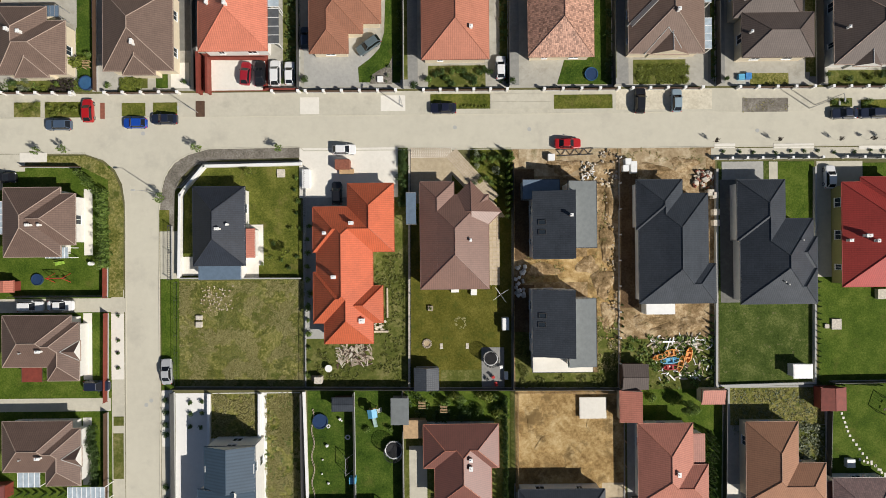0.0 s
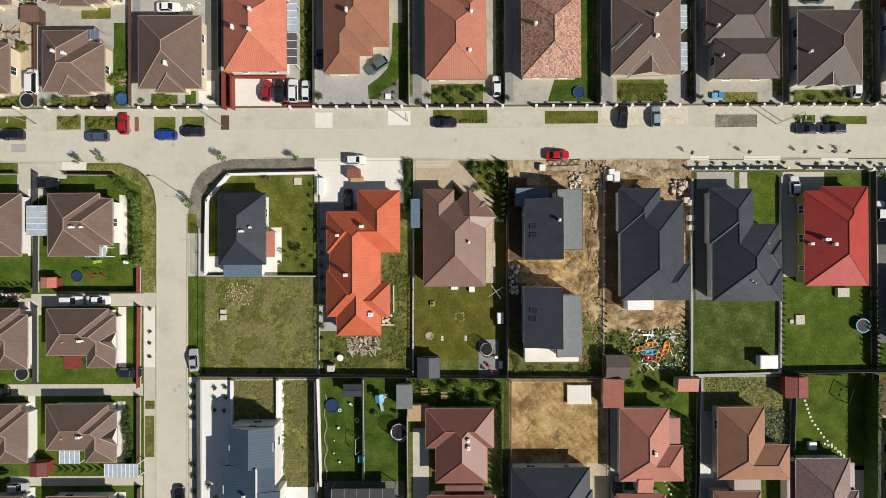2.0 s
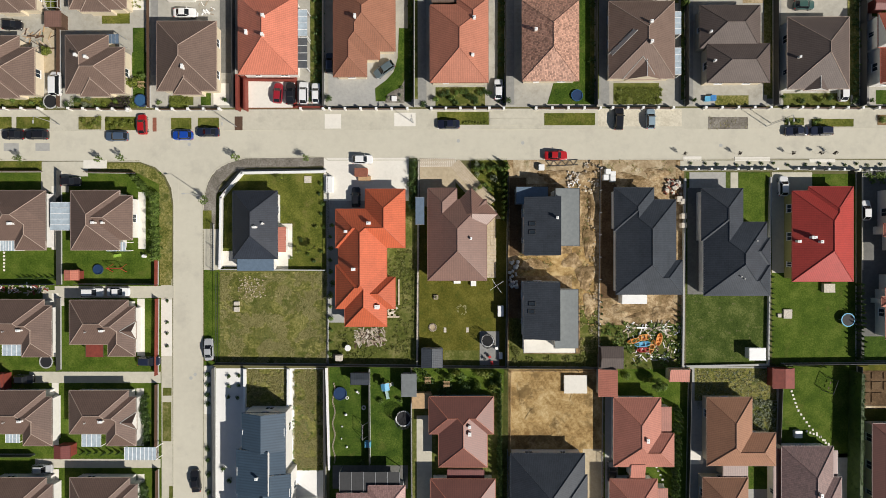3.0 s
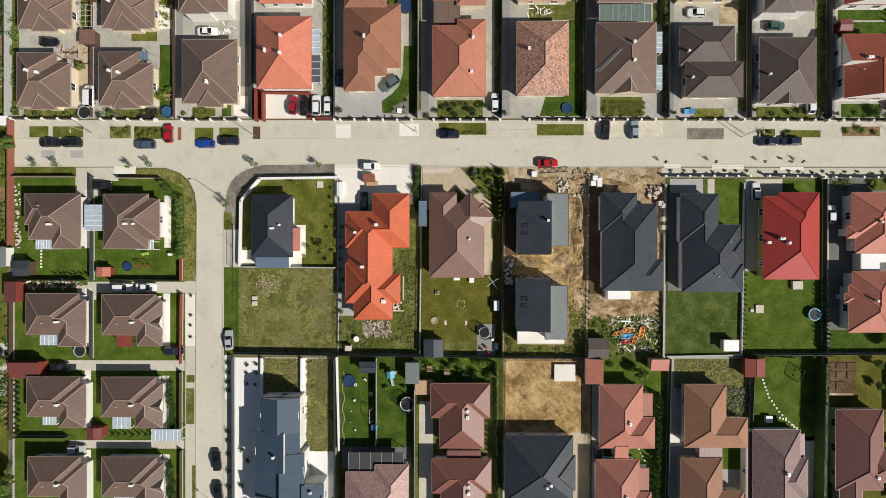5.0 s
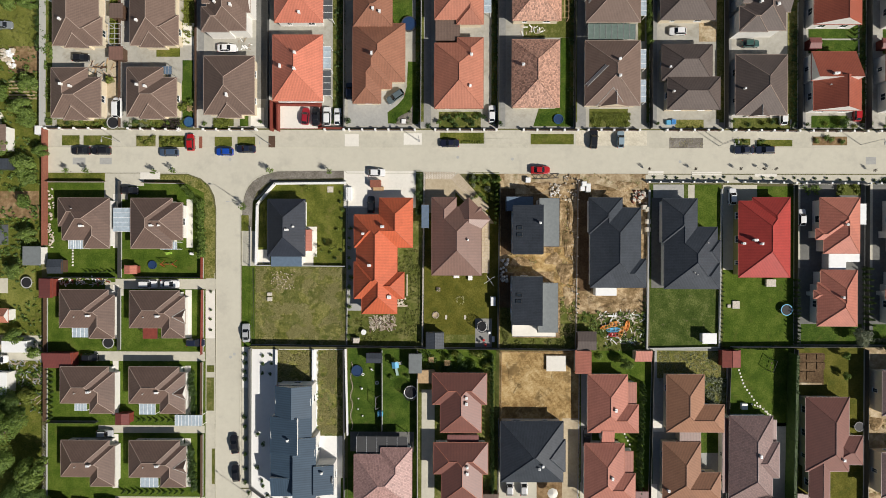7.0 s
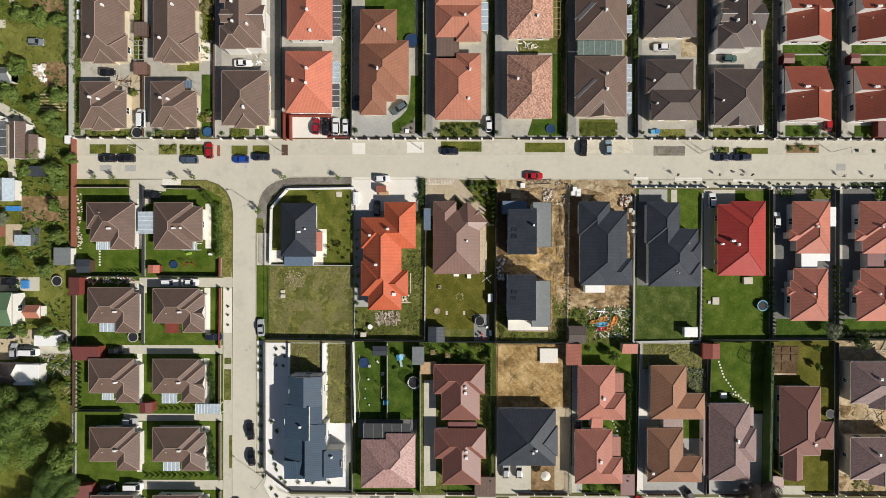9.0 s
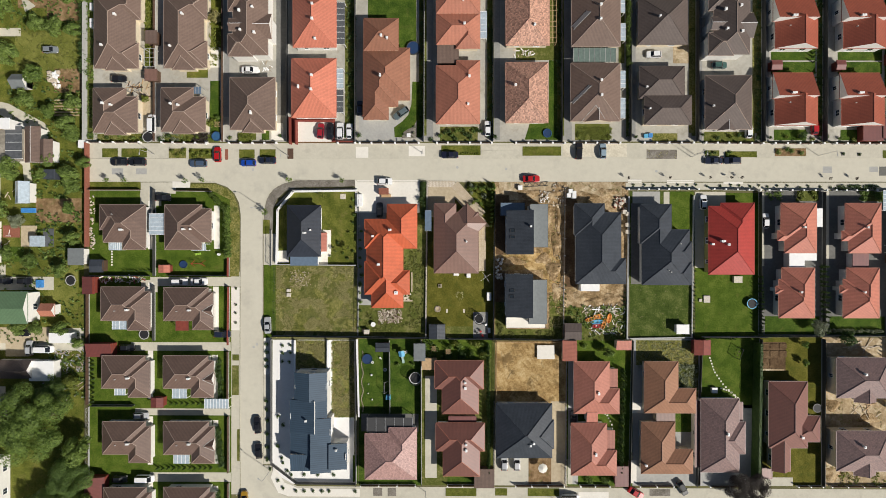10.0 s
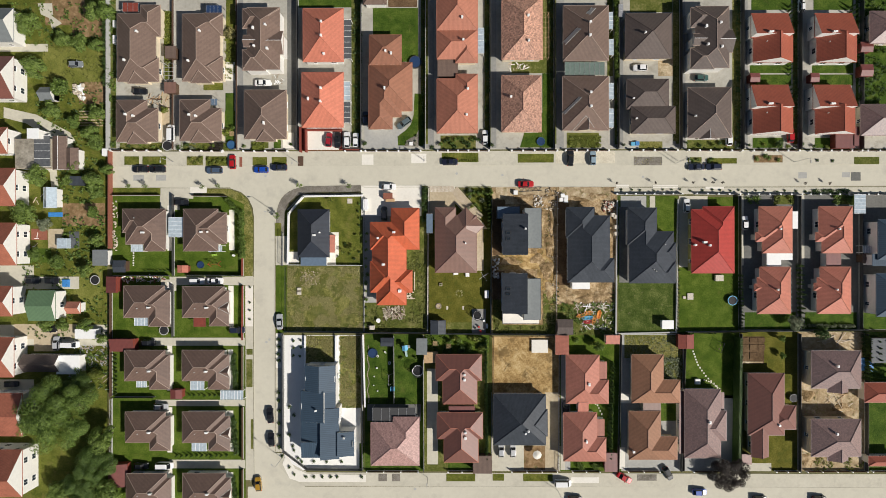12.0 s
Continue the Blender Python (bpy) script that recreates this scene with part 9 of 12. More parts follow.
plant("bush", 5.07, 30.38, 1.4, 0.90, "leaf", "small front garden shrub", group="front garden shrubs")
plant("bush", 5.94, 30.65, 1.4, 1.17, "leaf_dark", "small front garden shrub", group="front garden shrubs")
plant("bush", 6.81, 30.34, 1.4, 1.19, "leaf_dark", "small front garden shrub", group="front garden shrubs")
plant("bush", 4.75, -22.61, 1.96, 1.26, "leaf_lime", "shrub in the overgrown garden", group="overgrown garden shrubs")
plant("bush", 4.65, -25.05, 1.77, 1.83, "leaf", "shrub in the overgrown garden", group="overgrown garden shrubs")
plant("bush", 7.63, -25.45, 2.26, 1.66, "leaf_lime", "shrub in the overgrown garden", group="overgrown garden shrubs")
plant("bush", -0.80, -23.47, 1.77, 1.96, "leaf", "shrub in the overgrown garden", group="overgrown garden shrubs")
plant("bush", 0.56, -22.55, 1.82, 1.83, "leaf_lime", "shrub in the overgrown garden", group="overgrown garden shrubs")
plant("bush", 1.28, -23.09, 1.29, 1.78, "leaf", "shrub in the overgrown garden", group="overgrown garden shrubs")
plant("bush", 5.69, -22.82, 2.37, 1.83, "leaf_lime", "shrub in the overgrown garden", group="overgrown garden shrubs")
plant("bush", 7.12, -22.73, 1.47, 1.27, "leaf", "shrub in the overgrown garden", group="overgrown garden shrubs")
plant("bush", 7.62, -25.71, 1.21, 1.70, "leaf", "shrub in the overgrown garden", group="overgrown garden shrubs")
plant("bush", 2.37, -25.40, 2.10, 1.82, "leaf_dark", "shrub in the overgrown garden", group="overgrown garden shrubs")
plant("bush", 7.31, -24.63, 1.68, 1.17, "leaf_dark", "shrub in the overgrown garden", group="overgrown garden shrubs")
plant("bush", 8.47, -25.03, 2.24, 1.30, "leaf_lime", "shrub in the overgrown garden", group="overgrown garden shrubs")
plant("bush", 1.62, -23.16, 2.04, 1.32, "leaf", "shrub in the overgrown garden", group="overgrown garden shrubs")
plant("bush", -1.00, -25.45, 2.32, 1.28, "leaf_dark", "shrub in the overgrown garden", group="overgrown garden shrubs")
plant("bush", 8.20, -25.55, 1.69, 1.75, "leaf", "shrub in the overgrown garden", group="overgrown garden shrubs")
plant("bush", 1.35, -24.19, 1.24, 1.26, "leaf_dark", "shrub in the overgrown garden", group="overgrown garden shrubs")
plant("bush", 38.59, -56.71, 1.69, 1.2, "leaf", "shrub in the small garden", group="overgrown garden shrubs")
plant("bush", 34.24, -56.98, 1.83, 1.2, "leaf", "shrub in the small garden", group="overgrown garden shrubs")
plant("bush", 37.93, -56.76, 1.95, 1.2, "leaf", "shrub in the small garden", group="overgrown garden shrubs")
plant("bush", 33.53, -56.33, 1.71, 1.2, "leaf", "shrub in the small garden", group="overgrown garden shrubs")
plant("bush", 39.66, -56.72, 1.21, 1.2, "leaf", "shrub in the small garden", group="overgrown garden shrubs")
plant("bush", 37.33, -56.32, 1.27, 1.2, "leaf", "shrub in the small garden", group="overgrown garden shrubs")
plant("bush", 37.27, -23.22, 1.28, 1.2, "leaf", "shrub in the small garden", group="overgrown garden shrubs")
plant("bush", 40.70, -23.22, 1.45, 1.2, "leaf", "shrub in the small garden", group="overgrown garden shrubs")
plant("bush", 41.59, -23.23, 1.67, 1.2, "leaf", "shrub in the small garden", group="overgrown garden shrubs")
plant("bush", 32.75, -23.19, 1.80, 1.2, "leaf", "shrub in the small garden", group="overgrown garden shrubs")
plant("bush", -7.50, 17.17, 1.79, 1.52, "leaf_dark", "shrub beside the drive", group="drive shrubs")
plant("bush", -7.42, 16.53, 1.60, 1.44, "leaf_dark", "shrub beside the drive", group="drive shrubs")
plant("bush", -7.51, 15.91, 1.21, 1.27, "leaf_dark", "shrub beside the drive", group="drive shrubs")
plant("bush", -7.56, 15.25, 1.59, 1.42, "leaf_dark", "shrub beside the drive", group="drive shrubs")
plant("bush", -7.35, 14.65, 1.79, 0.93, "leaf_dark", "shrub beside the drive", group="drive shrubs")
plant("bush", -7.46, 14.01, 1.04, 0.84, "leaf_dark", "shrub beside the drive", group="drive shrubs")
plant("bush", -8.08, 13.30, 1.75, 1.54, "leaf_dark", "shrub beside the drive", group="drive shrubs")
plant("bush", -7.52, 12.65, 1.21, 1.54, "leaf_dark", "shrub beside the drive", group="drive shrubs")
plant("bush", -7.54, 12.02, 1.40, 1.48, "leaf_dark", "shrub beside the drive", group="drive shrubs")
plant("bush", -7.41, 11.38, 1.31, 1.28, "leaf_dark", "shrub beside the drive", group="drive shrubs")
plant("bush", -7.76, 10.75, 1.26, 1.14, "leaf_dark", "shrub beside the drive", group="drive shrubs")
plant("bush", -7.84, 10.08, 1.03, 1.53, "leaf_dark", "shrub beside the drive", group="drive shrubs")
plant("bush", -8.13, 9.47, 1.29, 1.04, "leaf_dark", "shrub beside the drive", group="drive shrubs")
plant("bush", -7.91, 8.79, 1.69, 1.55, "leaf_dark", "shrub beside the drive", group="drive shrubs")
plant("bush", -22.96, 5.38, 1.11, 0.92, "leaf", "weedy shrub along the fence", group="fence shrubs")
plant("bush", -23.24, 3.16, 0.98, 1.20, "leaf", "weedy shrub along the fence", group="fence shrubs")
plant("bush", -23.32, 0.95, 1.23, 0.61, "leaf", "weedy shrub along the fence", group="fence shrubs")
plant("bush", -23.30, -1.26, 1.04, 1.01, "leaf", "weedy shrub along the fence", group="fence shrubs")
plant("bush", -23.19, -3.47, 1.23, 1.16, "leaf", "weedy shrub along the fence", group="fence shrubs")
plant("bush", -22.86, -5.69, 1.44, 1.08, "leaf", "weedy shrub along the fence", group="fence shrubs")
plant("bush", -23.34, -7.90, 1.60, 0.97, "leaf", "weedy shrub along the fence", group="fence shrubs")
plant("bush", -23.24, -10.11, 0.80, 1.02, "leaf", "weedy shrub along the fence", group="fence shrubs")
plant("bush", -23.19, -12.31, 1.39, 1.15, "leaf", "weedy shrub along the fence", group="fence shrubs")
plant("bush", -23.11, -14.55, 0.97, 0.80, "leaf", "weedy shrub along the fence", group="fence shrubs")
plant("bush", -23.22, -16.78, 0.84, 0.65, "leaf", "weedy shrub along the fence", group="fence shrubs")
plant("bush", -23.48, -18.99, 1.34, 0.64, "leaf", "weedy shrub along the fence", group="fence shrubs")
car("estate", -63.70, 22.24, 180, (0.06, 0.09, 0.14), "steel-blue estate car parked at the kerb")
car("hatch", -58.86, 24.51, 92, (0.4, 0.01, 0.012), "red hatchback parked across the verge")
car("hatch", -51.18, 22.40, 180, (0.01, 0.06, 0.35), "bright blue hatchback parked at the kerb")
car("sedan", -46.37, 23.02, 180, (0.015, 0.02, 0.04), "dark navy saloon parked at the kerb")
car("hatch", -33.09, 30.35, 85, (0.3, 0.015, 0.025), "dark red hatchback in the forecourt")
car("sedan", -30.75, 30.31, 90, (0.012, 0.012, 0.014), "black saloon in the forecourt")
car("suv", -28.23, 30.36, 90, (0.75, 0.75, 0.74), "white off-roader in the forecourt")
car("hatch", -25.89, 30.32, 90, (0.75, 0.75, 0.74), "white hatchback in the forecourt")
car("estate", -13.01, 34.79, 215, (0.1, 0.13, 0.14), "grey-green estate car on the paved yard")
car("hatch", -23.25, 36.01, 90, (0.015, 0.02, 0.04), "dark car in the shaded drive")
car("hatch", 8.57, 30.95, 90, (0.75, 0.75, 0.74), "white hatchback in the drive")
car("sedan", -0.84, 24.38, 180, (0.012, 0.014, 0.03), "black saloon parked at the kerb")
car("hatch", -17.10, 17.77, 0, (0.75, 0.75, 0.74), "white hatchback with a dark roof on the forecourt")
car("sedan", 19.41, 18.43, 0, (0.4, 0.01, 0.012), "red saloon parked at the kerb")
car("estate", 31.27, 25.36, 88, (0.012, 0.012, 0.014), "black estate car on the gravel bay")
car("hatch", 37.22, 25.30, 90, (0.25, 0.33, 0.38), "pale blue hatchback on the gravel bay")
car("sedan", 64.64, 22.91, 180, (0.015, 0.02, 0.04), "dark blue saloon parked at the kerb")
car("estate", 69.31, 22.95, 180, (0.015, 0.02, 0.04), "dark blue estate car parked at the kerb")
car("hatch", 62.11, 12.57, 90, (0.75, 0.75, 0.74), "white hatchback in the drive")
car("hatch", -18.36, 10.67, 90, (0.012, 0.012, 0.014), "black car in the house's shadow")
car("sedan", -46.32, -18.17, 92, (0.4, 0.41, 0.42), "silver saloon parked beside the meadow")
car("estate", -68.49, -7.35, 0, (0.75, 0.75, 0.74), "white estate car in the drive")
car("sedan", -63.52, -7.25, 0, (0.75, 0.75, 0.74), "white saloon in the drive")
car("estate", -57.77, -20.37, 0, (0.015, 0.02, 0.04), "dark navy estate car on the lawn edge")
car("hatch", -72.55, 13.70, 0, (0.012, 0.012, 0.014), "black car in the shaded yard")
car("sedan", -83.50, 22.60, 180, (0.012, 0.012, 0.014), "black saloon parked at the kerb")
car("estate", -78.95, 22.58, 180, (0.012, 0.012, 0.014), "black estate car parked at the kerb")
car("hatch", -83.63, 43.44, 0, (0.012, 0.012, 0.014), "black car behind the bungalow")
car("van", -75.31, 32.25, 90, (0.75, 0.75, 0.74), "white van beside the bungalow")
car("sedan", -50.77, 45.61, 0, (0.75, 0.75, 0.74), "white saloon between the houses")
car("hatch", 49.83, 49.36, 180, (0.75, 0.75, 0.74), "white hatchback behind the house")
car("hatch", 66.01, 46.61, 0, (0.03, 0.08, 0.07), "dark green car under the house")
car("hatch", 92.52, 65.72, 90, (0.75, 0.75, 0.74), "white car between the red houses")
car("hatch", 89.63, 31.23, 90, (0.4, 0.01, 0.012), "red hatchback in the drive")
car("hatch", 73.35, 30.38, 90, (0.75, 0.75, 0.74), "white car in the front yard")
car("sedan", -48.90, -43.12, 95, (0.012, 0.012, 0.014), "black saloon parked in the side street")
car("hatch", -48.61, -49.60, 95, (0.012, 0.012, 0.014), "black hatchback parked in the side street")
car("hatch", -52.10, -61.53, 95, (0.35, 0.2, 0.02), "yellow-brown car at the corner")
car("van", 29.13, -61.12, 0, (0.75, 0.75, 0.74), "white van parked at the kerb")
car("hatch", 32.42, -65.48, 0, (0.012, 0.012, 0.014), "black car in the street")
car("sedan", 45.49, -59.75, -30, (0.4, 0.01, 0.012), "red saloon parked across the pavement")
car("hatch", 57.04, -58.53, -60, (0.012, 0.012, 0.014), "black car parked before the house")
car("hatch", 65.42, -63.47, 0, (0.01, 0.06, 0.35), "blue car parked at the kerb")
car("hatch", 12.76, -52.41, 90, (0.4, 0.41, 0.42), "silver hatchback in the yard")
car("hatch", 15.91, -52.40, 90, (0.5, 0.5, 0.5), "pale grey hatchback in the yard")
car("hatch", 29.92, -41.15, 90, (0.012, 0.012, 0.014), "dark car in the side drive")
car("hatch", 81.42, -65.40, 0, (0.012, 0.012, 0.014), "black car parked in the street")
car("hatch", 97.12, -65.37, 0, (0.012, 0.012, 0.014), "black car parked in the street")
car("hatch", -81.58, -23.80, 0, (0.012, 0.012, 0.014), "black car in the shaded drive")
car("hatch", -78.12, -40.87, 0, (0.4, 0.41, 0.42), "silver car between the bungalows")
car("hatch", -83.44, -56.74, 0, (0.012, 0.012, 0.014), "black car between the bungalows")
car("van", -77.07, -56.58, 0, (0.75, 0.75, 0.74), "white van between the bungalows")
car("hatch", -112.52, -7.15, 0, (0.012, 0.012, 0.014), "black car in the old quarter yard")
car("hatch", -107.37, -7.15, 0, (0.012, 0.012, 0.014), "black car in the old quarter yard")
car("hatch", -106.17, -23.94, 90, (0.4, 0.41, 0.42), "silver car in the old quarter")
car("van", -102.37, -24.25, 0, (0.75, 0.75, 0.74), "white van in the old quarter")
car("hatch", -107.98, -20.17, 0, (0.012, 0.012, 0.014), "dark car in the old quarter yard")
car("hatch", -100.92, 50.76, 0, (0.2, 0.22, 0.23), "grey car parked on the meadow")
car("hatch", 77.48, 7.99, 90, (0.75, 0.75, 0.74), "white car in the shaded yard")
car("hatch", -118.34, -34.84, 0, (0.012, 0.012, 0.014), "dark car in the old quarter")
tall_grass("meadow_grass", -44.60, -20.85, -24.00, -3.75, 26000, "leaf_dry", 0.42, 0.09, "dry straw-coloured meadow grass leaning in drifts", 0.56)
tall_grass("meadow_grass", -44.60, -20.85, -24.00, -3.75, 12000, "grass_blades", 0.34, 0.08, "olive-green meadow grass between the dry drifts", 0.5, 3.0)
thicket("grass_tufts", -23.92, -20.97, -7.26, -14.34, 0.18, 900, "grass_blades", 0.15, "tufts of uncut garden grass", 0.45)
thicket("weeds", -12.32, -14.15, -7.32, 0.62, 0.2, 600, "grass_blades", 0.15, "weeds beside the house wall", 0.35)
thicket("weeds", 10.75, -21.54, 13.32, -12.56, 0.4, 350, "grass_blades", 0.16, "weeds on the building plot", 0.35)
thicket("weeds", 13.54, -21.65, 27.08, -19.45, 0.4, 350, "grass_blades", 0.16, "weeds on the building plot", 0.4)
thicket("weeds", 24.10, -19.07, 27.30, -9.92, 0.4, 300, "leaf_dry", 0.16, "dry weeds on the building plot", 0.4)
thicket("weeds", 28.01, -21.73, 43.13, -13.24, 0.6, 900, "leaf", 0.2, "tall weeds behind the building site", 0.45)
tall_grass("weeds", -39.77, -29.17, -32.04, -22.17, 3200, "leaf_dry", 0.4, 0.2, "tall dry weeds between white walls", 0.4)
tall_grass("weeds", -30.57, -41.43, -24.65, -22.25, 6500, "leaf_dry", 0.4, 0.2, "tall dry weeds between white walls", 0.4)
thicket("weeds", -30.57, -41.43, -24.65, -22.25, 0.2, 220, "leaf", 0.18, "green weeds between white walls", 0.4)
thicket("weeds", 46.19, -27.68, 60.82, -22.19, 0.15, 450, "leaf_dry", 0.12, "dense grey-green weeds behind the house", 0.2)
thicket("weeds", 46.20, -29.52, 60.83, -22.20, 0.15, 600, "leaf_silver", 0.12, "dense grey-green weeds behind the house", 0.2)
thicket("weeds", 56.09, -38.79, 60.97, -27.81, 0.5, 500, "leaf_silver", 0.18, "weeds beside the house", 0.35)
thicket("weeds", -7.69, -26.23, 9.92, -21.98, 0.6, 110, "leaf", 0.2, "tangled plants of an overgrown garden", 0.45)
thicket("weeds", -120.65, 56.19, -92.95, 67.40, 0.7, 420, "leaf", 0.26, "tangled shrubs and tall grass in the old gardens", 0.5)
thicket("weeds", -120.67, 56.20, -92.97, 67.41, 0.6, 260, "leaf_dark", 0.26, "dark tangled shrubs in the old gardens", 0.55)
thicket("weeds", -112.39, 28.85, -92.88, 43.86, 0.7, 420, "leaf", 0.26, "tangled shrubs and tall grass in the old gardens", 0.5)
thicket("weeds", -112.41, 28.85, -92.90, 43.87, 0.6, 260, "leaf_dark", 0.26, "dark tangled shrubs in the old gardens", 0.55)
thicket("weeds", -106.37, 13.63, -92.85, 25.67, 0.7, 420, "leaf", 0.26, "tangled shrubs and tall grass in the old gardens", 0.5)
thicket("weeds", -106.39, 13.63, -92.87, 25.68, 0.6, 260, "leaf_dark", 0.26, "dark tangled shrubs in the old gardens", 0.55)
thicket("weeds", -104.88, -3.07, -92.85, 10.51, 0.7, 420, "leaf", 0.26, "tangled shrubs and tall grass in the old gardens", 0.5)
thicket("weeds", -104.91, -3.07, -92.87, 10.51, 0.6, 260, "leaf_dark", 0.26, "dark tangled shrubs in the old gardens", 0.55)
thicket("weeds", -115.50, -22.79, -92.92, 1.40, 0.7, 420, "leaf", 0.26, "tangled shrubs and tall grass in the old gardens", 0.5)
thicket("weeds", -115.53, -22.80, -92.94, 1.40, 0.6, 260, "leaf_dark", 0.26, "dark tangled shrubs in the old gardens", 0.55)
thicket("weeds", -103.42, -36.49, -92.10, -25.87, 0.7, 420, "leaf", 0.26, "tangled shrubs and tall grass in the old gardens", 0.5)
thicket("weeds", -103.44, -36.50, -92.12, -25.88, 0.6, 260, "leaf_dark", 0.26, "dark tangled shrubs in the old gardens", 0.55)
thicket("grass_tufts", -110.21, 44.06, -93.25, 56.06, 0.2, 700, "grass_blades", 0.16, "meadow grass tufts in the old gardens", 0.45)
thicket("weeds", -91.18, 27.84, -75.38, 29.94, 0.4, 150, "leaf_lime", 0.15, "low plants in the front gardens", 0.4)
thicket("weeds", -73.12, 27.69, -58.51, 29.80, 0.4, 150, "leaf", 0.15, "low plants in the front gardens", 0.4)
thicket("weeds", 31.0, 28.3, 39.5, 31.4, 0.22, 900, "leaf_lime", 0.13, "dense yellow-green weeds filling the front bed", 0.12)
thicket("weeds", 48.13, 23.56, 56.09, 25.78, 0.12, 70, "leaf_dry", 0.14, "dry weeds on the bare verge", 0.35)
thicket("weeds", 92.01, -43.29, 109.76, -36.40, 0.25, 250, "leaf_dry", 0.15, "sparse dry weeds on bare earth", 0.5)
thicket("weeds", 92.09, -58.34, 99.14, -52.98, 0.25, 150, "leaf_dry", 0.15, "sparse dry weeds on bare earth", 0.45)
thicket("weeds", -26.49, 28.68, -24.39, 67.71, 1.0, 420, "leaf_dark", 0.2, "dark plants along the garden fence", 0.35)
thicket("weeds", -8.35, 28.61, -7.45, 67.65, 1.0, 260, "leaf_dark", 0.2, "dark plants along the garden fence", 0.35)
thicket("weeds", 8.56, 28.54, 9.76, 67.61, 1.0, 300, "leaf_dark", 0.2, "dark plants along the garden fence", 0.35)
thicket("weeds", 25.74, 28.48, 26.80, 67.57, 1.0, 260, "leaf_dark", 0.2, "dark plants along the garden fence", 0.35)
thicket("weeds", 43.21, 28.42, 43.82, 67.53, 1.0, 200, "leaf_dark", 0.2, "dark plants along the garden fence", 0.35)
thicket("weeds", 75.51, 28.28, 76.57, 67.44, 1.0, 300, "leaf_dark", 0.2, "dark plants along the garden fence", 0.35)
thicket("weeds", 90.81, 28.23, 91.72, 67.40, 1.0, 260, "leaf_dark", 0.2, "dark plants along the garden fence", 0.35)
thicket("weeds", -77.48, 47.00, -75.23, 64.98, 0.7, 260, "leaf_lime", 0.18, "mixed shrubs beside the bungalow", 0.4)
thicket("weeds", -61.08, 46.91, -58.23, 58.91, 0.6, 260, "leaf_lime", 0.18, "mixed shrubs beside the bungalow", 0.4)
thicket("weeds", 107.40, 40.18, 115.13, 67.26, 1.6, 500, "leaf_dark", 0.28, "dark bushes in a shady garden", 0.4)
thicket("weeds", 77.12, 12.97, 81.83, 15.09, 0.8, 120, "leaf", 0.2, "plants beside the yard", 0.4)
thicket("weeds", 85.48, 12.94, 90.35, 15.37, 1.0, 200, "leaf_lime", 0.2, "shrubs in the front garden bed", 0.3)
thicket("weeds", 101.20, 12.91, 106.83, 15.33, 1.0, 220, "leaf", 0.2, "shrubs in the front garden bed", 0.3)
thicket("weeds", 95.10, 15.49, 105.14, 16.86, 0.7, 260, "leaf_dark", 0.16, "row of low plants by the pavement", 0.3)
thicket("weeds", 95.83, -58.11, 109.60, -54.73, 0.7, 220, "leaf_lime", 0.18, "shrubs before the house", 0.45)
thicket("weeds", 22.96, -17.15, 27.17, 11.84, 0.2, 500, "leaf_dry", 0.12, "dry weeds on churned soil", 0.55)
thicket("weeds", 28.38, 12.75, 42.15, 17.65, 0.2, 260, "leaf_dry", 0.12, "dry weeds on churned soil", 0.55)
thicket("weeds", 12.41, -4.21, 18.85, 1.32, 0.2, 200, "leaf_dry", 0.12, "dry weeds on churned soil", 0.5)
thicket("weeds", -7.71, -29.25, -0.43, -21.95, 0.8, 200, "leaf_dark", 0.2, "shrubs of an overgrown garden", 0.4)
thicket("weeds", -92.06, 28.94, -90.42, 67.89, 0.9, 420, "leaf", 0.2, "shrubs along the end wall", 0.4)
heap("wood_heap", -18.6, -17.6, -12.9, -14.3, 150, ['plank_a', 'plank_b', 'plank_b', 'stone', 'brownwood'], 0.85, "heap of weathered planks behind the orange house", "wood heap", 0.6, True)
heap("rubble_heap", -40.90, -8.60, -35.60, -4.30, 90, ['path_stone', 'plank_a', 'soil'], 0.26, "low heap of pale rubble in the meadow", "rubble", 0.06, False)
heap("rubble_heap", 21.6, 12.4, 24.4, 15.5, 60, ['white', 'stone', 'plank_a'], 0.4, "heap of white building rubble", "rubble", 0.7, False)
heap("rubble_heap", 24.77, 11.42, 27.71, 17.43, 50, ['plank_b', 'stone', 'soil'], 0.45, "spoil and rubble beside the building site", "rubble", 0.4, False)
heap("rubble_heap", 25.50, -15.30, 27.33, 11.34, 80, ['soil', 'sand', 'plank_b'], 0.38, "line of earth clods along the fence", "rubble", 0.4, False)
heap("scrap_heap", 32.59, -14.92, 41.23, -13.47, 40, ['plank_a', 'stone', 'white', 'plank_b'], 1.5, "heap of timber, toys and building scrap", "scrap", 0.6, True)
boat(35.87, -17.22, 3.3, 1.0, 5, "sky_blue", "light blue plastic boat among building scrap")
boat(35.94, -18.32, 2.5, 0.9, 3, "red_cloth", "dark red plastic boat among building scrap")
boat(36.07, -15.93, 2.6, 1.15, 8, "yellow", "orange-yellow plastic boat among building scrap")
boat(38.92, -16.33, 2.6, 1.1, 78, "yellow", "orange-yellow plastic boat among building scrap")
heap("scrap_heap", 33.07, -20.33, 42.82, -19.05, 26, ['plank_a', 'steel', 'plank_b', 'white'], 1.1, "white frames and offcuts lying in weeds", "scrap", 0.2, True)
heap("scrap_heap", 40.18, -18.77, 42.91, -13.75, 18, ['plank_a', 'steel', 'plank_b', 'white'], 1.0, "white frames and offcuts lying in weeds", "scrap", 0.2, True)
mound(25.85, 2.15, 3, 6, 0.5, "churned", "low bumpy mound of dug earth")
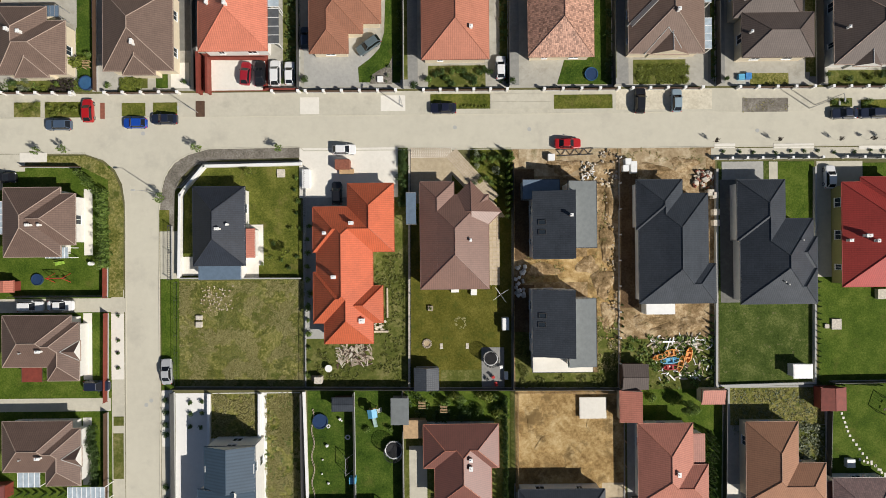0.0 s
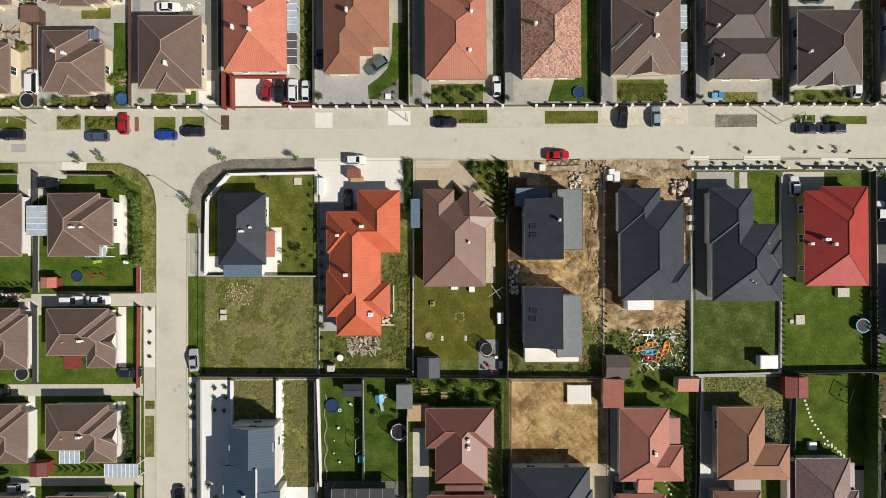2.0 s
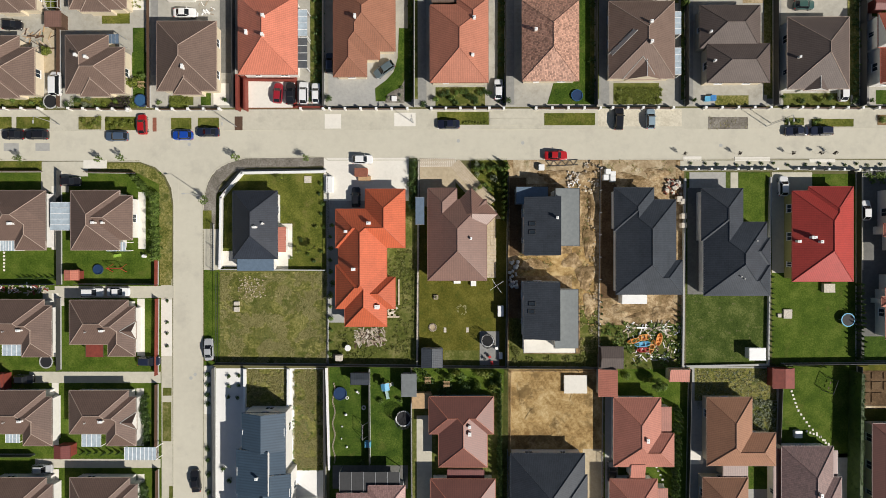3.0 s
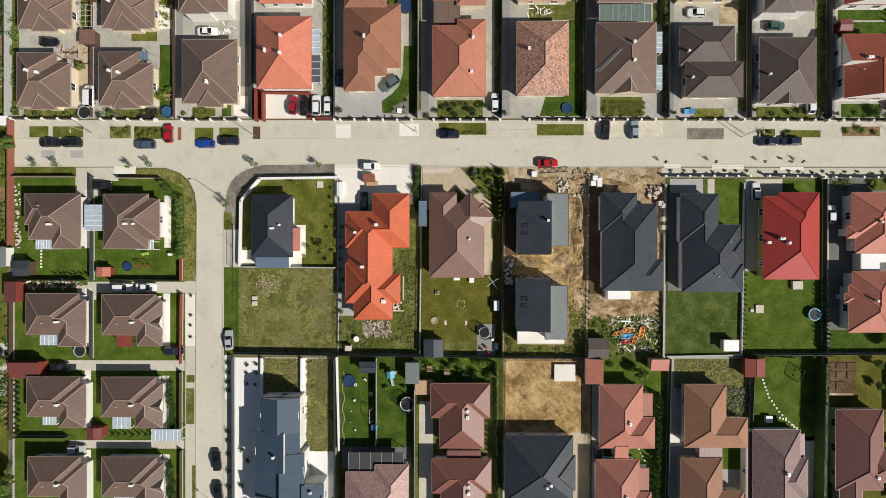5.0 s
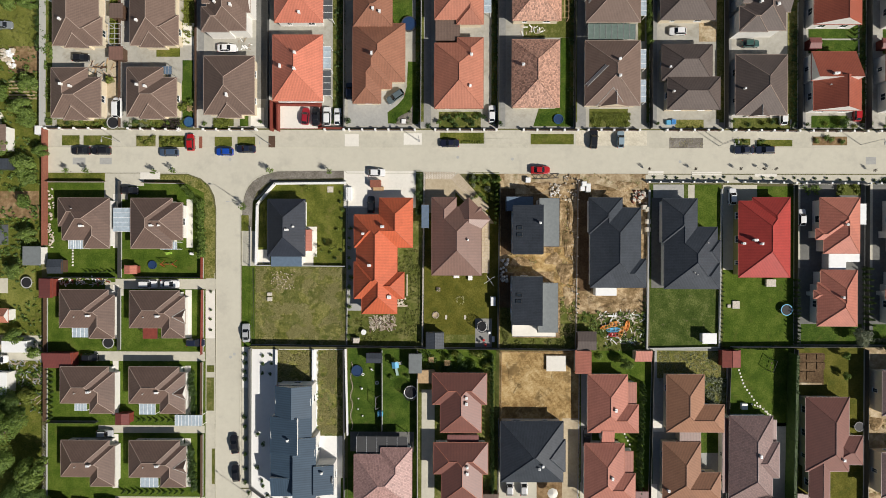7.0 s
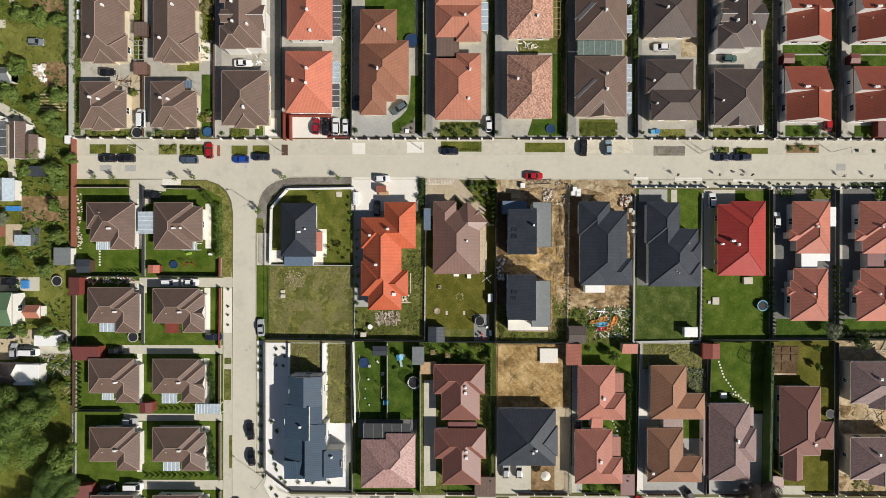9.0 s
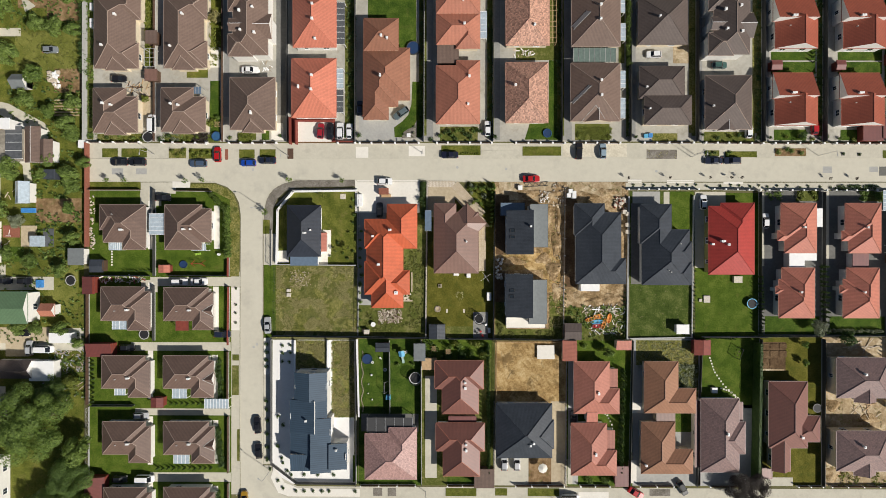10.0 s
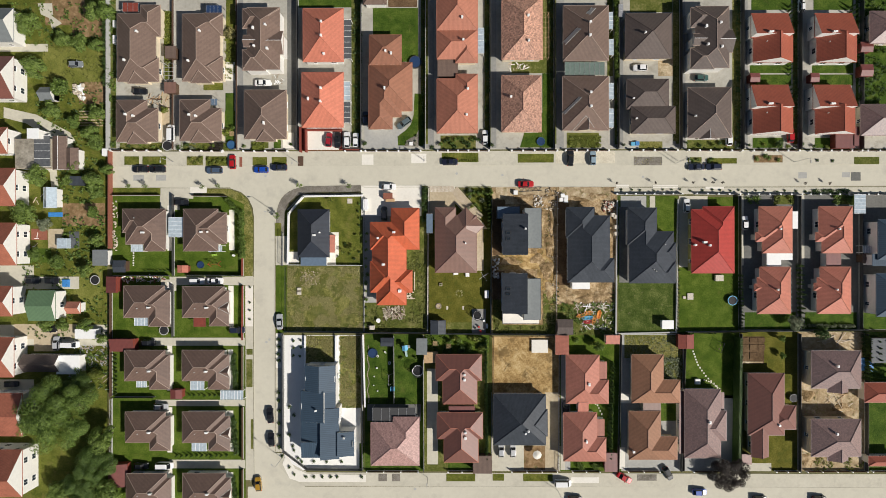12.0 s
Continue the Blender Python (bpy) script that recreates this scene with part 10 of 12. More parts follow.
mound(25.13, -4.32, 4, 5, 0.45, "churned", "low bumpy mound of dug earth")
mound(22.57, -1.52, 4, 3, 0.35, "churned", "low bumpy mound of dug earth")
mound(26.57, 8.64, 2.5, 6, 0.5, "churned", "low bumpy mound of dug earth")
mound(25.99, -9.88, 3, 5, 0.4, "churned", "low bumpy mound of dug earth")
mound(15.15, -2.19, 6, 2.4, 0.3, "churned", "low bumpy mound of dug earth")
mound(24.41, 14.23, 5, 3, 0.5, "churned", "low bumpy mound of dug earth")
mound(19.04, 14.75, 6, 2.6, 0.35, "churned", "low bumpy mound of dug earth")
mound(32.64, -10.87, 6, 2.5, 0.4, "churned", "low bumpy mound of dug earth")
mound(39.57, -11.39, 5, 2.6, 0.4, "churned", "low bumpy mound of dug earth")
mound(35.40, -12.28, 5, 2.5, 0.35, "churned", "low bumpy mound of dug earth")
mound(32.94, 14.15, 6, 2.4, 0.3, "churned", "low bumpy mound of dug earth")
mound(38.50, 15.02, 5, 2.4, 0.3, "churned", "low bumpy mound of dug earth")
mound(15.70, -30.95, 4.5, 3, 0.14, "sand", "low mound of dug yellow sand")
mound(20.32, -33.75, 5, 3, 0.14, "sand", "low mound of dug yellow sand")
mound(24.15, -27.90, 4, 5, 0.14, "sand", "low mound of dug yellow sand")
mound(13.38, -26.32, 3, 4, 0.14, "sand", "low mound of dug yellow sand")
mound(94.57, -37.95, 4, 3, 0.35, "churned", "low bumpy mound of dug earth")
mound(103.56, -41.25, 6, 2.5, 0.3, "churned", "low bumpy mound of dug earth")
mound(94.54, -55.26, 4, 4, 0.3, "churned", "low bumpy mound of dug earth")
heap("brick_heap", 40.02, 11.06, 43.12, 13.82, 40, ['brick', 'stone', 'plank_a'], 0.7, "stacks of bricks and tiles beside the wall", "bricks", 0.8, False)
heap("scrap_heap", 10.67, -6.49, 12.33, -1.43, 26, ['white', 'steel'], 0.7, "white sacks and sheeting in the shade", "scrap", 0.4, False)
heap("scrap_heap", -100.29, -30.38, -92.46, -24.62, 80, ['steel', 'plank_b', 'greyflat'], 0.9, "heap of scrap metal and timber", "scrap", 0.7, True)
heap("scrap_heap", -103.40, -36.48, -92.84, -31.93, 25, ['plank_b', 'steel'], 1.5, "garden scrap under the trees", "scrap", 0.5, True)
heap("scrap_heap", -121.62, 1.49, -110.35, 7.52, 30, ['plank_a', 'redwood', 'white'], 1.2, "clutter on an old terrace", "scrap", 0.5, True)
heap("scrap_heap", -91.2, -7.6, -77.5, -5.95, 80, ['plank_a', 'steel', 'redwood', 'white', 'plank_b'], 0.8, "clutter behind the bungalow", "scrap", 0.5, True)
heap("scrap_heap", -81.69, 37.81, -75.98, 43.06, 28, ['pinewood', 'plank_a', 'brownwood'], 1.6, "garden timber and furniture", "scrap", 0.6, True)
heap("timber_heap", 99.73, -41.29, 105.08, -36.85, 8, ['pinewood', 'plank_a'], 5.0, "long pale timbers laid on the earth", "timber", 0.3, True)
heap("timber_heap", 95.97, -23.80, 105.13, -22.57, 8, ['plank_b', 'plank_a'], 4.0, "long timbers behind the house", "timber", 0.3, True)
heap("scrap_heap", 14.90, 48.87, 20.19, 51.13, 22, ['white', 'plank_a'], 0.9, "clutter in the yard", "scrap", 0.4, True)
heap("scrap_heap", -48.64, 45.31, -45.63, 49.07, 16, ['white', 'plank_b'], 0.8, "clutter beside the house", "scrap", 0.4, True)
heap("scrap_heap", -112.58, 12.11, -106.57, 16.63, 10, ['plank_a'], 1.5, "planks beside the shed", "scrap", 0.3, True)
heap("rubble_heap", -91.28, -0.04, -90.07, 14.29, 45, ['stone', 'plank_a'], 0.5, "border of pale stones along the lawn", "rubble", 0.3, False)
canopy(-109.9, 23.0, -105.8, 31.1, 3.5, "dark_glass", "dark glazed roof terrace of the flat house", "canopy", 4, "white")
pavers(-6.46, 16.51, 0.41, 16.43, 0.36, (0.24, 1.55), 40, "path_stone", "zigzag strip of small beige pavers before the drive", 0.06, 0.03, 0.02, 1)
patch("paving", "beige_paving", 0.07, [(-0.51, 16.45), (6.54, 8.66), (8.17, 10.13), (1.12, 17.92)], "sandy joints of a flagstone path", "paving")
pavers(-0.51, 16.45, 6.54, 8.66, 0.4, (0.37, 2.2), 0, "path_stone", "path of beige irregular flagstones to the porch", 0.062, 0.03, 0.1, 0.0)
slab("paving", "beige_paving", 0.074, 6.42, -4.6, 8.16, 8.25, "sandy joints of a flagstone terrace", "paving")
pavers(8.09, -4.60, 8.23, 8.25, 0.6, (0.6, 1.7), 0, "path_stone", "terrace of beige flagstones beside the house", 0.066, 0.03, 0.12, 0.0)
pavers(6.96, 24.29, 16.96, 24.17, 1.3, (1.3, 2.6), 0, "concrete", "square concrete paving slabs beside the street", 0.068, 0.03, 0.0, 0.0)
block("garden_bed", -100.33, 38.10, -94.02, 38.47, 0.03, 0.18, "soil", "narrow dug vegetable bed in rows", "garden bed", "vegetable beds")
block("garden_bed", -100.32, 37.34, -94.02, 37.71, 0.03, 0.18, "soil", "narrow dug vegetable bed in rows", "garden bed", "vegetable beds")
block("garden_bed", -100.33, 36.58, -94.02, 36.95, 0.03, 0.18, "soil", "narrow dug vegetable bed in rows", "garden bed", "vegetable beds")
block("garden_bed", -100.33, 35.81, -94.03, 36.19, 0.03, 0.18, "soil", "narrow dug vegetable bed in rows", "garden bed", "vegetable beds")
block("garden_bed", -100.33, 35.06, -94.02, 35.44, 0.03, 0.18, "soil", "narrow dug vegetable bed in rows", "garden bed", "vegetable beds")
block("garden_bed", -100.33, 34.30, -94.03, 34.68, 0.03, 0.18, "soil", "narrow dug vegetable bed in rows", "garden bed", "vegetable beds")
block("raised_bed", 76.96, -23.79, 78.79, -22.57, 0.03, 0.2, "humus_and_shade", "timber-edged raised vegetable bed", "garden bed", "raised beds")
block("raised_bed", 79.06, -23.78, 81.04, -22.56, 0.03, 0.2, "humus_and_shade", "timber-edged raised vegetable bed", "garden bed", "raised beds")
block("raised_bed", 81.31, -23.78, 83.14, -22.56, 0.03, 0.2, "humus_and_shade", "timber-edged raised vegetable bed", "garden bed", "raised beds")
block("raised_bed", 76.95, -25.89, 78.78, -24.37, 0.03, 0.2, "humus_and_shade", "timber-edged raised vegetable bed", "garden bed", "raised beds")
block("raised_bed", 79.06, -25.89, 81.04, -24.37, 0.03, 0.2, "humus_and_shade", "timber-edged raised vegetable bed", "garden bed", "raised beds")
block("raised_bed", 81.31, -25.89, 83.14, -24.37, 0.03, 0.2, "humus_and_shade", "timber-edged raised vegetable bed", "garden bed", "raised beds")
block("raised_bed", 76.96, -28.30, 78.79, -26.47, 0.03, 0.2, "humus_and_shade", "timber-edged raised vegetable bed", "garden bed", "raised beds")
block("raised_bed", 79.05, -28.30, 81.04, -26.47, 0.03, 0.2, "humus_and_shade", "timber-edged raised vegetable bed", "garden bed", "raised beds")
block("terrace", -108.82, 1.47, -104.76, 6.75, 0.03, 0.1, "beige_paving", "beige paved terrace of the old garden", "terrace", "")
block("terrace", -113.40, 3.75, -109.03, 6.77, 0.03, 0.1, "brick", "reddish brick terrace of the old house", "terrace", "")
block("garden_pond", -103.17, 1.47, -100.46, 6.00, 0.03, 0.14, "dark_glass", "dark rectangular garden pond", "pond", "")
block("caravan", -109.33, 40.92, -105.78, 43.88, 0.03, 2.0, "steel", "grey metal trailer under the trees", "trailer", "")
heap("rubble_heap", -101.94, 41.36, -98.94, 45.25, 30, ['stone', 'white', 'plank_a'], 1.0, "pale stack of stone slabs and sacks", "rubble", 0.6, False)
block("water_tank", -93.50, 26.13, -92.01, 28.06, 0.03, 1.4, "white", "white water tank beside the lane", "tank", "")
block("garden_hut", -101.71, 18.24, -98.74, 20.61, 0.03, 2.2, "slate", "dark blue-grey garden hut", "hut", "")
block("sunshade_tent", -105.32, 1.47, -102.65, 4.16, 0.03, 1.8, "acrylic", "pale grey garden tent", "tent", "")
block("tarpaulin", 107.89, -31.16, 109.87, -27.81, 0.03, 0.9, "tarp", "blue tarpaulin over a stack in the shady garden", "tarpaulin", "")
block("raised_bed", 76.81, -29.37, 82.61, -28.91, 0.03, 0.12, "soil", "narrow strip of dug earth", "garden bed", "raised beds")
canopy(23.29, 51.66, 25.38, 63.51, 2.2, "", "open timber pergola grid beside the house", "pergola", 9, "pinewood")
shed(-76.15, 51.83, -73.34, 54.93, 2.2, "brown", "brownwood", "low brown garden shed beside the bungalow", "flat", "shed")
shed(-76.31, 42.56, -73.35, 45.37, 2.2, "redbrown", "brownwood", "brown timber lean-to behind the bungalow", "flat", "shed")
canopy(-76.45, 46.00, -73.79, 50.44, 2.2, "", "open grey metal pergola frame", "pergola", 4, "grey_wall")
canopy(-87.19, 63.99, -83.06, 66.34, 2.5, "redwood", "rust-red fabric terrace awning", "canopy", 3, "steel")
block("water_tank", -90.72, 60.51, -89.83, 62.29, 0.03, 1.2, "white", "white plastic tank beside the bungalow", "tank", "white tanks")
block("water_tank", -90.73, 57.34, -89.83, 58.38, 0.03, 1.2, "white", "white plastic tank beside the bungalow", "tank", "white tanks")
block("water_tank", -90.72, 56.14, -89.83, 57.18, 0.03, 1.2, "white", "white plastic tank beside the bungalow", "tank", "white tanks")
plant("tree", -59.14, 58.39, 4.2, 2.8, "leaf_dry", "round pale shrub beside the bungalow")
plant("bush", -59.97, 32.79, 2.2, 1.3, "leaf_lime", "bright lime-green garden shrub")
plant("bush", -58.79, 33.71, 1.6, 1.2, "leaf", "green garden shrub in the narrow lawn")
plant("tree", -76.79, 38.28, 2.6, 2.2, "leaf_lime", "yellow-green shrub behind the bungalow")
block("garden_table", 64.32, -34.86, 65.68, -33.49, 0.03, 0.8, "white", "white round-looking garden table on the lawn", "table", "")
lamp_post(-41.23, 24.20, 270)
lamp_post(-47.17, 10.76, 180)
lamp_post(-7.53, 24.84, 270)
lamp_post(59.39, 23.97, 270)
lamp_post(60.23, 24.53, 270)
lamp_post(-45.80, -54.71, 135)
lamp_post(-75.06, 24.65, 270)
lamp_post(-6.83, -59.97, 90)
lamp_post(90.97, 24.28, 270)
lamp_post(27.92, -63.39, 90)
trampoline(74.21, -12.60, 1.3, "sky_blue", "round trampoline with a padded rim on the lawn")
trampoline(-95.76, -7.01, 1.3, "grey_wall", "round trampoline with a padded rim on the lawn")
trampoline(-76.31, 28.90, 1.4, "grey_wall", "dark round trampoline in the front garden")
trampoline(-77.29, -20.46, 1.3, "grey_wall", "round trampoline with a padded rim on the lawn")
trampoline(90.37, -38.50, 1.1, "dark", "oval garden trampoline beside the hedge")
pool(-59.31, 29.11, 1.2, "round blue pool in the front garden", "blue", "pool_water")
pool(-10.01, 51.13, 1.7, "dark blue round pool beside the house", "dark", "blue")
swing(-63.63, -2.75, 0, 'red swing frame with ropes on the lawn', 'red_cloth')
swing(70.96, -25.01, 70, 'dark metal swing frame on the lawn', 'dark')
dryer(8.09, -6.07)
round_bed(-3.9, -14.1, 0.65, 'small stone ring on the lawn', 'plank_b')
manhole(-50.28, 20.85)
manhole(1.02, 21.37)
manhole(50.76, 20.40)
manhole(-50.07, -23.75)
manhole(-49.25, -23.05)
manhole(-10.17, -63.14)
manhole(13.25, 20.97)
sunshade(22.11, -53.17, 1.2, 'pale', 'pale round parasol over a garden table')
block("stepping_stone", 63.88, -26.41, 64.28, -26.01, 0.03, 0.08, "pale", "small white stepping stone in the lawn", "stepping stone", "stepping stones")
block("stepping_stone", 64.13, -27.13, 64.53, -26.73, 0.03, 0.08, "pale", "small white stepping stone in the lawn", "stepping stone", "stepping stones")
block("stepping_stone", 64.37, -27.87, 64.77, -27.47, 0.03, 0.08, "pale", "small white stepping stone in the lawn", "stepping stone", "stepping stones")
block("stepping_stone", 64.61, -28.60, 65.01, -28.20, 0.03, 0.08, "pale", "small white stepping stone in the lawn", "stepping stone", "stepping stones")
block("stepping_stone", 64.85, -29.33, 65.25, -28.93, 0.03, 0.08, "pale", "small white stepping stone in the lawn", "stepping stone", "stepping stones")
block("stepping_stone", 65.18, -30.07, 65.58, -29.67, 0.03, 0.08, "pale", "small white stepping stone in the lawn", "stepping stone", "stepping stones")
block("stepping_stone", 65.70, -30.80, 66.10, -30.40, 0.03, 0.08, "pale", "small white stepping stone in the lawn", "stepping stone", "stepping stones")
block("stepping_stone", 66.20, -31.54, 66.60, -31.14, 0.03, 0.08, "pale", "small white stepping stone in the lawn", "stepping stone", "stepping stones")
block("stepping_stone", 66.72, -32.27, 67.12, -31.87, 0.03, 0.08, "pale", "small white stepping stone in the lawn", "stepping stone", "stepping stones")
block("stepping_stone", 67.23, -33.01, 67.63, -32.61, 0.03, 0.08, "pale", "small white stepping stone in the lawn", "stepping stone", "stepping stones")
block("stepping_stone", 67.90, -33.70, 68.30, -33.30, 0.03, 0.08, "pale", "small white stepping stone in the lawn", "stepping stone", "stepping stones")
block("stepping_stone", 68.64, -34.37, 69.04, -33.97, 0.03, 0.08, "pale", "small white stepping stone in the lawn", "stepping stone", "stepping stones")
block("stepping_stone", 69.38, -35.04, 69.78, -34.64, 0.03, 0.08, "pale", "small white stepping stone in the lawn", "stepping stone", "stepping stones")
block("stepping_stone", 70.13, -35.71, 70.53, -35.31, 0.03, 0.08, "pale", "small white stepping stone in the lawn", "stepping stone", "stepping stones")
block("stepping_stone", 70.88, -36.39, 71.28, -35.99, 0.03, 0.08, "pale", "small white stepping stone in the lawn", "stepping stone", "stepping stones")
block("stepping_stone", 66.79, -34.03, 67.19, -33.63, 0.03, 0.08, "pale", "small white stepping stone in the lawn", "stepping stone", "stepping stones")
block("stepping_stone", 67.41, -34.25, 67.81, -33.85, 0.03, 0.08, "pale", "small white stepping stone in the lawn", "stepping stone", "stepping stones")
block("stepping_stone", 68.04, -34.48, 68.44, -34.08, 0.03, 0.08, "pale", "small white stepping stone in the lawn", "stepping stone", "stepping stones")
block("stepping_stone", 68.66, -34.71, 69.06, -34.31, 0.03, 0.08, "pale", "small white stepping stone in the lawn", "stepping stone", "stepping stones")
block("stepping_stone", 69.25, -35.08, 69.65, -34.68, 0.03, 0.08, "pale", "small white stepping stone in the lawn", "stepping stone", "stepping stones")
block("stepping_stone", 69.80, -35.63, 70.20, -35.23, 0.03, 0.08, "pale", "small white stepping stone in the lawn", "stepping stone", "stepping stones")
block("stepping_stone", 70.33, -36.16, 70.73, -35.76, 0.03, 0.08, "pale", "small white stepping stone in the lawn", "stepping stone", "stepping stones")
block("stepping_stone", 70.88, -36.69, 71.28, -36.29, 0.03, 0.08, "pale", "small white stepping stone in the lawn", "stepping stone", "stepping stones")
block("stepping_stone", 36.05, -39.81, 36.45, -39.41, 0.03, 0.08, "pale", "small white stepping stone in the lawn", "stepping stone", "stepping stones")
block("stepping_stone", 36.65, -40.02, 37.05, -39.62, 0.03, 0.08, "pale", "small white stepping stone in the lawn", "stepping stone", "stepping stones")
block("stepping_stone", 37.26, -40.24, 37.66, -39.84, 0.03, 0.08, "pale", "small white stepping stone in the lawn", "stepping stone", "stepping stones")
block("stepping_stone", 37.88, -40.46, 38.28, -40.06, 0.03, 0.08, "pale", "small white stepping stone in the lawn", "stepping stone", "stepping stones")
block("stepping_stone", 38.37, -40.84, 38.77, -40.44, 0.03, 0.08, "pale", "small white stepping stone in the lawn", "stepping stone", "stepping stones")
block("stepping_stone", 38.70, -41.55, 39.10, -41.15, 0.03, 0.08, "pale", "small white stepping stone in the lawn", "stepping stone", "stepping stones")
block("stepping_stone", 39.11, -42.36, 39.51, -41.96, 0.03, 0.08, "pale", "small white stepping stone in the lawn", "stepping stone", "stepping stones")
block("stepping_stone", 39.51, -43.19, 39.91, -42.79, 0.03, 0.08, "pale", "small white stepping stone in the lawn", "stepping stone", "stepping stones")
block("stepping_stone", 39.59, -44.15, 39.99, -43.75, 0.03, 0.08, "pale", "small white stepping stone in the lawn", "stepping stone", "stepping stones")
block("stepping_stone", 39.51, -45.18, 39.91, -44.78, 0.03, 0.08, "pale", "small white stepping stone in the lawn", "stepping stone", "stepping stones")
block("stepping_stone", 39.42, -46.21, 39.82, -45.81, 0.03, 0.08, "pale", "small white stepping stone in the lawn", "stepping stone", "stepping stones")
block("stepping_stone", 39.34, -47.24, 39.74, -46.84, 0.03, 0.08, "pale", "small white stepping stone in the lawn", "stepping stone", "stepping stones")
block("stepping_stone", -86.05, 0.02, -85.65, 0.42, 0.03, 0.08, "pale", "small white stepping stone in the lawn", "stepping stone", "stepping stones")
block("stepping_stone", -86.05, -0.65, -85.65, -0.25, 0.03, 0.08, "pale", "small white stepping stone in the lawn", "stepping stone", "stepping stones")
block("stepping_stone", -86.05, -1.32, -85.65, -0.92, 0.03, 0.08, "pale", "small white stepping stone in the lawn", "stepping stone", "stepping stones")
block("stepping_stone", -86.05, -1.99, -85.65, -1.59, 0.03, 0.08, "pale", "small white stepping stone in the lawn", "stepping stone", "stepping stones")
block("stepping_stone", -86.06, -2.65, -85.66, -2.25, 0.03, 0.08, "pale", "small white stepping stone in the lawn", "stepping stone", "stepping stones")
block("stepping_stone", -86.05, -3.32, -85.65, -2.92, 0.03, 0.08, "pale", "small white stepping stone in the lawn", "stepping stone", "stepping stones")
garden_wall([(-40.59, 33.49), (-40.55, 27.06)], 1.7, 0.35, "rust-red timber screen beside the forecourt", mat='redwood', cap='redwood')
garden_wall([(-39.10, 32.72), (-39.07, 27.04)], 1.7, 0.3, "rust-red timber screen beside the forecourt", mat='redwood', cap='redwood')
garden_wall([(-39.65, 33.00), (-29.88, 32.82)], 0.5, 0.35, "rust-red timber kerb before the house", mat='redwood', cap='redwood')
garden_wall([(-29.76, 27.74), (-24.66, 27.66)], 0.9, 0.25, "rust-red low fence", mat='redwood', cap='redwood')
shed(-5.89, -21.28, -2.03, -17.70, 2.2, "slate", "grey_wall", "dark grey garden shed against the fence", "y", "shed")
shed(27.41, -21.36, 31.51, -17.44, 2.3, "umber", "brownwood", "brown garden shed with a ribbed roof", "x", "shed")
shed(27.00, -26.56, 30.29, -21.58, 2.3, "pink", "cream_wall", "long shed with a salmon tiled roof", "w", "shed")
shed(40.13, -23.85, 43.77, -21.53, 2.2, "pink", "cream_wall", "small shed with a salmon tiled roof", "s", "shed")
shed(59.32, -25.08, 63.21, -21.45, 2.2, "redwood", "redwood", "red wooden garden shed", "y", "shed")
shed(55.15, -19.90, 58.08, -17.76, 1.9, "white", "white_wall", "white garden cabin on the lawn", "flat", "shed")
shed(-9.65, -26.62, -6.95, -22.50, 2.3, "greyflat", "grey_wall", "grey garden shed in the garden", "flat", "shed")
shed(-19.14, -24.42, -15.71, -22.36, 2.2, "slate", "brownwood", "dark garden shed in the garden", "x", "shed")
shed(-32.74, 0.38, -31.20, 4.90, 2.6, "pink", "white_wall", "small tiled porch roof", "e", "porch")
shed(-40.05, -3.08, -33.44, -0.92, 2.7, "bluesheet", "white_wall", "flat grey terrace roof", "flat", "porch")
shed(21.01, -26.41, 25.19, -23.14, 0.6, "pale", "pale", "white concrete slab on the sand plot", "flat", "concrete_slab")
shed(-7.67, -28.83, -4.08, -26.13, 2.2, "pinewood", "pinewood", "pale wooden garden hut", "flat", "shed")
shed(-95.29, -3.01, -91.44, 1.00, 2.4, "greyflat", "white_wall", "grey shed beside the brick wall", "flat", "shed")
shed(-90.02, -4.82, -86.75, -1.84, 2.2, "slate", "brownwood", "dark garden shed in the garden", "x", "shed")
shed(-91.76, -10.20, -88.79, -6.03, 2.3, "shedred", "redwood", "red-roofed garden shed in the garden", "w", "shed")
shed(-90.72, -25.75, -84.33, -22.46, 2.3, "shedred", "redwood", "wide red-brown shed roof", "s", "shed")
shed(-74.76, -38.33, -71.78, -35.93, 2.2, "shedred", "redwood", "small red-brown hut in the garden", "y", "shed")
shed(-90.69, -61.68, -86.37, -55.67, 2.2, "shedred", "redwood", "red-brown shed in the garden", "e", "shed")
shed(-73.05, -4.90, -70.36, -3.10, 1.8, "pink", "redwood", "small red tiled hut", "y", "shed")
shed(39.86, -57.41, 43.02, -52.59, 2.4, "shedred", "redwood", "dark red carport roof", "flat", "carport")
shed(5.26, -57.85, 10.05, -53.34, 2.5, "brown", "brownwood", "brown flat carport roof", "flat", "carport")
shed(-1.12, -42.13, 5.62, -40.32, 2.4, "shedred", "brownwood", "low red-brown link roof", "flat", "carport")
shed(-3.96, 46.72, 1.24, 51.15, 2.5, "brown", "brownwood", "flat brown carport between the houses", "flat", "carport")
shed(104.91, 28.16, 106.40, 33.08, 2.4, "shedred", "redwood", "red carport in the garden", "flat", "carport")
shed(100.45, 27.58, 105.24, 31.46, 2.4, "shedred", "redwood", "red-brown carport in the garden", "flat", "carport")
shed(107.14, 46.44, 110.28, 49.42, 2.2, "shedred", "redwood", "red garden hut in the garden", "x", "shed")
shed(78.22, 45.09, 80.76, 47.32, 2.1, "shedred", "redwood", "small red hut in the garden", "x", "shed")
shed(94.06, 45.04, 96.30, 47.27, 2.1, "shedred", "redwood", "small red hut in the garden", "x", "shed")
shed(107.15, 52.83, 110.29, 55.35, 2.2, "shedred", "redwood", "red garden hut in the garden", "x", "shed")
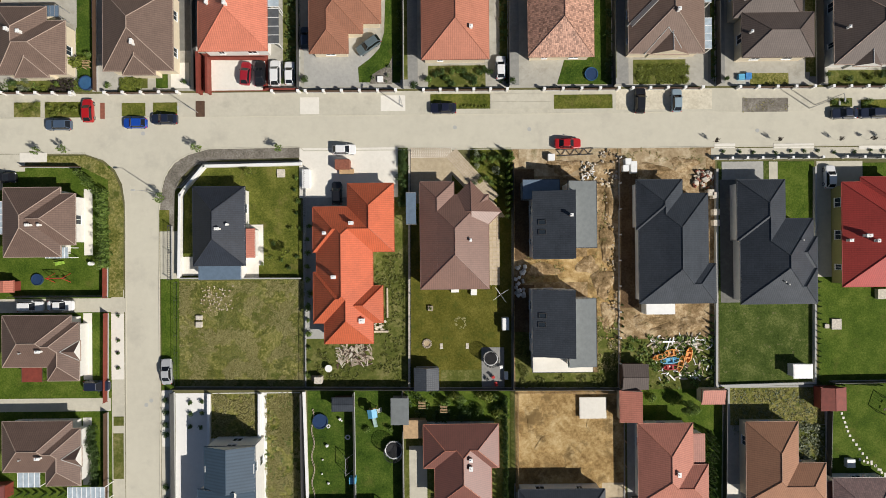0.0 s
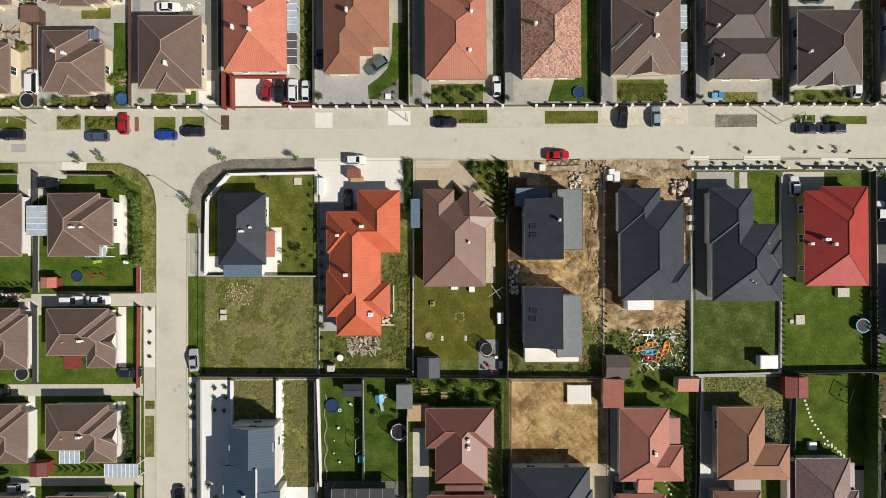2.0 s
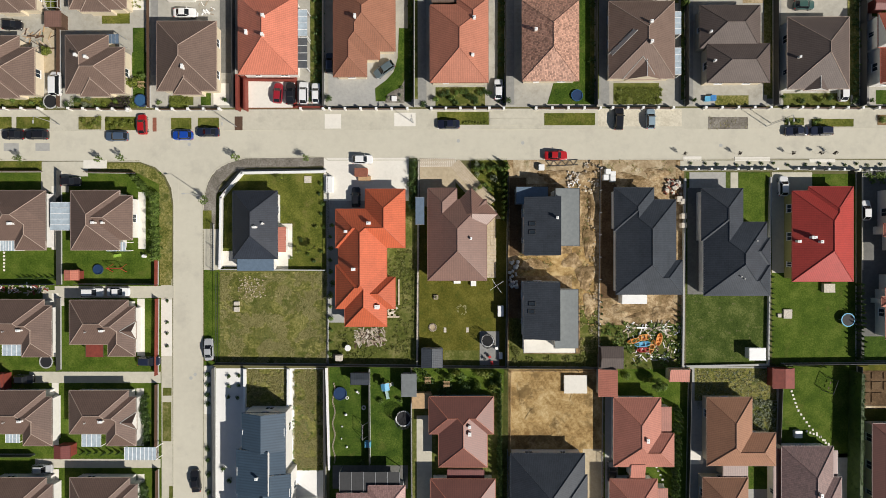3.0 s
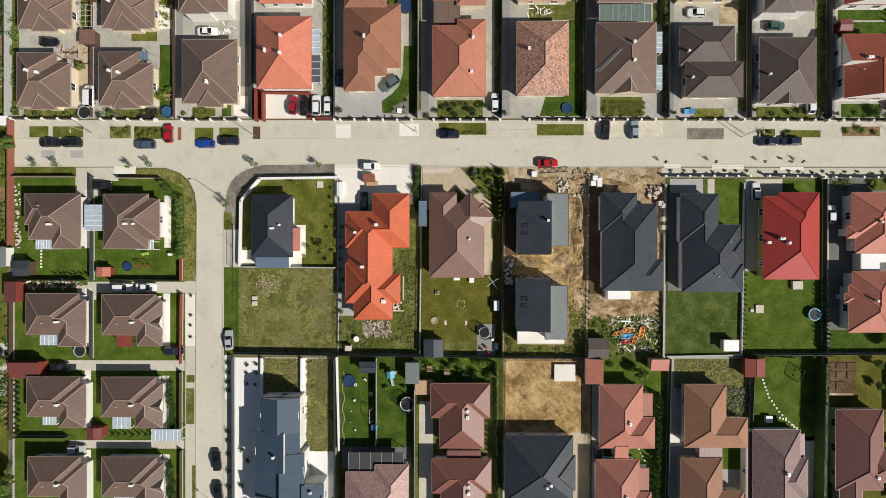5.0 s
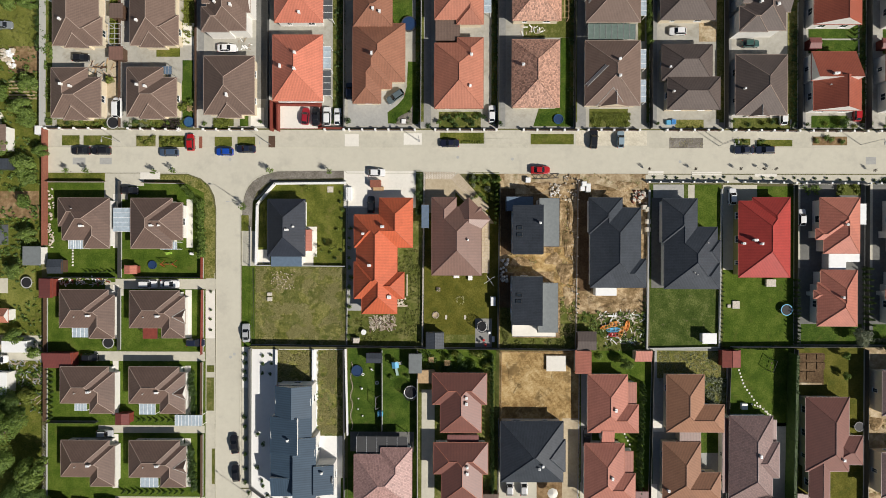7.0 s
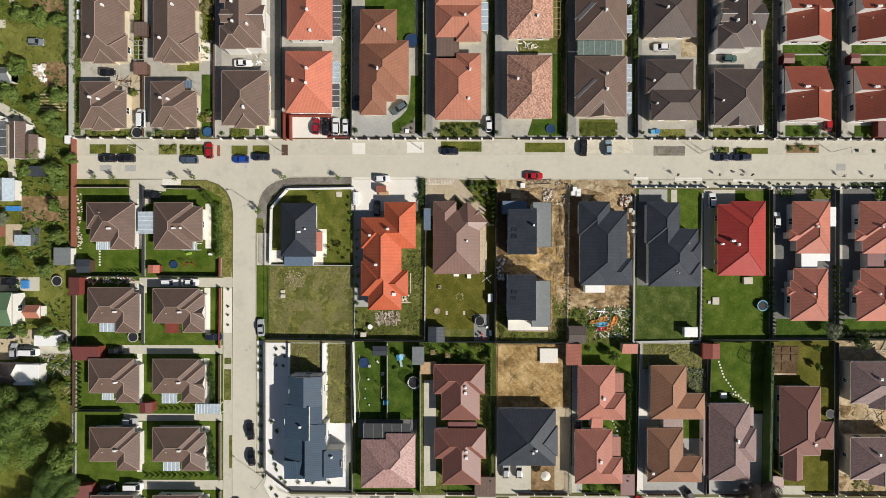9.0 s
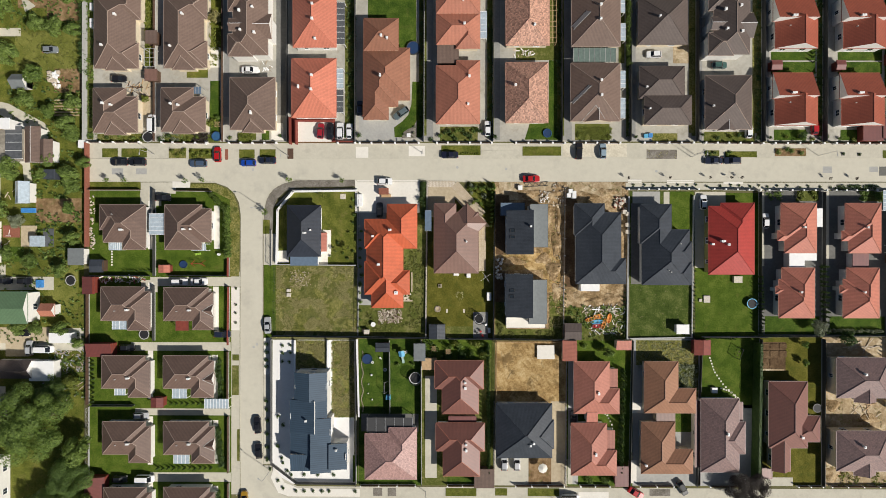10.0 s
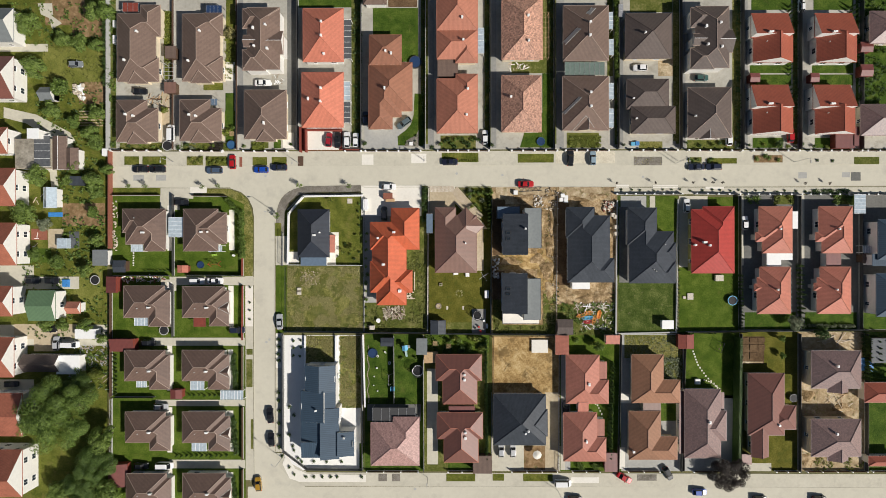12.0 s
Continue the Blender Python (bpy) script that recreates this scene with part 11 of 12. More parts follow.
shed(85.96, -1.74, 88.96, 0.05, 2.4, "white", "white_wall", "white flat link roof", "flat", "carport")
shed(82.28, -3.52, 85.88, 0.07, 2.6, "white", "white_wall", "white flat link roof", "flat", "carport")
shed(97.84, -3.53, 101.59, 0.06, 2.5, "shedred", "white_wall", "red link roof between the houses", "flat", "carport")
shed(107.33, -2.65, 112.29, -0.26, 2.4, "brown", "brownwood", "long low brown shed", "x", "shed")
shed(32.66, -41.59, 35.36, -38.90, 2.8, "pink", "white_wall", "low salmon link roof", "s", "porch")
shed(75.90, -55.47, 78.31, -52.91, 2.3, "brownred", "brownwood", "small brown carport in the garden", "flat", "carport")
shed(49.79, -41.43, 54.28, -37.68, 2.8, "redbrown", "cream_wall", "low brown link roof", "flat", "porch")
canopy(-29.27, 40.40, -27.05, 45.28, 2.5, "acrylic", "clear corrugated terrace canopy beside the house", "canopy", 4, "white")
canopy(-29.28, 34.45, -27.06, 40.08, 2.5, "dark_glass", "dark glazed terrace canopy beside the house", "canopy", 4, "white")
canopy(-29.25, 51.29, -26.73, 61.62, 2.5, "dark_glass", "dark glazed terrace canopy beside the house", "canopy", 7, "white")
canopy(6.15, 52.65, 8.23, 59.29, 2.5, "acrylic", "pale sheet canopy beside the house", "canopy", 4, "white")
canopy(5.77, 33.31, 6.59, 37.69, 2.4, "acrylic", "pale sheet canopy beside the house", "canopy", 4, "white")
canopy(40.92, 58.94, 42.11, 63.38, 2.4, "acrylic", "pale glazed side canopy", "canopy", 4, "white")
canopy(40.76, 52.10, 42.25, 56.25, 2.4, "acrylic", "pale glazed side canopy", "canopy", 4, "white")
canopy(40.89, 40.51, 42.23, 44.66, 2.4, "acrylic", "pale glazed side canopy", "canopy", 4, "white")
canopy(40.88, 33.08, 42.23, 37.98, 2.4, "acrylic", "pale glazed side canopy", "canopy", 4, "white")
canopy(29.44, 46.89, 39.86, 50.30, 2.5, "sheet_green", "long green-grey sheet canopy", "canopy", 8, "grey_wall")
canopy(-75.13, 4.42, -71.13, 9.62, 2.5, "acrylic", "grey glazed car canopy between the bungalows", "canopy", 5, "white")
canopy(-85.01, 0.57, -81.83, 2.57, 2.5, "acrylic", "grey glazed terrace canopy", "canopy", 6, "white")
canopy(-64.57, 0.48, -60.98, 2.21, 2.5, "acrylic", "grey glazed terrace canopy", "canopy", 6, "white")
canopy(-84.17, -18.99, -80.60, -16.46, 2.5, "acrylic", "pale glazed terrace canopy", "canopy", 4, "white")
canopy(-68.50, -19.24, -65.23, -16.86, 2.5, "redwood", "rust-red terrace awning beside the house", "canopy", 1, "brownwood")
canopy(-83.59, -35.25, -80.91, -33.16, 2.5, "acrylic", "pale terrace canopy in the garden", "canopy", 4, "white")
canopy(-69.29, -35.99, -65.72, -33.60, 2.5, "acrylic", "pale glazed terrace canopy", "canopy", 4, "white")
canopy(-68.95, -52.10, -65.08, -49.70, 2.5, "acrylic", "pale glazed terrace canopy", "canopy", 4, "white")
canopy(-61.40, -38.48, -55.44, -36.09, 2.4, "acrylic", "striped glazed carport in the garden", "canopy", 8, "white")
canopy(-7.00, 5.39, -5.38, 10.45, 2.4, "bluesheet", "blue-grey metal carport roof beside the drive", "canopy", 1, "steel")
canopy(-21.17, -44.23, -9.99, -40.49, 2.8, "dark", "dark grey flat terrace roof", "canopy", 5, "steel")
canopy(105.09, 10.37, 108.09, 15.30, 2.5, "acrylic", "grey glazed carport in the garden", "canopy", 5, "white")
canopy(107.36, 0.01, 110.06, 1.96, 2.4, "acrylic", "pale glazed canopy in the garden", "canopy", 4, "white")
canopy(88.94, 6.40, 90.44, 10.88, 2.4, "white", "white side awning in the garden", "canopy", 4, "white")
canopy(-64.96, 39.11, -62.10, 40.86, 2.6, "bluesheet", "blue-grey glazed canopy on the terrace", "canopy", 4, "steel")
canopy(-65.01, 63.42, -60.88, 65.48, 2.6, "blue", "blue tarpaulin terrace roof", "canopy", 4, "steel")
canopy(43.58, 62.20, 44.78, 65.45, 2.4, "steel", "narrow grey canopy in the garden", "canopy", 4, "steel")
shed(109.58, -28.72, 121.01, -22.41, 2.6, "slate", "brownwood", "dark flat-roofed garden building", "flat", "garden_building")
hedge(109.54, -22.68, 109.53, -33.13, 1.8, 2.6, 1.0, "leaf_dark", "clipped dark green thuja", "dark thuja screen at the plot edge")
block("tarpaulin", 109.54, -31.55, 111.67, -28.50, 0.03, 0.5, "tarp", "blue tarpaulin over a garden heap", "tarpaulin", "")
block("brick_pallet", -18.55, 14.52, -16.16, 16.08, 0.03, 1.4, "brick", "stack of red bricks on the forecourt", "bricks", "")
block("planter", -18.01, 13.83, -15.60, 14.66, 0.03, 0.5, "pinewood", "pale wooden pallet in the garden", "pallet", "")
block("table", -24.05, 12.75, -22.75, 14.60, 0.03, 0.75, "white", "white garden table on the forecourt", "table", "")
block("table", -24.06, 11.55, -22.76, 12.75, 0.03, 0.75, "white", "white garden table on the forecourt", "table", "")
block("water_tank", 8.37, -11.87, 9.46, -9.87, 0.03, 1.3, "white", "white plastic water tank on the lawn", "tank", "")
block("cabinet", 0.11, -5.73, 1.40, -5.18, 0.03, 0.5, "white", "small white garden box", "box", "")
block("cabinet", 3.33, -6.21, 4.34, -5.20, 0.03, 0.6, "white", "white framed well cover", "well", "")
block("slab", -28.27, 13.41, -26.96, 14.72, 0.03, 0.25, "stone", "pale square manhole cover", "manhole", "")
block("slab", -41.68, -11.07, -40.66, -10.15, 0.03, 0.5, "stone", "pale concrete block in the meadow", "block", "")
block("slab", -41.71, -9.87, -40.69, -9.13, 0.03, 0.4, "stone", "pale concrete block in the meadow", "block", "")
block("slab", 62.45, -12.40, 64.07, -10.67, 0.03, 0.3, "stone", "pale square well cover on the lawn", "well", "")
block("slab", 61.33, -12.20, 62.05, -11.48, 0.03, 0.3, "stone", "small pale slab on the lawn", "slab", "")
block("site_cabin", 31.36, -9.43, 36.00, -7.56, 0.03, 2.2, "white", "white site container behind the house", "container", "")
block("pallet", 42.91, 6.46, 43.90, 7.46, 0.03, 1.1, "stone", "stacked pallet of pale tiles beside the wall", "pallet", "pallets of tiles")
block("pallet", 42.89, 4.72, 43.88, 5.72, 0.03, 1.1, "stone", "stacked pallet of pale tiles beside the wall", "pallet", "pallets of tiles")
block("pallet", 42.04, 9.68, 43.04, 10.68, 0.03, 1.1, "stone", "stacked pallet of pale tiles beside the wall", "pallet", "pallets of tiles")
block("pallet", 42.77, 9.21, 43.76, 10.22, 0.03, 1.1, "stone", "stacked pallet of pale tiles beside the wall", "pallet", "pallets of tiles")
block("bag", 28.67, 14.86, 29.67, 15.87, 0.03, 1.0, "white", "white bulk bag of building material", "bag", "bulk bags")
block("bag", 29.59, 14.40, 30.59, 15.40, 0.03, 1.0, "white", "white bulk bag of building material", "bag", "bulk bags")
block("bag", 29.57, 13.48, 30.57, 14.49, 0.03, 1.0, "white", "white bulk bag of building material", "bag", "bulk bags")
block("bag", 28.29, 13.77, 29.29, 14.78, 0.03, 1.0, "white", "white bulk bag of building material", "bag", "bulk bags")
block("bag", 16.13, 15.65, 17.22, 16.75, 0.03, 0.9, "white", "white bulk bag of building material", "bag", "bulk bags")
block("toilet_cabin", -22.23, -20.27, -20.96, -19.18, 0.03, 1.3, "stone", "pale wooden box by the fence", "box", "")
block("box", -16.76, -36.66, -15.66, -35.57, 0.03, 1.0, "sky_blue", "light blue box on the lawn", "box", "")
block("bench", 47.48, 28.68, 48.57, 29.60, 0.03, 0.6, "sky_blue", "light blue garden box", "box", "")
block("tarpaulin", -108.67, 9.96, -104.92, 11.16, 0.03, 0.3, "tarp", "bright blue tarpaulin on the ground", "tarpaulin", "")
block("tarpaulin", -104.76, -8.84, -102.96, -6.88, 0.03, 0.5, "tarp", "blue tarpaulin heap in the garden", "tarpaulin", "")
block("container", -100.24, -22.47, -94.59, -19.93, 0.03, 2.2, "white", "white container in the old quarter", "container", "")
block("table", 69.74, -7.46, 71.87, -5.80, 0.03, 0.7, "stone", "pale stone garden table", "table", "")
# ---- toys and small shrubs in the gardens ----
for x, y, wide, leaf in ((-25.0, 13.2, 1.0, "leaf"), (-25.4, 11.3, 0.9, "leaf_dark"), (-24.8, 9.4, 1.1, "leaf"), (-25.1, 7.5, 0.9, "leaf_dark"), (-26.0, 5.0, 1.0, "leaf_lime"), (-24.5, 5.0, 0.9, "leaf"), (-28.9, 2.6, 1.0, "leaf_dark"), (-29.5, 0.4, 0.8, "leaf"), (-27.6, -0.2, 0.8, "leaf"), (-26.4, -1.5, 0.9, "leaf_dark"), (-30.8, -0.8, 0.8, "leaf"), (-25.1, 0.4, 0.9, "leaf_dark")):
    plant("bush", x, y, wide, wide * 0.8, leaf, "small young shrub in a dry lawn", group="shrubs of the corner garden")
for x, y, wide, leaf in ((-13.8, -28.0, 1.3, "leaf"), (-10.0, -27.9, 1.3, "leaf"), (-17.2, -39.6, 1.3, "leaf_dark"), (1.55, -25.9, 1.7, "leaf_dark"), (-41.0, -27.4, 1.05, "leaf_dark")):
    plant("bush", x, y, wide, wide * 0.75, leaf, "round dark shrub on the lawn", group="lawn shrubs")


def bench(x, y, turn, mat, label):
    ob = thing("garden_bench", x, y, 0.03, label, "bench", "", turn)
    for dy in (-0.14, 0.02, 0.18):
        part("slat", Shape().cbox(-0.7, dy - 0.06, 0.42, 0.7, dy + 0.06, 0.46, 0.01), MAT[mat], ob)
    part("backrest", Shape().cbox(-0.7, 0.26, 0.55, 0.7, 0.3, 0.85, 0.01), MAT[mat], ob)
    for dx in (-0.55, 0.55):
        part("leg", Shape().box(dx - 0.03, -0.2, 0, dx + 0.03, 0.3, 0.42), MAT[mat], ob)
    return ob


def round_table(x, y, r, mat, label):
    ob = thing("garden_table", x, y, 0.03, label, "table")
    part("tabletop", Shape().tube((0, 0, 0.7), (0, 0, 0.74), r, sides=20), MAT[mat], ob)
    for i in range(4):
        c, q = math.cos(0.8 + i * math.pi / 2) * r * 0.7, math.sin(0.8 + i * math.pi / 2) * r * 0.7
        part("leg", Shape().tube((c, q, 0), (c * 0.9, q * 0.9, 0.7), 0.03), MAT[mat], ob)
    return ob


def plant_stand(x, y, label):
    """A square timber climbing frame for garden plants."""
    ob = thing("plant_stand", x, y, 0.03, label, "plant stand", "plant stands")
    for dx in (-0.5, 0.5):
        for dy in (-0.5, 0.5):
            part("post", Shape().box(dx - 0.05, dy - 0.05, 0, dx + 0.05, dy + 0.05, 1.1), MAT["pinewood"], ob)
    for k in range(5):
        part("slat", Shape().box(-0.6, -0.55 + k * 0.25, 1.1, 0.6, -0.45 + k * 0.25, 1.14), MAT["pinewood"], ob)
    return ob


MAT["lime_plastic"] = plain_mat("lime_plastic", (0.35, 0.55, 0.08), 0.4)
bench(-63.9, -0.4, 10, "lime_plastic", "lime green garden bench on the lawn")
plant_stand(-4.8, -23.9, "pale timber plant stand in the overgrown garden")
block("crate", -22.8, -19.9, -22.0, -19.1, 0.03, 0.6, "pinewood", "pale wooden crate in the garden corner", "crate")
tagged(part("barrel", Shape().tube((0, 0, 0), (0, 0, 0.85), 0.33, 0.3, 14), MAT["white"], None, "white rain barrel beside the bungalow lawn", (-58.7, -0.45, 0.03)), "", "barrel")
round_table(-19.95, -17.91, 0.6, "white", "white round garden table in the weeds")
pool(23.48, 29.87, 1.1, "round dark blue paddling pool on the lawn", "pool_water", "blue", 0.4)
pool(-21.5, -26.65, 1.25, "dark blue paddling pool in the shade", "blue", "blue", 0.4)
pool(-67.7, -3.0, 0.95, "round dark blue paddling pool on the bungalow lawn", "blue", "blue", 0.35)
trampoline(-9.43, -31.26, 1.5, "white", "round trampoline with a white padded rim and net poles", True)
trampoline(6.46, -16.5, 1.2, "white", "small trampoline with a white padded rim on paving", True)
swing(-17.05, -33.5, 90, "dark metal swing frame standing by the garden wall", "steel")


def play_tower(x, y, turn, label):
    """A raised deck under a light blue canopy, with a ladder and a slide."""
    ob = thing("play_tower", x, y, 0, label, "play tower", "", turn)
    for dx in (-0.55, 0.55):
        for dy in (-0.55, 0.55):
            part("post", Shape().tube((dx, dy, 0), (dx, dy, 2.0), 0.05, sides=6), MAT["pinewood"], ob)
    part("deck", Shape().cbox(-0.6, -0.6, 1.0, 0.6, 0.6, 1.08, 0.02), MAT["pinewood"], ob)
    r = Shape()
    for sx in (1, -1):
        r.face([(0.75 * sx, -0.7, 1.85), (0.75 * sx, 0.7, 1.85), (0, 0.7, 2.25), (0, -0.7, 2.25)][::sx])
    part("canopy", r, MAT["sky_blue"], ob, "light blue canopy")
    chute = Shape()
    for a, b, c, d in ((-0.25, 0.25, 0.0, 0.03), (-0.29, -0.24, 0.0, 0.14), (0.24, 0.29, 0.0, 0.14)):
        top, low = [(a, -0.6, 1.05 + c), (b, -0.6, 1.05 + c), (b, -0.6, 1.05 + d), (a, -0.6, 1.05 + d)], [(a, -2.7, 0.15 + c), (b, -2.7, 0.15 + c), (b, -2.7, 0.15 + d), (a, -2.7, 0.15 + d)]
        for i in range(4):
            j = (i + 1) % 4
            chute.face([top[i], low[i], low[j], top[j]])
        chute.face(low)
    part("slide", chute, MAT["pale_green"], ob, "pale green plastic slide")
    for i in range(5):
        part("rung", Shape().tube((0.6 + 0.14 * (5 - i), -0.3, 0.18 * i + 0.12), (0.6 + 0.14 * (5 - i), 0.3, 0.18 * i + 0.12), 0.035), MAT["white"], ob)
    for dy in (-0.3, 0.3):
        part("rail", Shape().tube((1.35, dy, 0.0), (0.6, dy, 1.05), 0.03), MAT["white"], ob)
    return ob


def garden_chair(x, y, turn, mat, label):
    ob = thing("garden_chair", x, y, 0.05, label, "chair", "garden chairs", turn)
    part("seat", Shape().cbox(-0.25, -0.25, 0.4, 0.25, 0.25, 0.44, 0.015), MAT[mat], ob)
    part("backrest", Shape().cbox(-0.25, 0.22, 0.5, 0.25, 0.27, 0.85, 0.015), MAT[mat], ob)
    for dx in (-0.22, 0.22):
        for dy in (-0.22, 0.22):
            part("leg", Shape().box(dx - 0.02, dy - 0.02, 0, dx + 0.02, dy + 0.02, 0.4), MAT[mat], ob)
    return ob


def truss(x0, y0, x1, y1, wide, mat, label):
    """A flat lattice girder lying on the ground."""
    ob = thing("lattice_girder", x0, y0, 0.06, label, "girder", "", math.degrees(math.atan2(y1 - y0, x1 - x0)))
    L = math.hypot(x1 - x0, y1 - y0)
    for dy in (0, wide):
        part("chord", Shape().tube((0, dy, 0.08), (L, dy, 0.08), 0.07, sides=6), MAT[mat], ob)
    n = 8
    for i in range(n):
        a, b = (0, wide) if i % 2 else (wide, 0)
        part("brace", Shape().tube((L * i / n, a, 0.1), (L * (i + 1) / n, b, 0.1), 0.05, sides=5), MAT[mat], ob)
    return ob


def wavy_edging(x, y0, y1, label):
    """A low scalloped lawn edging of pale blocks."""
    ob = thing("lawn_edging", x, y0, 0.03, label, "edging")
    n = int(abs(y1 - y0) / 0.42)
    for i in range(n):
        part("block", Shape().cbox(-0.09, -0.2, 0, 0.09, 0.2, 0.16, 0.03), MAT["plank_b"], ob, "", pose(0.22 * math.sin(i * 0.62), (y1 - y0) * (i + 0.5) / n, 0, 0, 0, -26 * math.cos(i * 0.62)))
    return ob


def tuft_ring(x, y, r, label):
    """Pale grass tufts grown in a ring."""
    rng, s = random.Random(31), Shape()
    for i in range(30):
        a, q = rng.uniform(0, math.tau), r * rng.uniform(0.65, 1.12)
        x0, y0, w = math.cos(a) * q, math.sin(a) * q, rng.uniform(0.09, 0.2)
        s.prism([(x0 + math.cos(k * math.tau / 7) * w * rng.uniform(0.6, 1.2), y0 + math.sin(k * math.tau / 7) * w * rng.uniform(0.6, 1.2)) for k in range(7)], 0, rng.uniform(0.02, 0.05))
    return tagged(part("grass_tufts", s, MAT["straw"], None, label, (x, y, 0.04)), "", "grass", "", "stuff")


play_tower(-12.75, -25.0, 8, "wooden play tower with a blue canopy and a slide")
wavy_edging(-22.75, -24.6, -40.0, "wavy pale block edging along the lawn")
tuft_ring(1.63, -10.69, 0.95, "faint ring of pale grass tufts in the lawn")
truss(17.7, 16.5, 23.7, 16.75, 1.0, "dark", "rusty steel lattice girder lying beside the street")
garden_chair(6.89, -19.64, 30, "red_cloth", "red garden chair on the dark paving")
garden_chair(7.3, -20.7, 200, "red_cloth", "red garden chair on the dark paving")
garden_chair(8.2, -18.0, 100, "white", "white garden chair on the dark paving")
garden_chair(5.9, -20.0, -60, "dark", "dark garden chair on the dark paving")
block("storage_box", 8.75, -20.0, 9.3, -18.8, 0.03, 0.7, "white", "white storage box by the fence", "box")
block("slab", -1.8, -15.05, -1.32, -14.1, 0.03, 0.1, "stone", "small pale slab set in the lawn", "slab", "lawn slabs")
block("slab", 2.47, -15.05, 2.95, -14.1, 0.03, 0.1, "stone", "small pale slab set in the lawn", "slab", "lawn slabs")
block("planter", -3.7, -8.75, -2.85, -7.9, 0.03, 0.4, "plank_b", "square weathered planter on the lawn", "planter")
plant("bush", -3.26, -8.33, 0.6, 0.8, "leaf", "small shrub growing in a planter")
block("edging", -10.45, -9.85, -10.2, -4.9, 0.03, 0.35, "plank_a", "low pale edging wall beside the house", "edging", "house edging")
block("edging", -13.0, -12.2, -10.2, -11.9, 0.03, 0.35, "plank_a", "low pale edging wall beside the house", "edging", "house edging")
heap("rubble_heap", -12.9, -11.8, -10.5, -10.4, 26, ["stone", "plank_a"], 0.4, "small heap of pale rubble beside the house", "rubble", 0.3, False)
for x, y, r in ((-17.04, -29.35, 0.42), (-20.19, -27.5, 0.32)):
    tagged(part("toy_ring", ring(Shape(), r * 0.6, r, 0.0, 0.14, 18), MAT["white"], None, "white toy ring lying on the lawn", (x, y, 0.04)), "", "toy", "toys on the lawn")
for x, y, r in ((-21.17, -32.95, 0.16), (-21.28, -35.26, 0.16), (-20.25, -36.79, 0.22), (-18.3, -26.3, 0.25), (-18.0, -26.6, 0.16), (-20.43, -30.63, 0.28)):
    ball = Shape()
    for k in range(4):
        z0, z1 = [-math.cos(math.pi * (k + e) / 4) * r for e in (0, 1)]
        r0, r1 = [max(0.02, math.sin(math.pi * (k + e) / 4) * r) for e in (0, 1)]
        ball.tube((0, 0, z0), (0, 0, z1), r0, r1, 10)
    tagged(part("ball", ball, MAT["white"], None, "white toy ball on the lawn", (x, y, r + 0.03)), "", "ball", "toys on the lawn")
# ---- small things in the front gardens ----
thicket("shrub_bed", -53.9, 27.7, -50.5, 29.9, 0.55, 420, "leaf_lime", 0.16, "round yellow-green shrubs filling a front bed", 0.15)
thicket("shrub_bed", -70.7, 28.0, -69.0, 30.0, 0.5, 160, "leaf_silver", 0.14, "pale leafy shrubs in the front bed", 0.2)
thicket("shrub_bed", -65.6, 27.8, -61.6, 29.9, 0.6, 260, "leaf_red", 0.15, "dark purple shrubs in the front bed", 0.3)
plant("bush", -60.85, 32.2, 2.6, 2.2, "leaf_lime", "round yellow-green tree beside the bungalow")
plant_stand(-58.9, 32.0, "weathered timber stand beside the bungalow")
tagged(part("tyre", ring(Shape(), 0.25, 0.55, 0.0, 0.22, 18), MAT["white"], None, "white painted tyre in the front garden", (-61.99, 27.6, 0.05)), "", "tyre")
patch("plot", "gravel", 0.075, [(-12.9, 28.7), (-9.2, 28.6), (-9.1, 33.2), (-9.9, 31.6), (-11.4, 30.9), (-12.5, 30.2)], "gravel planting bed in the lawn corner", "bed")
block("planter", -11.65, 28.9, -10.7, 29.85, 0.05, 0.4, "white", "square white planter in the gravel bed", "planter")
for x, y, wide in ((-12.3, 29.6, 0.7), (-10.0, 30.0, 0.8), (-9.7, 31.4, 0.8), (-10.2, 29.0, 0.6)):
    plant("bush", x, y, wide, wide * 0.8, "leaf_silver", "pale tufted shrub in the gravel bed", group="gravel bed shrubs")
plant("bush", -23.5, 29.3, 1.5, 1.3, "leaf_dark", "dark round shrub by the gate")
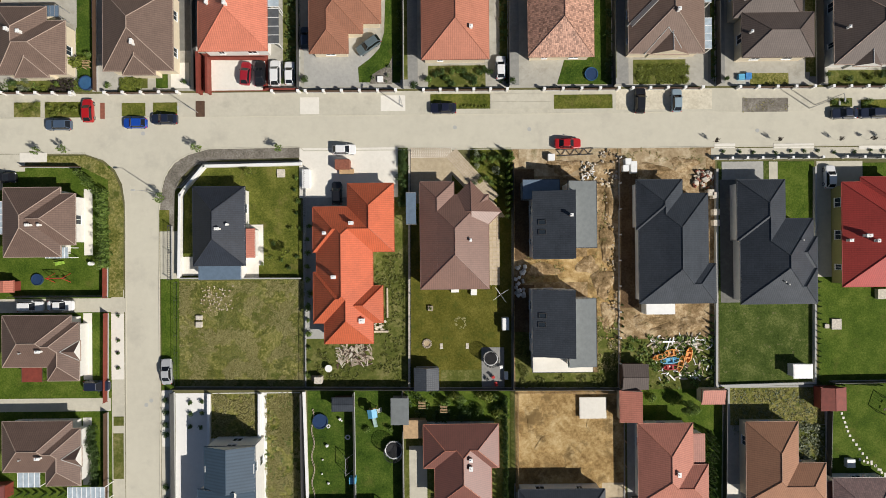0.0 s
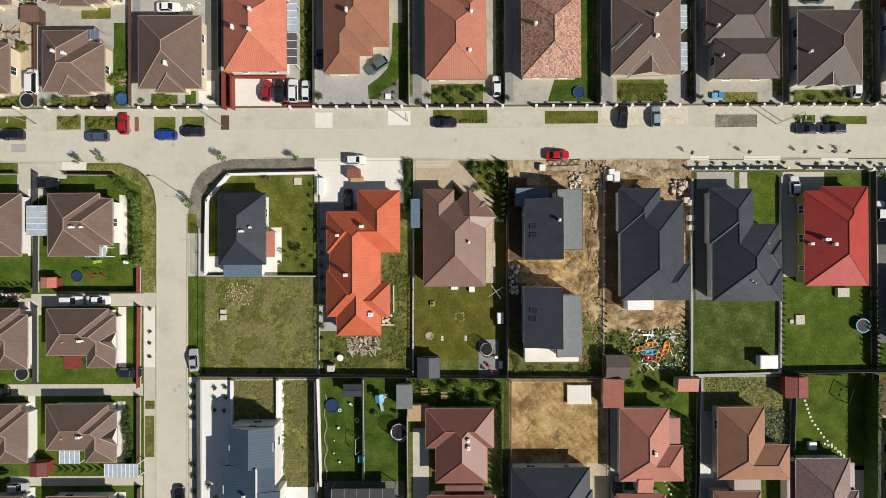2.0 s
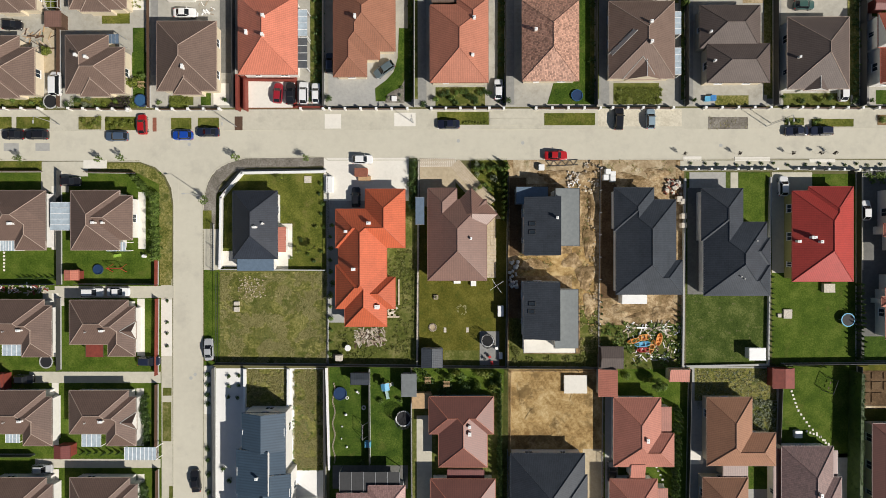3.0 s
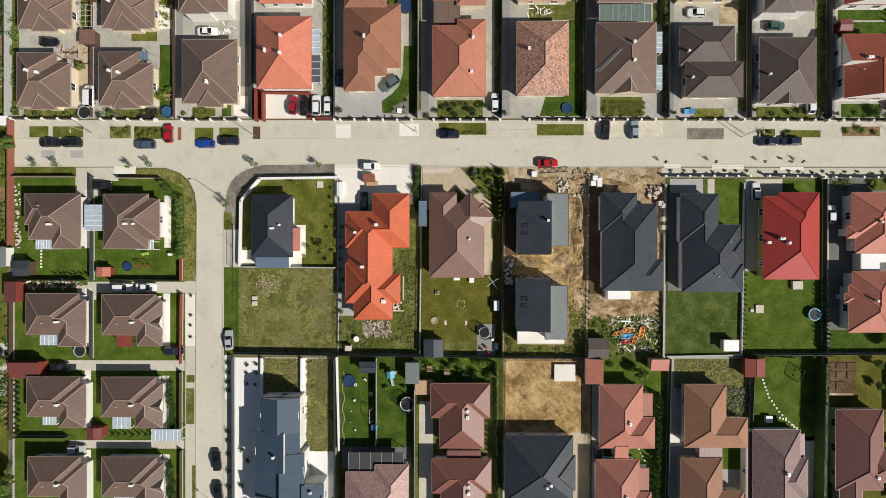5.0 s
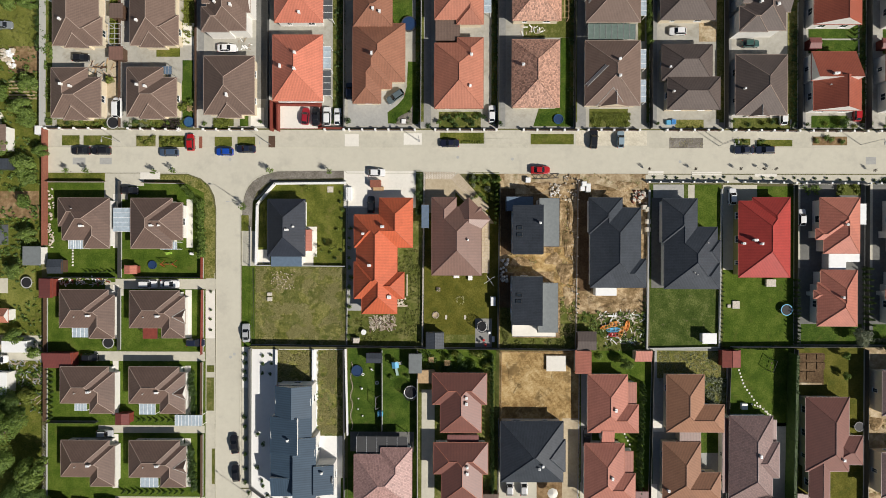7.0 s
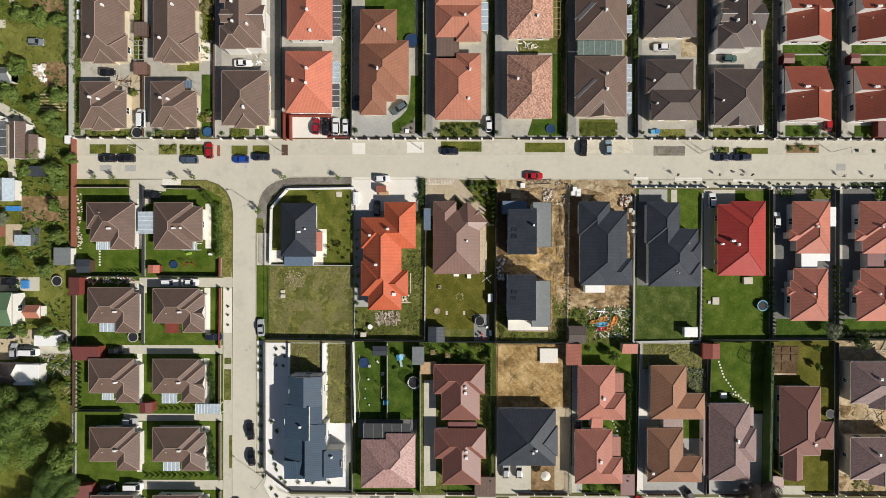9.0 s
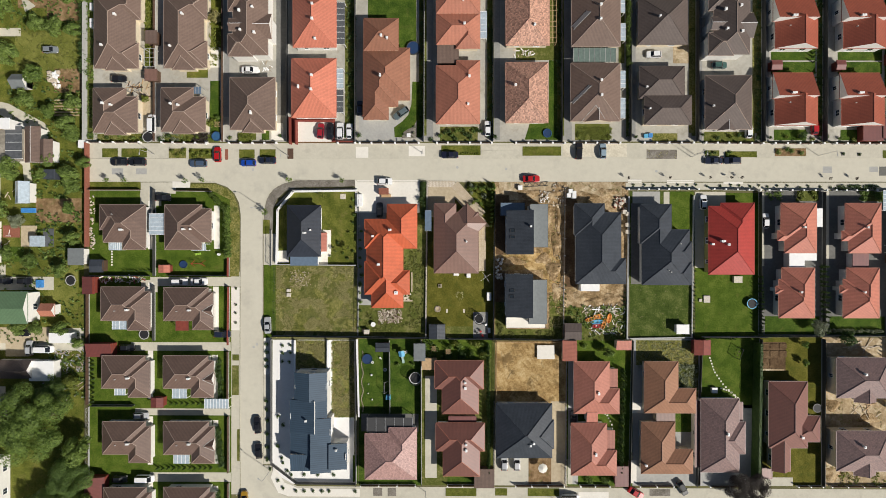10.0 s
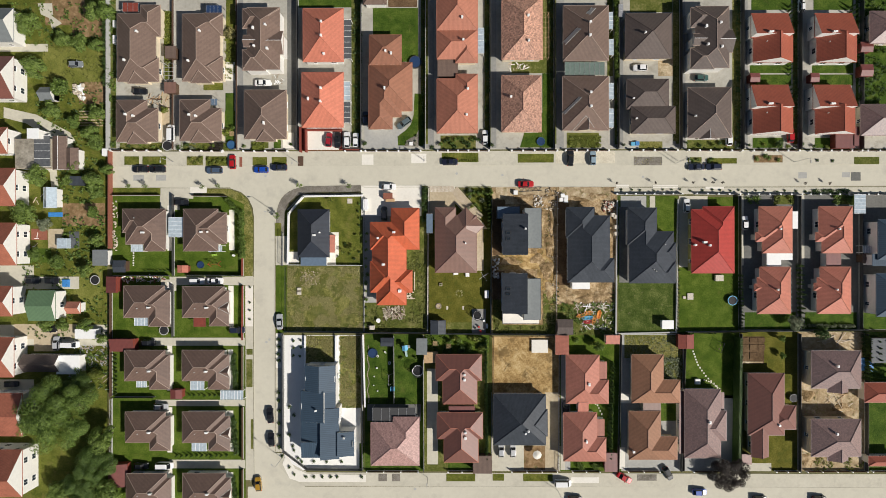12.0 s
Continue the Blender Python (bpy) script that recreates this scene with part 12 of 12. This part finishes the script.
block("crate", 48.6, 28.75, 49.6, 29.75, 0.05, 0.7, "tarp", "bright blue plastic crate in the forecourt", "crate")
slab("paving", "pale", 0.075, 8.75, 24.3, 9.7, 25.3, "square pale slab round a manhole", "paving")
manhole(9.22, 24.79)
for i in range(6):
    plant("bush", 4.4 + i * 1.15, 15.9 + 0.3 * (i % 2), 1.5, 1.5 + 0.3 * (i % 3), "leaf", "leafy young hedge shrub by the front fence", group="front hedge by the brown house")
for x, y in ((4.2, 29.2), (2.6, 29.6), (-0.6, 29.3), (-2.2, 29.8), (5.4, 30.3)):
    plant("bush", x, y, 0.9, 0.9, "leaf_dark", "spiky dark shrub in the front lawn", group="spiky shrubs")
for x, y, wide in ((86.8, -22.5, 2.6), (87.1, -27.1, 2.4), (38.3, -24.6, 3.6)):
    plant("tree", x, y, wide, wide, "leaf", "small leafy garden tree on the lawn", group="small garden trees")
boat(34.2, -16.6, 2.6, 0.9, 12, "yellow", "orange-yellow plastic boat among building scrap")
boat(37.6, -17.7, 2.8, 0.95, 74, "yellow", "orange-yellow plastic boat among building scrap")
heap("scrap_heap", 33.0, -19.2, 40.8, -14.6, 60, ["plank_b", "plank_a", "brownwood", "white"], 0.9, "loose boards and offcuts round the boats", "scrap", 0.25, True)
patch("paving", "pale", 0.1, [(-45.77, -56.49), (-43.88, -60.27), (-41.23, -61.2), (-23.41, -61.2), (-23.41, -59.3), (-38.95, -59.1), (-42.36, -57.69), (-44.86, -53.68)], "white gravel strip with small shrubs round the corner", "paving")
plant("bush", 86.4, 29.0, 3.0, 2.2, "leaf_dark", "wide dark shrub in the front lawn")
for x, y in ((97.1, 24.7), (101.1, 24.55)):
    slab("paving", "dark_paving", 0.075, x - 0.45, y - 0.45, x + 0.45, y + 0.45, "small dark planting square in the pavement", "paving")
    plant("bush", x, y, 0.8, 0.6, "leaf_dark", "small dark shrub in the pavement", group="pavement shrubs")
slab("paving", "pale", 0.075, -47.5, -30.6, -45.75, -21.4, "strip of white gravel with small shrubs beside the street", "paving")
plant_stand(-1.25, -24.6, "pale timber plant stand in the overgrown garden")
